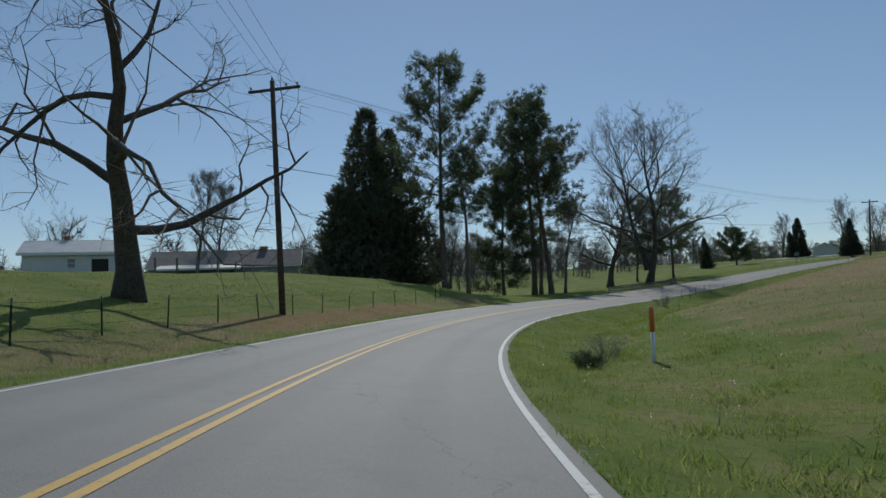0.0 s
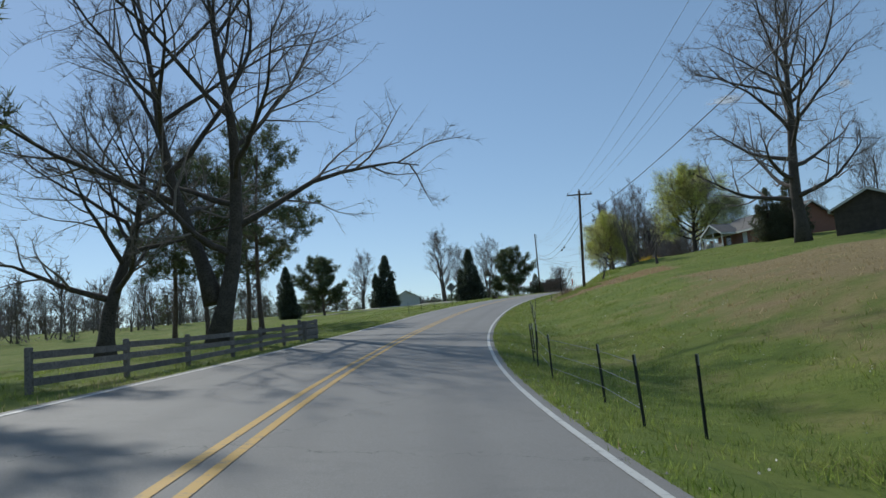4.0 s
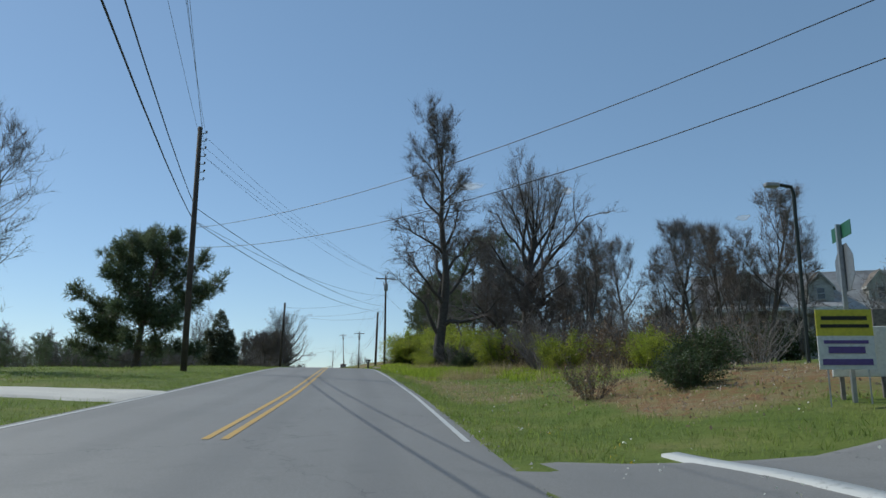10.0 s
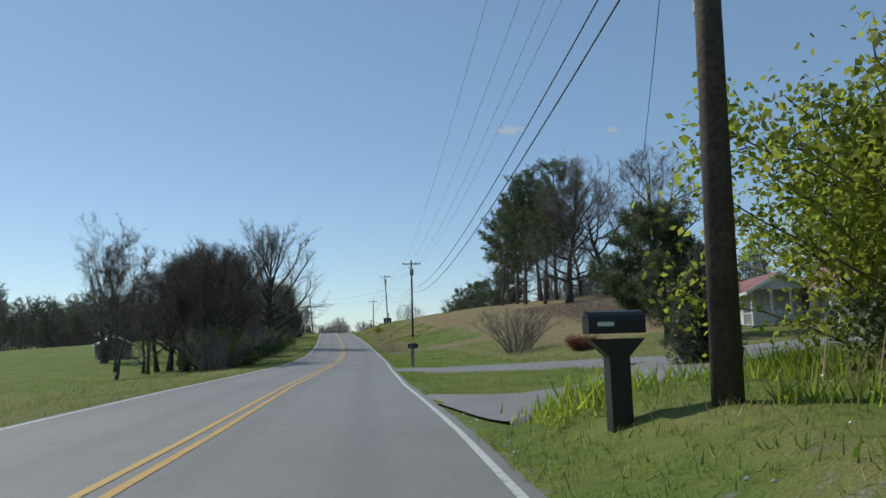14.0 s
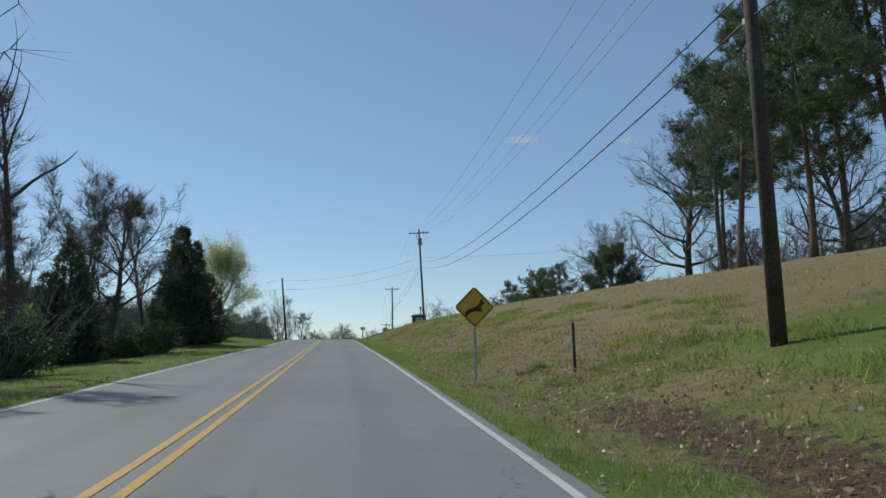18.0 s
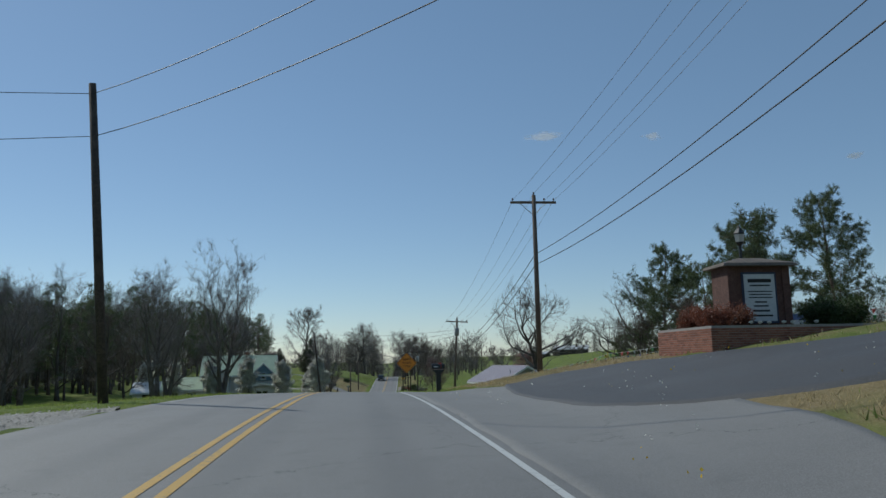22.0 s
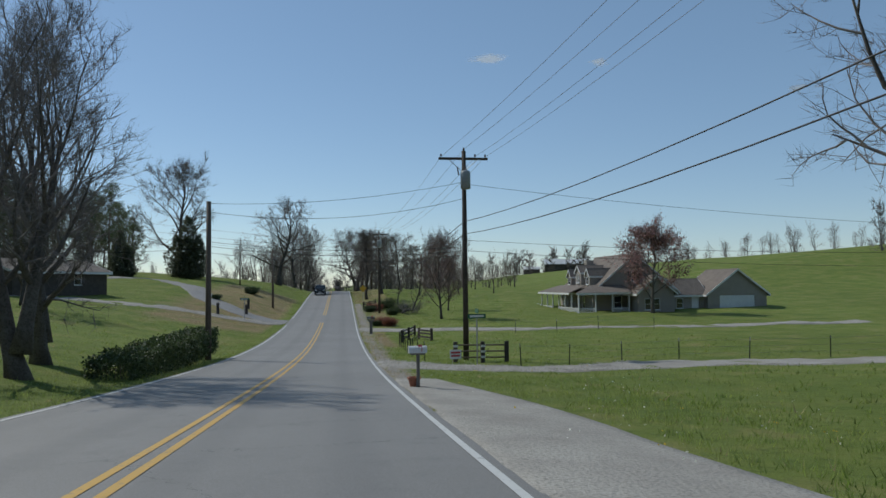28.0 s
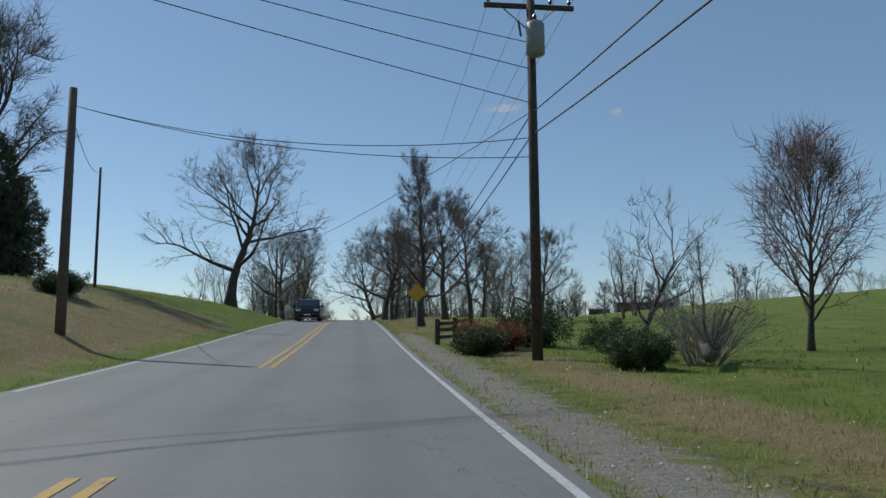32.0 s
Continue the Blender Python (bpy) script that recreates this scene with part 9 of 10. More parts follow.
board_fence([(31.21, 7.5), (31.09, 8.2)], "short dark three-rail board fence in the pasture", (.22, .47, .72), M_BOARD_DARK, .86, .075)
board_fence([(29.0, 17.5), (29.0, 19.4), (29.02, 21.3), (29.05, 23.2), (29.08, 25.1), (29.1, 27.0)], "dark board fence beside the old oak", (.25, .55, .85), M_BOARD_DARK, 1.0, .07)
board_fence([(33.5, 4.6), (33.58, 5.4), (33.66, 6.2)], "short dark board fence by the crest", (.25, .5, .75), M_BOARD_DARK, .9, .07)
gate = thing("field_gate", "pale rail gate hung between dark banded posts", "gate", place(29.98, 7.0, 0, 0))
for k, (x, y) in enumerate(((0, 0), (1.25, -.1), (2.35, -.2))):
    g = part("gate_post", Shape().box(x - .09, y - .09, -.4, x + .09, y + .09, .95, .02), M_BOARD_DARK, gate)
    if k < 2:
        for z in (.2, .45, .7):
            part("reflector", Shape().box(x - .104, y - .112, z, x + .104, y - .102, z + .10), M_WHITE, g)
for z in (.24, .52, .8):
    part("rail", Shape().tube([(.1, -.02, z), (2.25, -.2, z - .02)], .035, 6), M_POLE_PALE, gate)
post_line([(29.82, 9.4), (29.8, 11.4), (29.78, 13.6), (29.76, 16), (29.74, 19), (29.72, 22.5), (29.7, 26), (29.68, 30)], "thin steel fence post along the gravel lane", 0.95, 6)
post_line([(29.98, 5.6), (30.1, 5.5), (30.22, 5.45), (30.33, 5.5), (30.43, 5.5), (30.52, 5.5), (30.62, 5.5), (30.7, 5.5), (30.78, 5.5), (30.86, 5.6), (30.93, 6.0)], "thin steel fence post along the pasture", 0.95, 7, ())
post_line([(31.3, 11.5), (31.25, 15), (31.2, 18), (31.15, 21), (31.1, 25)], "thin steel fence post across the pasture", 0.95, 8)

# string of pennants
M_POST_YELLOW = plain("yellow_marker_paint", (0.58, 0.44, 0.10), 0.5)
PENNANT = [plain("%s_pennant" % n, c, 0.6) for n, c in (("red", (.5, .05, .05)), ("yellow", (.62, .48, .04)), ("blue", (.05, .14, .42)), ("white", (.7, .7, .7)), ("green", (.06, .3, .1)))]
_flag = [Shape().add([(-.11, 0, 0), (.11, 0, 0), (.0, .015, -.26)], [(0, 1, 2), (2, 1, 0)]).mesh("pennant", c) for c in PENNANT]


def pennants(rows, h=1.15, low=None):
    tops = []
    for t, d in rows:
        e = thing("marker_post", "slim yellow-topped post holding a pennant string", "post", place(t, d), "pennant posts")
        part("stake", Shape().tube([(0, 0, -.3), (0, 0, h)], .022, 6), M_POLE_PALE if t < 24 else M_POST_YELLOW, e)
        part("cap", Shape().tube([(0, 0, h), (0, 0, h + .08)], .035, 6), M_POST_YELLOW, e)
        tops.append(e.matrix_basis @ Vector((0, 0, h - .03)))
    rng = random.Random(8)
    for a, b in zip(tops[:-1], tops[1:]):
        for dz in ((0,) if low is None else (0, low)):
            ln = (b - a).length
            n = max(4, int(ln / .55))
            pts = [a.lerp(b, k / n) - Vector((0, 0, dz + .25 * 4 * (k / n) * (1 - k / n) * min(1, ln / 12))) for k in range(n + 1)]
            e = thing("pennant_string", "string of small coloured triangular pennants between posts", "bunting")
            part("cord", Shape().tube(pts, .010, 4), M_WHITE, e)
            ang = math.degrees(math.atan2(b.y - a.y, b.x - a.x))
            for k in range(n):
                p = pts[k].lerp(pts[k + 1], .5)
                part("pennant", _flag[rng.randrange(5)], None, e, at=pose(p.x, p.y, p.z, rng.uniform(-35, 35), rng.uniform(-20, 20), ang))


pennants([(20.3, 14.8), (21.2, 14.4), (22.1, 14.4), (23.0, 15.2)], 1.15)
pennants([(23.7, 27), (24.2, 22), (24.86, 17.5), (25.42, 14.5), (26.0, 13.0), (26.46, 13.0), (26.9, 12.8)], 1.15, .28)

# ---- signs ----
def letters(text, size, at, parent, mat, name="lettering"):
    cu = bpy.data.curves.new(name, "FONT")
    cu.body, cu.size, cu.align_x, cu.align_y, cu.extrude = text, size, "CENTER", "CENTER", 0.002
    ob = new(name, cu)
    dg = bpy.context.evaluated_depsgraph_get()
    me = bpy.data.meshes.new_from_object(ob.evaluated_get(dg))
    bpy.data.objects.remove(ob)
    me.materials.append(mat)
    return part(name, me, mat, parent, at=at)


def diamond(e, side, z, face, back=None, y=-.05, border=M_INK):
    h = side / math.sqrt(2)
    r = .05
    pl = part("sign_panel", Shape().slab([(-h + r, z - r), (-h + r, z + r), (-r, z + h - r), (r, z + h - r), (h - r, z + r), (h - r, z - r), (r, z - h + r), (-r, z - h + r)][::-1], y - .006, y + .002), face, e)
    if border is not None:
        k, w = h * .93, h * .93 - .03
        v = [(0, y - .010, z + k), (k, y - .010, z), (0, y - .010, z - k), (-k, y - .010, z), (0, y - .010, z + w), (w, y - .010, z), (0, y - .010, z - w), (-w, y - .010, z)]
        part("border", Shape().add(v, [(0, 1, 5, 4), (1, 2, 6, 5), (2, 3, 7, 6), (3, 0, 4, 7)]), border, pl)
    return pl


deer = thing("warning_sign", "amber diamond warning sign with leaping animal symbol on a post", "sign", place(18.81, 5.0, 4))
part("post", Shape().box(-.03, -.03, -.4, .03, .03, 2.35), M_STEEL, deer)
_p = diamond(deer, .76, 1.85, M_SIGN_YELLOW)
part("symbol", Shape().slab([(-.26, 1.70), (-.16, 1.80), (-.02, 1.83), (.10, 1.90), (.16, 2.02), (.20, 2.08), (.22, 1.98), (.28, 1.94), (.20, 1.90), (.16, 1.80), (.24, 1.72), (.12, 1.74), (.02, 1.74), (-.12, 1.70), (-.24, 1.60)][::-1], -.066, -.060), M_INK, _p)
work = thing("road_work_sign", "orange diamond road work sign on two dark posts", "sign", place(25.83, 4.98, 2))
for x in (-.32, .32):
    part("post", Shape().box(x - .045, -.03, -.4, x + .045, .05, 3.45, .008), M_BOARD_DARK, work)
_p = diamond(work, 1.22, 3.05, M_SIGN_ORANGE)
for txt, z in (("ROAD", 3.35), ("WORK", 3.07), ("1 MILE", 2.79)):
    letters(txt, .245, pose(0, -.064, z, 90, 0, 0), _p, M_INK)
back = thing("warning_sign", "diamond road sign seen from its bare grey back", "sign", place(7.92, -5.6, 180))
part("post", Shape().box(-.03, -.03, -.4, .03, .03, 2.4), M_TPOST, back)
diamond(back, .76, 1.9, M_SIGN_BACK, border=None)
far_sign = thing("warning_sign", "yellow diamond warning sign near the crest of the road", "sign", place(34.2, 4.9, 0))
part("post", Shape().box(-.03, -.03, -.4, .03, .03, 2.3), M_STEEL, far_sign)
diamond(far_sign, .76, 1.9, M_SIGN_YELLOW)
M_SIGN_GREEN = plain("green_sign_sheeting", (0.02, 0.12, 0.06), 0.4)


def name_sign(t, d, turn, h=2.6, bars=True):
    e = thing("street_sign", "green street-name sign blade on a slim post", "sign", place(t, d, turn), "street signs")
    part("post", Shape().tube([(0, 0, -.3), (0, 0, h)], .03, 6), M_STEEL, e)
    for rz, z in ((0, h + .11), (80, h + .34)):
        b = part("blade", Shape().box(-.42, -.006, z - .10, .42, .006, z + .10), M_SIGN_GREEN, e, at=pose(0, 0, 0, 0, 0, rz))
        part("text_bar", Shape().box(-.32, -.012, z - .045, .32, -.008, z + .045), M_WHITE, b)


name_sign(10.62, 12.3, 10, 2.9)
name_sign(29.88, 7.7, 10, 2.0)
name_sign(32.33, -7.5, 20, 1.9)
ad = thing("yard_sign", "yellow and purple lettered yard sign on wire legs", "sign", place(10.52, 9.0, -8, .2))
for x in (-.3, .3):
    part("leg", Shape().tube([(x, 0, -.2), (x, 0, .7)], .012, 5), M_STEEL, ad)
part("board", Shape().box(-.42, -.012, .35, .42, .004, .85), M_WHITE, ad)
part("board_top", Shape().box(-.42, -.012, .853, .42, .004, 1.25), plain("bright_yellow_print", (.62, .55, .05), .5), ad)
M_PURPLE = plain("purple_print", (.13, .08, .28), .5)
for z, w, h, m in ((1.12, .34, .06, M_INK), (1.0, .36, .05, M_INK), (.76, .33, .05, M_PURPLE), (.64, .27, .10, M_PURPLE), (.46, .37, .09, M_PURPLE)):
    part("text_bar", Shape().box(-w, -.022, z - h / 2, w, -.016, z + h / 2), m, ad)
for t, d, w, h, m in ((10.54, 9.5, .42, .6, M_WHITE), (10.6, 11.4, .62, .75, M_BOARD)):
    e = thing("yard_sign", "plain pale board sign on low legs", "sign", place(t, d, -20))
    part("board", Shape().box(-w, -.02, .3, w, .02, .3 + h * 1.3, .01), m, e)
    for x in (-w * .7, w * .7):
        part("leg", Shape().box(x - .03, -.03, -.3, x + .03, .03, .3), M_BOARD, e)
campaign = thing("yard_sign", "small blue and red lettered yard sign on the bank", "sign", place(21.95, 7.1, -14))
for x in (-.2, .2):
    part("leg", Shape().tube([(x, .01, -.15), (x, .01, .3)], .008, 5), M_STEEL, campaign)
part("board", Shape().box(-.29, -.006, .24, .29, .006, .70), plain("dark_blue_print", (.03, .05, .20), .5), campaign)
part("stripe", Shape().box(-.287, -.012, .33, .287, -.008, .44), plain("bright_red_print", (.50, .03, .04), .5), campaign)
for z, w, h in ((.58, .22, .07), (.49, .16, .03), (.28, .2, .03)):
    part("text_bar", Shape().box(-w, -.013, z - h / 2, w, -.009, z + h / 2), M_WHITE, campaign)
yard = thing("yard_sign", "small white and red yard sign by the gate post", "sign", place(29.9, 6.8, 6))
for x in (-.15, .15):
    part("leg", Shape().tube([(x, 0, -.2), (x, 0, .3)], .008, 4), M_STEEL, yard)
part("board", Shape().box(-.26, -.01, .22, .26, .0, .62), M_WHITE, yard)
for z in (.5, .36):
    part("text_bar", Shape().box(-.2, -.016, z - .04, .2, -.012, z + .04), PENNANT[0], yard)
stop = thing("stop_sign", "stop sign seen edge-on with a small plate above it", "sign", place(10.53, 9.2, 75))
part("post", Shape().box(-.03, -.03, -.4, .03, .03, 2.75), M_STEEL, stop)
part("sign_panel", Shape().slab([(.375 * math.cos(radians(22.5 + 45 * k)) * 1.08, 2.05 + .375 * math.sin(radians(22.5 + 45 * k)) * 1.08) for k in range(8)][::-1], -.05, -.042), M_SIGN_BACK, stop)
part("plate", Shape().box(-.4, -.05, 2.52, .4, -.04, 2.75), M_SIGN_GREEN, stop)
lamp = thing("street_lamp", "slim dark pole with a bent arm lamp", "lamp", place(10.84, 12.5, 0))
part("pole", Shape().tube([(0, 0, -.3), (0, 0, 4.3), (-.05, 0, 4.45), (-.4, 0, 4.5)], .045, 7), M_TPOST, lamp)
part("lamp_head", Shape().box(-.75, -.09, 4.42, -.38, .09, 4.54, .03), M_GREYTANK, lamp)


def marker(t, d, h=1.35):
    e = thing("marker_post", "white plastic marker post with orange upper half", "marker", place(t, d), "cable markers")
    part("tube", Shape().lathe([(.055, -.2), (.055, h * .55)], 10), M_WHITE, e, smooth=True)
    part("sleeve", Shape().lathe([(.062, h * .55), (.062, h * .93), (.05, h), (.01, h + .01)], 10), M_ORANGE, e, smooth=True)


marker(1.03, 7.1)
marker(7.77, 7.3)
for t, d, h, m, lab in ((18.66, 6.5, 1.0, M_TPOST, "short thin stake in the verge"), (27.13, -6.2, .9, M_POST_YELLOW, "short yellow utility marker on the lawn"), (32.33, -10.0, 1.0, M_BARK_DARK, "dark stone entry post on the lawn"), (32.56, -7.8, .9, M_BARK_DARK, "dark stone entry post on the lawn"), (32.85, -8.2, 1.0, M_BARK_DARK, "dark stone entry post on the lawn"), (22.35, 6.4, 1.1, M_POST_YELLOW, "yellow utility marker beside the drive")):
    e = thing("marker_post", lab, "post", place(t, d, 15))
    k = .13 if m is M_BARK_DARK else .025
    part("shaft", Shape().box(-k, -k, -.3, k, k, h, k * .25), m, e)
    part("cap", Shape().lathe([(k * 1.25, h - .06), (k * 1.3, h + .02), (k * .5, h + k * 1.1)], 8), m, e)

# ---- mailboxes ----
def mailbox(t, d, body, post, label, turn=0.0, h=1.05, size=1.0, bulky=False, flag=True, bars=True):
    """Arched box on a post; its door faces the road."""
    e = thing("mailbox", label, "mailbox", place(t, d, turn) @ Matrix.Diagonal((size, size, size, 1)))
    if bulky:
        part("post", Shape().slab([(-.10, -.3), (.10, -.3), (.10, h - .22), (.26, h - .05), (-.28, h - .05), (-.10, h - .22)][::-1], -.10, .10), post, e)
    else:
        part("post", Shape().box(-.05, -.05, -.35, .05, .05, h - .02, .008), post, e)
        part("bracket", Shape().box(-.22, -.07, h - .05, .22, .07, h - .004), post, e)
    arc = [(-.10, 0), (.10, 0), (.10, .12)] + [(.10 * math.cos(a), .12 + .10 * math.sin(a)) for a in (.5, 1.05, 1.57, 2.1, 2.64)] + [(-.10, .12)]
    m = pose(0, 0, h, 0, 0, 90)
    part("box", Shape().slab([(x * 1.05, z) for x, z in arc][::-1], -.27, .27), body, e, at=m)
    part("door", Shape().slab([(x * 1.12, z * 1.04) for x, z in arc][::-1], .272, .29), body, e, at=m)
    part("latch", Shape().box(-.02, .29, .17, .02, .32, .2), M_STEEL, e, at=m)
    if flag:
        f = Shape().box(-.118, -.12, .06, -.108, -.10, .26).box(-.118, -.12, .2, -.108, .0, .26)
        part("flag", f, PENNANT[0], e, at=m)
    if bars:
        part("number_bar", Shape().box(-.115, .04, .07, -.107, .2, .11), M_WHITE, e, at=m)


M_TAUPE = plain("taupe_moulded_plastic", (0.16, 0.145, 0.13), 0.55)
mailbox(14.36, 4.0, M_BLACK, M_BLACK, "black plastic mailbox on a moulded post", bulky=True, flag=False, h=0.88)
mailbox(16.05, 4.0, M_BLACK, M_BOARD, "black mailbox on a wooden post")
mailbox(16.12, 4.05, M_WHITE, M_BOARD, "white mailbox on a wooden post")
mailbox(22.0, 4.6, M_WHITE, M_BOARD_DARK, "pale mailbox on a dark wooden post", size=1.05)
mailbox(23.87, 5.0, M_BLACK, M_BLACK, "black plastic mailbox on a thick post", bulky=True, size=.95)
mailbox(26.93, 5.6, M_BLACK, M_BLACK, "black mailbox on an ornate dark post", size=.95)
mailbox(26.95, 5.9, M_BLACK, M_WHITE, "dark mailbox on a white post", size=.95)
mailbox(29.07, 3.7, M_WHITE, M_BOARD, "white mailbox on a wooden post by the gravel", size=.8)
mailbox(31.55, 4.2, M_TAUPE, M_TAUPE, "big taupe plastic mailbox with a red stripe", bulky=True, size=1.12)
pot = thing("flower_pot", "terracotta flower pot beside the mailbox post", "pot", place(29.08, 3.62))
part("pot", Shape().lathe([(.10, 0), (.15, .2), (.17, .2), (.17, .25), (.14, .25), (.13, .2)], 12), plain("terracotta", (.35, .14, .08), .8), pot)

# ---- hedge, vehicles, odds and ends ----
def hedge(t0, t1, d, h, w, label):
    m = place((t0 + t1) / 2, d)
    ln = (Vector(place(t1, d).translation) - Vector(place(t0, d).translation)).length
    e = thing("hedge", label, "hedge", m)
    rng = random.Random(int(t0 * 10))
    s, tips = Shape(), []
    for k in range(int(ln * 5)):
        y = rng.uniform(-ln / 2, ln / 2)
        x = rng.uniform(-w / 3, w / 3)
        s.tube([(x, y, -.1), (x + rng.uniform(-.1, .1), y + rng.uniform(-.1, .1), h * rng.uniform(.7, .95))], [.012, .005], 3, False)
    for k in range(int(ln * h * w * 420)):
        f = rng.random()
        x, y, z = rng.uniform(-1, 1), rng.uniform(-ln / 2, ln / 2), rng.uniform(.03, 1)
        if f < .6:
            x = math.copysign(rng.uniform(.75, 1.05), x)
        elif f < .9:
            z = rng.uniform(.85, 1.06)
        tips.append((x * w / 2, y, z * h * (1 + .06 * math.sin(y * 2.1) + .04 * math.sin(y * 5.3))))
    part("stemwork", s, M_TWIG, e)
    part("foliage", leaf_mesh("foliage", tips, M_HEDGE, 3, .06, .05, 5), None, e)


hedge(29.35, 30.22, -4.9, 1.05, 1.4, "long clipped dark green hedge by the road")
hedge(27.0, 27.22, -6.8, .55, .9, "low clipped hedge on the farmhouse lawn")
M_CAR_DARK, M_TYRE = plain("dark_car_paint", (0.022, 0.024, 0.028), 0.25, 0.3), plain("tyre_rubber", (0.02, 0.02, 0.02), 0.85)
M_CAR_WHITE, M_CAR_RED = plain("white_car_paint", (0.66, 0.66, 0.65), 0.25), plain("dark_blue_car_paint", (0.03, 0.05, 0.11), 0.25, .3)
M_LENS = plain("headlamp_lens", (0.62, 0.62, 0.6), 0.1)


def vehicle(name, label, m, paint, L=4.5, W=1.8, H=1.62, pickup=False):
    """A car facing -y: body, cabin, windows, lamps, wheels."""
    e = thing(name, label, "car", m)
    a, b = -L / 2, L / 2
    prof = [(a, .42), (a + .05, .78), (a + .18, .92), (a + 1.15, 1.02), (b - (1.6 if pickup else .3), 1.02), (b - .02, .98), (b, .45), (b - .15, .30), (a + .2, .28)]
    body = Shape().slab(prof[::-1], -W / 2, W / 2).moved(Matrix(((0, 1, 0, 0), (1, 0, 0, 0), (0, 0, 1, 0), (0, 0, 0, 1))))
    part("body", body, paint, e)
    c1 = b - (2.0 if pickup else .25)
    cab = [(a + 1.05, 1.0), (a + 1.75, H - .04), (a + 2.0, H), (c1 - .35, H), (c1, 1.0)]
    k = .82
    v = [(-W / 2 * (.97 if z < 1.1 else k), y, z) for y, z in cab] + [(W / 2 * (.97 if z < 1.1 else k), y, z) for y, z in cab]
    n = len(cab)
    part("cabin", Shape().add(v, [tuple(range(n)), tuple(range(2 * n - 1, n - 1, -1))] + [(i, i + n, (i + 1) % n + n, (i + 1) % n) for i in range(n)]), paint, e)
    part("windscreen", Shape().add([(-W / 2 * .86, a + 1.10, 1.05), (W / 2 * .86, a + 1.10, 1.05), (W / 2 * .74, a + 1.70, H - .08), (-W / 2 * .74, a + 1.70, H - .08)], [(0, 1, 2, 3)]).moved(Matrix.Translation((0, -.03, .01))), M_GLASS, e)
    for sx in (-1, 1):
        x = sx * (W / 2 * .965)
        part("side_window", Shape().add([(x, a + 1.3, 1.06), (x, c1 - .2, 1.06), (sx * W / 2 * .845, c1 - .45, H - .1), (sx * W / 2 * .845, a + 1.9, H - .1)], [(0, 1, 2, 3)]).moved(Matrix.Translation((sx * .012, 0, 0))), M_GLASS, e)
        part("headlamp", Shape().box(sx * W * .36 - .17, a - .012, .68, sx * W * .36 + .17, a + .06, .84, .02), M_LENS, e)
        part("mirror", Shape().box(sx * (W / 2 + .1) - .1, a + 1.3, 1.02, sx * (W / 2 + .1) + .1, a + 1.4, 1.18, .03), paint, e)
        for y in (a + .85, b - .85):
            wh = part("wheel", Shape().lathe([(.24, -.1), (.33, -.1), (.34, -.05), (.34, .05), (.33, .1), (.24, .1)], 18), M_TYRE, e, at=pose(sx * (W / 2 - .1), y, .34, 0, 90, 0))
            part("rim", Shape().lathe([(.03, -.09), (.24, -.105), (.24, .105), (.03, .09)], 12), M_STEEL, wh)
    part("grille", Shape().box(-.42, a - .012, .50, .42, a + .05, .72, .01), M_BLACK, e)
    part("bumper", Shape().box(-W / 2 + .05, a - .06, .34, W / 2 - .05, a + .1, .5, .04), M_BLACK, e)
    part("number_plate", Shape().box(-.24, a - .075, .38, .24, a - .062, .48), M_WHITE, e)


vehicle("car", "dark sport utility car coming along the road", place(35.3, -1.6, 0, .02), M_CAR_DARK)
vehicle("car", "dark blue sedan parked under the carport", T(17.9, -136.3, ground_z(17.9, -136.3) - .05, 24), M_CAR_RED, 4.4, 1.75, 1.42)
culvert = thing("culvert_pipe", "short rusty culvert pipe end in the ditch", "culvert", place(9.1, -5.6, 0, -.15))
part("pipe", Shape().tube([(0, -.9, .15), (0, .9, .15)], .28, 14), M_RUST, culvert)
for k, (t, d, sx, sy) in enumerate(((8.75, 9.0, .8, .5), (8.2, 8.2, .5, .4), (9.05, 9.8, .6, .4))):
    e = tagged(new("clay_mound", None), "small mound of turned red clay on the bank", "mound")
    e.matrix_basis = place(t, d, 30 * k, -.05)
    s = Shape()
    rng = random.Random(k)
    for j in range(16):
        a, r = rng.uniform(0, 6.28), rng.uniform(0, 1)
        q = rng.uniform(.10, .24)
        s.lathe([(q, 0), (q * 1.1, q * .4), (q * .6, q * .8), (q * .15, q * .9)], 6, math.cos(a) * r * sx, math.sin(a) * r * sy, rng.uniform(-.05, .12) * (1 - r))
    o = part("clod", s, surface("turned_red_clay", (.26, .12, .065), (.16, .08, .05), 3, 14, .95, 0, .8), e)
    o["kind"] = "stuff"
log = thing("fallen_tree", "fallen grey tree trunk with broken limbs in the shrub bed", "tree", place(32.9, 9.5, 60))
part("trunk", Shape().tube([(-2, 0, .2), (-.5, .2, .45), (.8, 0, .35), (2.2, -.3, .7)], [.13, .11, .09, .04], 8), M_BARK, log, smooth=True)
for k in range(5):
    part("limb", Shape().tube([(-1.2 + .7 * k, .1, .4), (-1.0 + .7 * k, .4 - .2 * k, .9 + .1 * k), (-.7 + .7 * k, .7 - .35 * k, 1.1)], [.05, .03, .012], 5), M_BARK, log)
for k, (t, d) in enumerate(((7.6, 5.6), (8.3, 5.8), (8.9, 6.3), (17.7, 6.0), (17.9, 9.5), (5.9, 14.0), (21.3, 6.6), (25.4, 6.2))):
    e = thing("litter", "scrap of pale litter lying in the grass", "litter", place(t, d, 50 * k, .06))
    part("scrap", Shape().box(-.09, -.06, 0, .09, .06, .03, .012), M_WHITE, e)


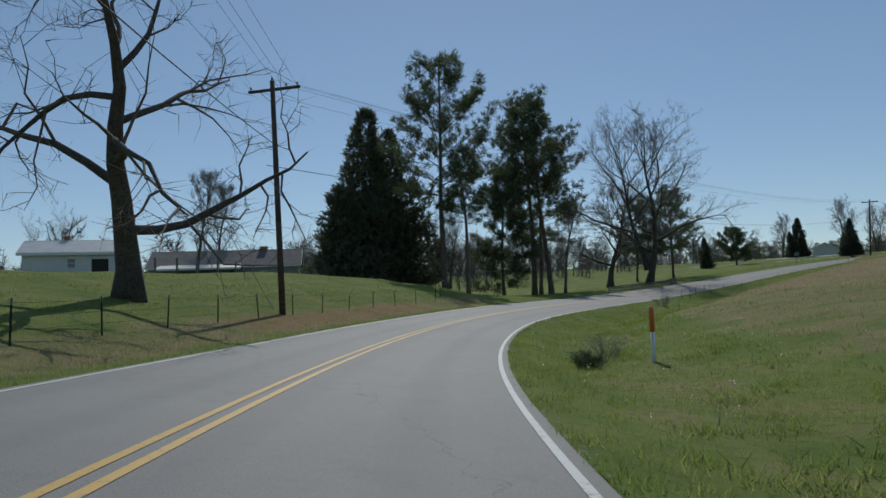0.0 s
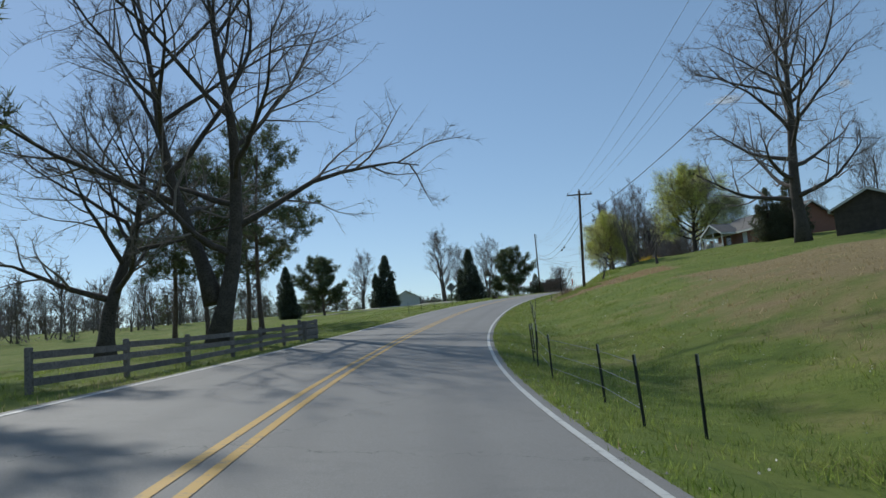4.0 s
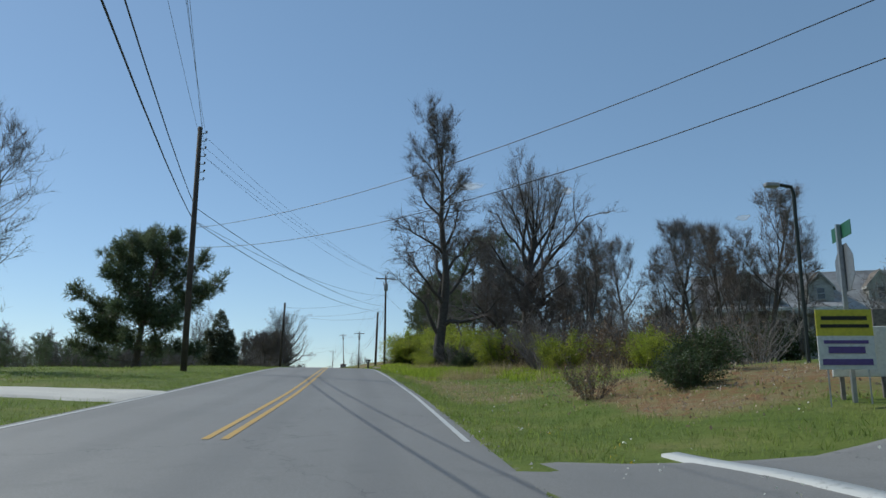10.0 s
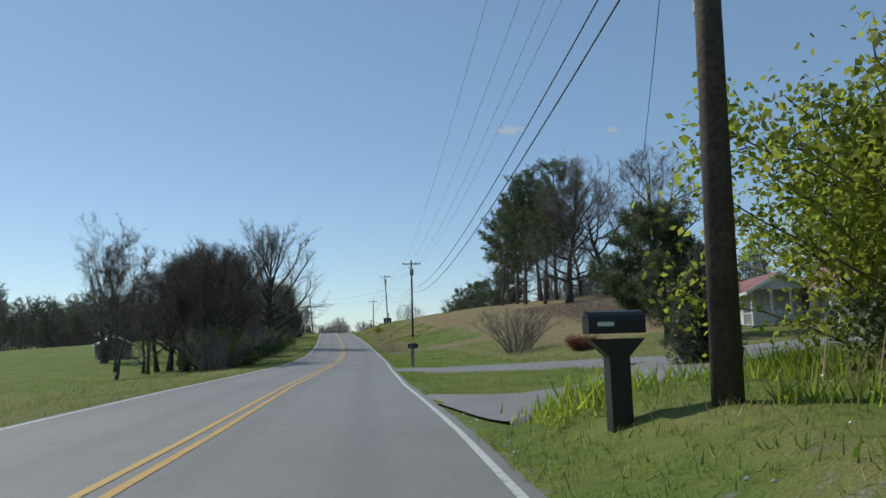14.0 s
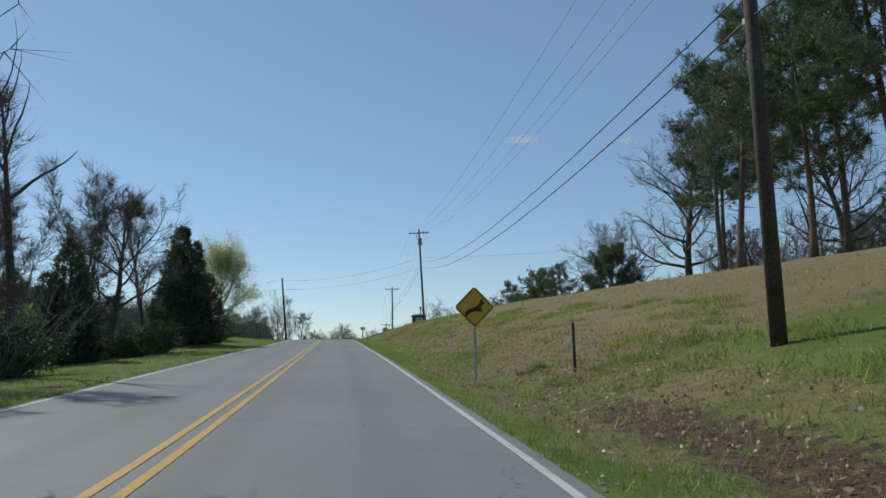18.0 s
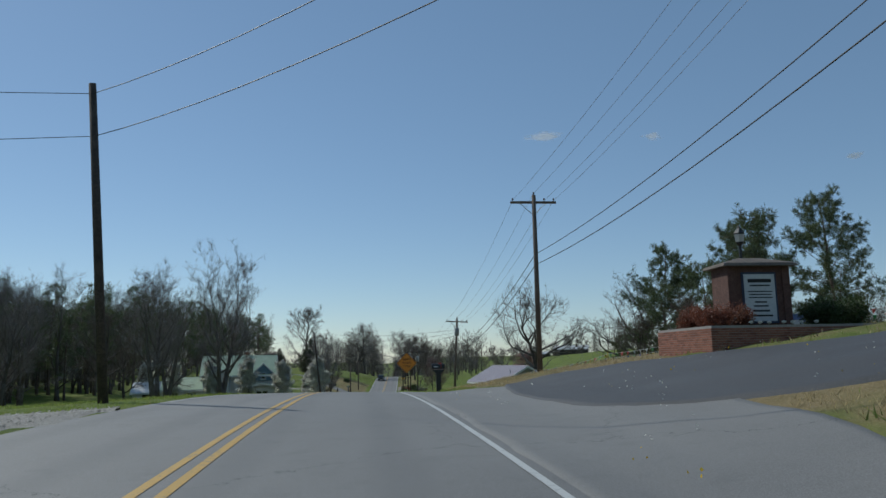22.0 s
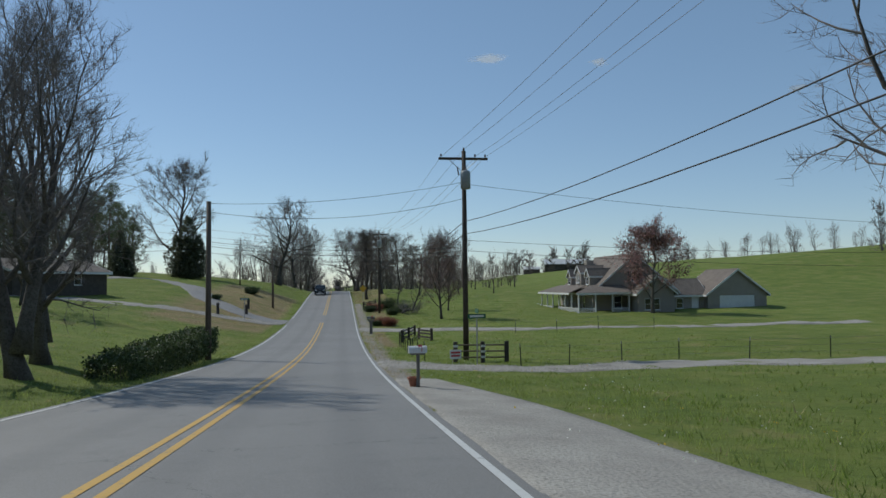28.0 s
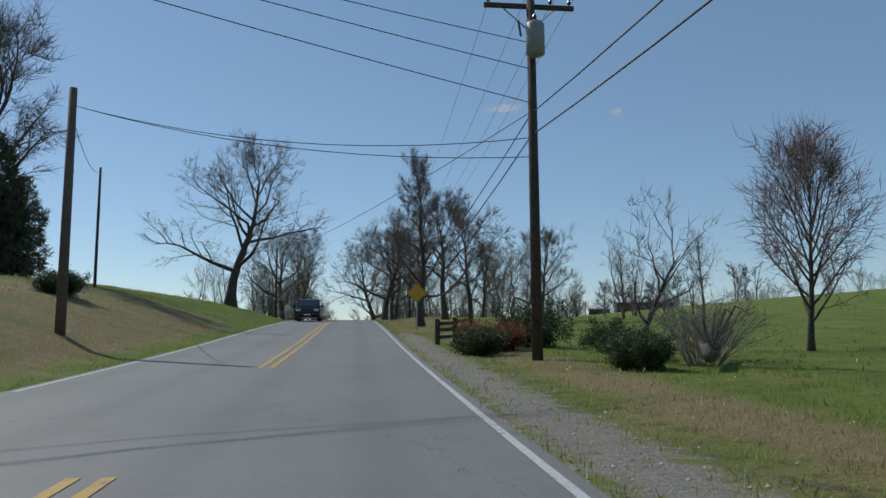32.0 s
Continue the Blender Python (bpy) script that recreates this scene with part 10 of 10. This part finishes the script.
# ---- bricks ----
def brick_skin(parent, at, L, H, ops, stretch, material, pitch=(0.195, 0.066), singles=300, far=None):
    """Bricks proud of a mortared wall: those in the stretch (x from, to) as pieces, the rest joined."""
    w, h = pitch[0] - .010, pitch[1] - .009
    one = Shape().add([(0, 0, 0), (w, 0, 0), (w, 0, h), (0, 0, h), (.003, -.012, .003), (w - .003, -.012, .003), (w - .003, -.012, h - .003), (.003, -.012, h - .003)],
                      [(4, 5, 6, 7), (0, 1, 5, 4), (1, 2, 6, 5), (2, 3, 7, 6), (3, 0, 4, 7)]).mesh("brick", material)
    rest, n = Shape(), 0
    for r in range(int(H / pitch[1])):
        z = r * pitch[1] + .004
        x = -(r % 2) * pitch[0] / 2
        while x < L - .01:
            a, b = max(x, 0.0), min(x + w, L)
            x += pitch[0]
            if b - a < .04 or any(a < o[0] + o[2] + .06 and b > o[0] - .06 and z < o[1] + o[3] + .02 and z + h > o[1] - .08 for o in ops):
                continue
            if n < singles and stretch[0] <= a <= stretch[1] and b - a > w - .001:
                part("brick", one, None, parent, at=at @ T(a, 0, z))
                n += 1
            else:
                rest.add([(a, 0, z), (b, 0, z), (b, 0, z + h), (a, 0, z + h), (a + .003, -.012, z + .003), (b - .003, -.012, z + .003), (b - .003, -.012, z + h - .003), (a + .003, -.012, z + h - .003)],
                         [(4, 5, 6, 7), (0, 1, 5, 4), (1, 2, 6, 5), (2, 3, 7, 6), (3, 0, 4, 7)])
    if rest.v:
        o = part("brickwork", rest, far or material, parent, at=at)
        o["kind"] = "stuff"


def island_brick(name, a, b):
    m, nt, N, L, bs = nodes_of(name)
    geo = N.new("ShaderNodeNewGeometry")
    col = mix_node(nt, geo.outputs["Random Per Island"], a, b)
    n = noise_node(nt, 30.0, 3)
    col = mix_node(nt, ramp(nt, n.outputs["Fac"], .5, .8), col, tuple(v * .6 for v in a))
    L.new(col, bs.inputs["Base Color"])
    bs.inputs["Roughness"].default_value = .9
    bump(nt, bs, n.outputs["Fac"], .3)
    return m


M_BRICK_MANY = island_brick("red_brown_bricks", (0.21, 0.088, 0.058), (0.36, 0.165, 0.11))
brick_skin(brick_house, _main @ T(-BL / 2, -BW / 2, -.66), BL, BE + .62, [(a, b + .66) + tuple(r) for a, b, *r in _front], (BL - 2.3, BL), M_BRICK, far=M_BRICK_MANY)
brick_skin(brick_house, _main @ T(BL / 2, -BW / 2, -.66, 90), BW, BE + .62, [(a, b + .66) + tuple(r) for a, b, *r in _end], (9, 9), M_BRICK, far=M_BRICK_MANY)
brick_skin(planter, T(0, PW, -.2, -90), PW, PH + .2, [], (0, PW), M_BRICK, far=M_BRICK_MANY)
brick_skin(planter, T(0, 0.006, -.2), PL, PH + .2, [], (9, 9), M_BRICK, far=M_BRICK_MANY)

# ---- grass, leaves, stones ----
def in_lanes(xy, grow=0.05):
    out = np.zeros(len(xy), bool)
    for C, half, mat in LANES:
        lo, hi = C.min(0) - 6, C.max(0) + 6
        k = np.nonzero(((xy > lo) & (xy < hi)).all(1))[0]
        for c in range(0, len(k), 4000):
            q = k[c:c + 4000]
            d = np.linalg.norm(xy[q][:, None] - C[None], axis=2)
            j = d.argmin(1)
            out[q] |= d[np.arange(len(q)), j] < np.maximum(half[j], .5) + grow
    return out


def blades(name, label, s, d, per, h0, h1, width, material, seed, lean=0.5, spread=.05):
    """Tufts of grass blades as one object."""
    r = np.random.RandomState(seed)
    P = spot(s, d + wander(s, d))
    keep = ~in_lanes(P[:, :2])
    P = np.repeat(P[keep], per, axis=0)
    n = len(P)
    P[:, :2] += r.normal(0, spread, (n, 2))
    a = r.uniform(0, 6.283, n)
    h = r.uniform(h0, h1, n) * r.uniform(.5, 1.0, n)
    b = np.stack([np.cos(a), np.sin(a), 0 * a], -1) * (width * r.uniform(.6, 1.3, n))[:, None]
    tip = P + np.stack([r.normal(0, lean, n) * h, r.normal(0, lean, n) * h, h], -1)
    P[:, 2] -= .02
    V = np.stack([P - b, P + b, tip], 1).reshape(-1, 3)
    return tagged(new(name, bulk(name, V, np.arange(3 * n).reshape(n, 3), material, False)), label, "grass", kind="stuff")


M_GRASS = foliage("grass_blades", (0.175, 0.245, 0.045), (0.29, 0.335, 0.085), 0.6)
M_GRASS_DRY = foliage("dry_grass_blades", (0.48, 0.39, 0.21), (0.36, 0.28, 0.14), 0.5)
M_WEED = foliage("rank_green_weeds", (0.24, 0.33, 0.03), (0.37, 0.43, 0.06), 0.6)
M_PALE_LITTER = foliage("pale_fallen_leaves", (0.42, 0.35, 0.28), (0.30, 0.22, 0.15), 0.3)
M_LITTER = foliage("fallen_leaves", (0.26, 0.17, 0.11), (0.46, 0.36, 0.27), 0.3)
_r = np.random.RandomState(77)


def verge(side, n, d0, d1, power, seed):
    r = np.random.RandomState(seed)
    s = r.uniform(s_at(0.0), s_at(36.0), n)
    d = side * (d0 + (d1 - d0) * r.uniform(0, 1, n) ** power)
    cov = cover_at(times_of(s), d)
    clump = lumps(s * 3.1, d * 3.1, 5) * .5 + lumps(s * .6, d * .6, 8) * .5
    bare = np.maximum(cov[..., 1], np.maximum(cov[..., 2] * .9, cov[..., 3]))
    ok = (r.uniform(0, 1, n) > bare * 1.05) & (clump > -.35)
    dry = cov[..., 0] * 1.1 + clump * .25 + r.normal(0, .15, n) > .55
    return s, d, ok, dry


for side, n, seed in ((1, 150000, 1), (-1, 70000, 2)):
    s, d, ok, dry = verge(side, n, 3.46, 9.5, 1.5, seed)
    blades("grass", "short rough green verge grass", s[ok & ~dry], d[ok & ~dry], 3, .05, .15, .008, M_GRASS, seed + 10)
    blades("grass", "short dry straw-coloured grass", s[ok & dry], d[ok & dry], 3, .05, .16, .008, M_GRASS_DRY, seed + 20)
    s, d, ok, dry = verge(side, 36000, 9, 24, 1.3, seed + 5)
    blades("grass", "rough green field grass", s[ok & ~dry], d[ok & ~dry], 3, .07, .18, .016, M_GRASS, seed + 30)
    blades("grass", "rough dry field grass", s[ok & dry], d[ok & dry], 3, .07, .20, .016, M_GRASS_DRY, seed + 40)
    s, d, ok, dry = verge(side, 2000, 4.4, 11, 1.0, seed + 7)
    blades("weeds", "taller green weed tufts in the verge", s[ok & ~dry], d[ok & ~dry], 26, .06, .18, .007, M_GRASS, seed + 50, .7, .17)
    blades("weeds", "taller dry weed tufts in the verge", s[ok & dry], d[ok & dry], 22, .08, .24, .006, M_GRASS_DRY, seed + 60, .6, .2)

# fallen leaves where the litter lies
_s, _d = _r.uniform(s_at(7.0), s_at(22.0), 330000), _r.uniform(4, 12, 330000)
_c = cover_at(times_of(_s), _d)
_k = _r.uniform(0, 1, len(_s)) < _c[..., 2] * .75
_P = spot(_s[_k], _d[_k]) + np.array([0, 0, .03])
tagged(new("leaf_litter", leaf_mesh("leaf_litter", _P, M_LITTER, 1, .042, .03, 6, 1.5)), "brown fallen leaves lying on the bank", "leaves", kind="stuff")
_s, _d = _r.uniform(s_at(11.6), s_at(18.6), 60000), _r.uniform(9, 34, 60000)
_c = cover_at(times_of(_s), _d)
_k = _r.uniform(0, 1, len(_s)) < _c[..., 2] * .5
tagged(new("leaf_litter", leaf_mesh("leaf_litter", spot(_s[_k], _d[_k]) + np.array([0, 0, .04]), M_LITTER, 1, .13, .05, 7, 1.3)), "brown fallen leaves under the hedgerow", "leaves", kind="stuff")
for _t0, _t1, _d0, _d1, _q, _z in ((7.9, 9.95, 4.9, 7.0, 1700, .05), (17.5, 18.6, 4.8, 6.2, 190, .05), (18.5, 22.1, 5.0, 10.5, 1300, .035)):
    _s, _d = _r.uniform(s_at(_t0), s_at(_t1), _q), _r.uniform(_d0, _d1, _q)
    _k = lumps(_s * 1.1, _d * 1.1, 21) + lumps(_s * 3.2, _d * 3.2, 22) * .6 > -.1
    tagged(new("leaf_litter", leaf_mesh("leaf_litter", spot(_s[_k], _d[_k]) + np.array([0, 0, .02]), M_LITTER, 15, _z, .26, _q, 1.4)), "heaped brown leaves caught in the ditch and bank", "leaves", kind="stuff")
    tagged(new("leaf_litter", leaf_mesh("leaf_litter", spot(_s[~_k], _d[~_k]) + np.array([0, 0, .05]), M_PALE_LITTER, 5, _z * .75, .25, _q + 1, 1.4)), "pale curled leaves strewn on the bank", "leaves", kind="stuff")
# rank green growth and dead stalks below the tall trees
for _t0, _t1, _d0, _d1, _q, _h in ((11.7, 13.1, 4.4, 8.0, 1500, .5), (11.3, 13.6, 8.5, 13.0, 700, .38), (14.0, 14.5, 4.2, 8.0, 300, .4)):
    _s, _d = _r.uniform(s_at(_t0), s_at(_t1), _q), _r.uniform(_d0, _d1, _q)
    _k = lumps(_s * .8, _d * .8, 25) + lumps(_s * 2.6, _d * 2.6, 26) * .5 > -.05
    blades("weeds", "rank fresh green weeds along the verge", _s[_k], _d[_k], 34, .12, _h, .017, M_WEED, int(_q) + 5, .45, .2)
    _k = ~_k & (_d > 6.3)
    blades("weeds", "brown dead stalks standing in the verge", _s[_k], _d[_k], 12, .2, .9, .009, M_GRASS_DRY, int(_q) + 6, .25, .25)
# low dry stalks standing out of the litter, small flowers
_s, _d = _r.uniform(s_at(7.0), s_at(22.0), 30000), _r.uniform(4.4, 9, 30000)
_k = _r.uniform(0, 1, len(_s)) < cover_at(times_of(_s), _d)[..., 2] * .10
blades("weeds", "dry stalks and sprouts in the leaf litter", _s[_k], _d[_k], 5, .12, .3, .008, M_GRASS_DRY, 91, .6)
blades("weeds", "fresh green sprouts in the leaf litter", _s[_k], _d[_k] + .4, 7, .08, .22, .012, M_GRASS, 92, .7)
for _t0, _t1, _d0, _d1, _q in ((7.2, 10.1, 6.2, 11.8, 7600), (18.3, 22.4, 5.0, 13.0, 8200), (0.2, 4.5, 4.6, 9.0, 2600)):
    _s, _d = _r.uniform(s_at(_t0), s_at(_t1), _q), _r.uniform(_d0, _d1, _q)
    _k = lumps(_s * 1.3, _d * 1.3, 15) * .7 + lumps(_s * 4.0, _d * 4.0, 16) * .5 > .18
    blades("weeds", "clumps of fresh green weeds on the bank", _s[_k], _d[_k], 20, .06, .24, .012, M_GRASS, int(_q) + 3, .8, .18)
_s, _d = _r.uniform(s_at(0), s_at(34), 1500), _r.uniform(4, 12, 1500)
tagged(new("wildflowers", leaf_mesh("wildflowers", spot(_s, _d) + np.array([0, 0, .12]), M_BLOSSOM, 3, .03, .06, 8, 1.0)), "tiny white wildflowers in the verge", "flowers", kind="stuff")
_s, _d = _r.uniform(s_at(6.5), s_at(30), 400), _r.uniform(4, 12, 400)
tagged(new("wildflowers", leaf_mesh("wildflowers", spot(_s, _d) + np.array([0, 0, .1]), M_FORSYTHIA, 3, .035, .06, 9, 1.0)), "tiny yellow wildflowers in the verge", "flowers", kind="stuff")


def pebbles(name, label, P, size, seed, material):
    r = np.random.RandomState(seed)
    n = len(P)
    a = r.uniform(0, 6.283, n)
    k = size * r.uniform(.4, 1.3, (n, 1))
    ring = [P + k * np.stack([np.cos(a + q), np.sin(a + q) * .8, 0 * a - .2], -1) for q in (0, 1.6, 3.3, 4.8)]
    V = np.stack(ring + [P + k * np.stack([.2 * np.cos(a), .2 * np.sin(a), .7 + 0 * a], -1)], 1).reshape(-1, 3)
    F = (np.arange(n)[:, None, None] * 5 + np.array([[0, 1, 4], [1, 2, 4], [2, 3, 4], [3, 0, 4]])[None]).reshape(-1, 3)
    return tagged(new(name, bulk(name, V, F, material, False)), label, "gravel", kind="stuff")


M_STONE = foliage("loose_stones", (0.34, 0.32, 0.28), (0.24, 0.225, 0.20), 0.0, 0.9)
_pts = []
for C, half, mat in LANES:
    if mat is M_GRAVEL:
        q = C[:16]
        n = 2600
        i = _r.randint(0, len(q), n)
        g = np.gradient(C, axis=0)[:16]
        g /= np.linalg.norm(g, axis=1)[:, None] + 1e-9
        nn = np.stack([g[:, 1], -g[:, 0]], -1)
        xy = q[i] + nn[i] * (_r.uniform(-1.08, 1.08, n) * half[i])[:, None] + g[i] * _r.uniform(-.5, .5, n)[:, None]
        _pts.append(xy)
_xy = np.concatenate(_pts)
_kk = [int(np.argmin((_ground_xy[:, 0] - x) ** 2 + (_ground_xy[:, 1] - y) ** 2)) for x, y in _xy]
_sv, _dv = _gs.ravel()[_kk], _gd.ravel()[_kk]
_pc, _ac = centre(_sv)
_rel = _xy - _pc[:, :2]
_s2, _d2 = _sv + (_rel * _ac).sum(1), _rel[:, 0] * _ac[:, 1] - _rel[:, 1] * _ac[:, 0]
_P = spot(_s2, _d2)
_P = _P[np.abs(_d2) > 3.55] + np.array([0, 0, .05])
pebbles("gravel", "loose pale stones on the gravel drives", _P, .032, 3, M_STONE)
_s, _d = _r.uniform(s_at(0), s_at(36), 60000), _r.uniform(3.42, 5.4, 60000)
_k = _r.uniform(0, 1, len(_s)) < cover_at(times_of(_s), _d)[..., 3] * .5 + .25 * (_d < 3.75)
pebbles("gravel", "small stones along the road's shoulder", spot(_s[_k], _d[_k] + wander(_s[_k], _d[_k])) + np.array([0, 0, .01]), .022, 4, M_STONE)


# ---- a few small clouds, very far off ----
def cloud_material():
    m, nt, N, L, bs = nodes_of("thin_white_cloud")
    tc = N.new("ShaderNodeTexCoord")
    info = N.new("ShaderNodeObjectInfo")
    n1 = N.new("ShaderNodeTexNoise")
    n1.noise_dimensions = "4D"
    n1.inputs["Scale"].default_value, n1.inputs["Detail"].default_value, n1.inputs["Roughness"].default_value = 1.5, 7.0, 0.62
    L.new(tc.outputs["Object"], n1.inputs["Vector"])
    k = N.new("ShaderNodeMath")
    k.operation = "MULTIPLY"
    k.inputs[1].default_value = 37.0
    L.new(info.outputs["Random"], k.inputs[0])
    L.new(k.outputs[0], n1.inputs["W"])
    far_ = N.new("ShaderNodeVectorMath")
    far_.operation = "LENGTH"
    L.new(tc.outputs["Object"], far_.inputs[0])
    # thick in the middle, torn towards the rim
    a = N.new("ShaderNodeMath")
    a.operation = "MULTIPLY_ADD"
    a.inputs[1].default_value, a.inputs[2].default_value = -0.62, 0.16
    L.new(far_.outputs["Value"], a.inputs[0])
    b = N.new("ShaderNodeMath")
    b.operation = "ADD"
    L.new(a.outputs[0], b.inputs[0])
    L.new(n1.outputs["Fac"], b.inputs[1])
    r = N.new("ShaderNodeMapRange")
    r.interpolation_type = "SMOOTHSTEP"
    r.inputs["From Min"].default_value, r.inputs["From Max"].default_value, r.inputs["To Max"].default_value = 0.20, 0.52, 0.8
    L.new(b.outputs[0], r.inputs["Value"])
    bs.inputs["Base Color"].default_value = (0.8, 0.82, 0.86, 1)
    bs.inputs["Roughness"].default_value = 1.0
    thin = N.new("ShaderNodeBsdfTranslucent")
    thin.inputs[0].default_value = (0.8, 0.82, 0.86, 1)
    half = N.new("ShaderNodeMixShader")
    L.new(bs.outputs[0], half.inputs[1])
    L.new(thin.outputs[0], half.inputs[2])
    clear = N.new("ShaderNodeBsdfTransparent")
    mx = N.new("ShaderNodeMixShader")
    L.new(r.outputs["Result"], mx.inputs[0])
    L.new(clear.outputs[0], mx.inputs[1])
    L.new(half.outputs[0], mx.inputs[2])
    L.new(mx.outputs[0], N["Material Output"].inputs["Surface"])
    return m


M_CLOUD = cloud_material()
for az, el, wide, tall in ((13.6, 16.9, 150, 52), (21.9, 16.2, 80, 34), (35.3, 13.2, 60, 30)):
    _a, _e = radians(az), radians(el)
    _at = Vector((math.sin(_a) * math.cos(_e), math.cos(_a) * math.cos(_e), math.sin(_e))) * 4300 + Vector((0, 130, 0))
    ob = tagged(new("cloud", Shape().add([(-1, -1, 0), (1, -1, 0), (1, 1, 0), (-1, 1, 0)], [(0, 1, 2, 3)]).mesh("cloud", M_CLOUD)), "small thin white cloud low in the sky", "cloud", kind="structure")
    ob.matrix_world = look(_at, (0, 130, 0)) @ Matrix.Diagonal((wide, tall, 1, 1))
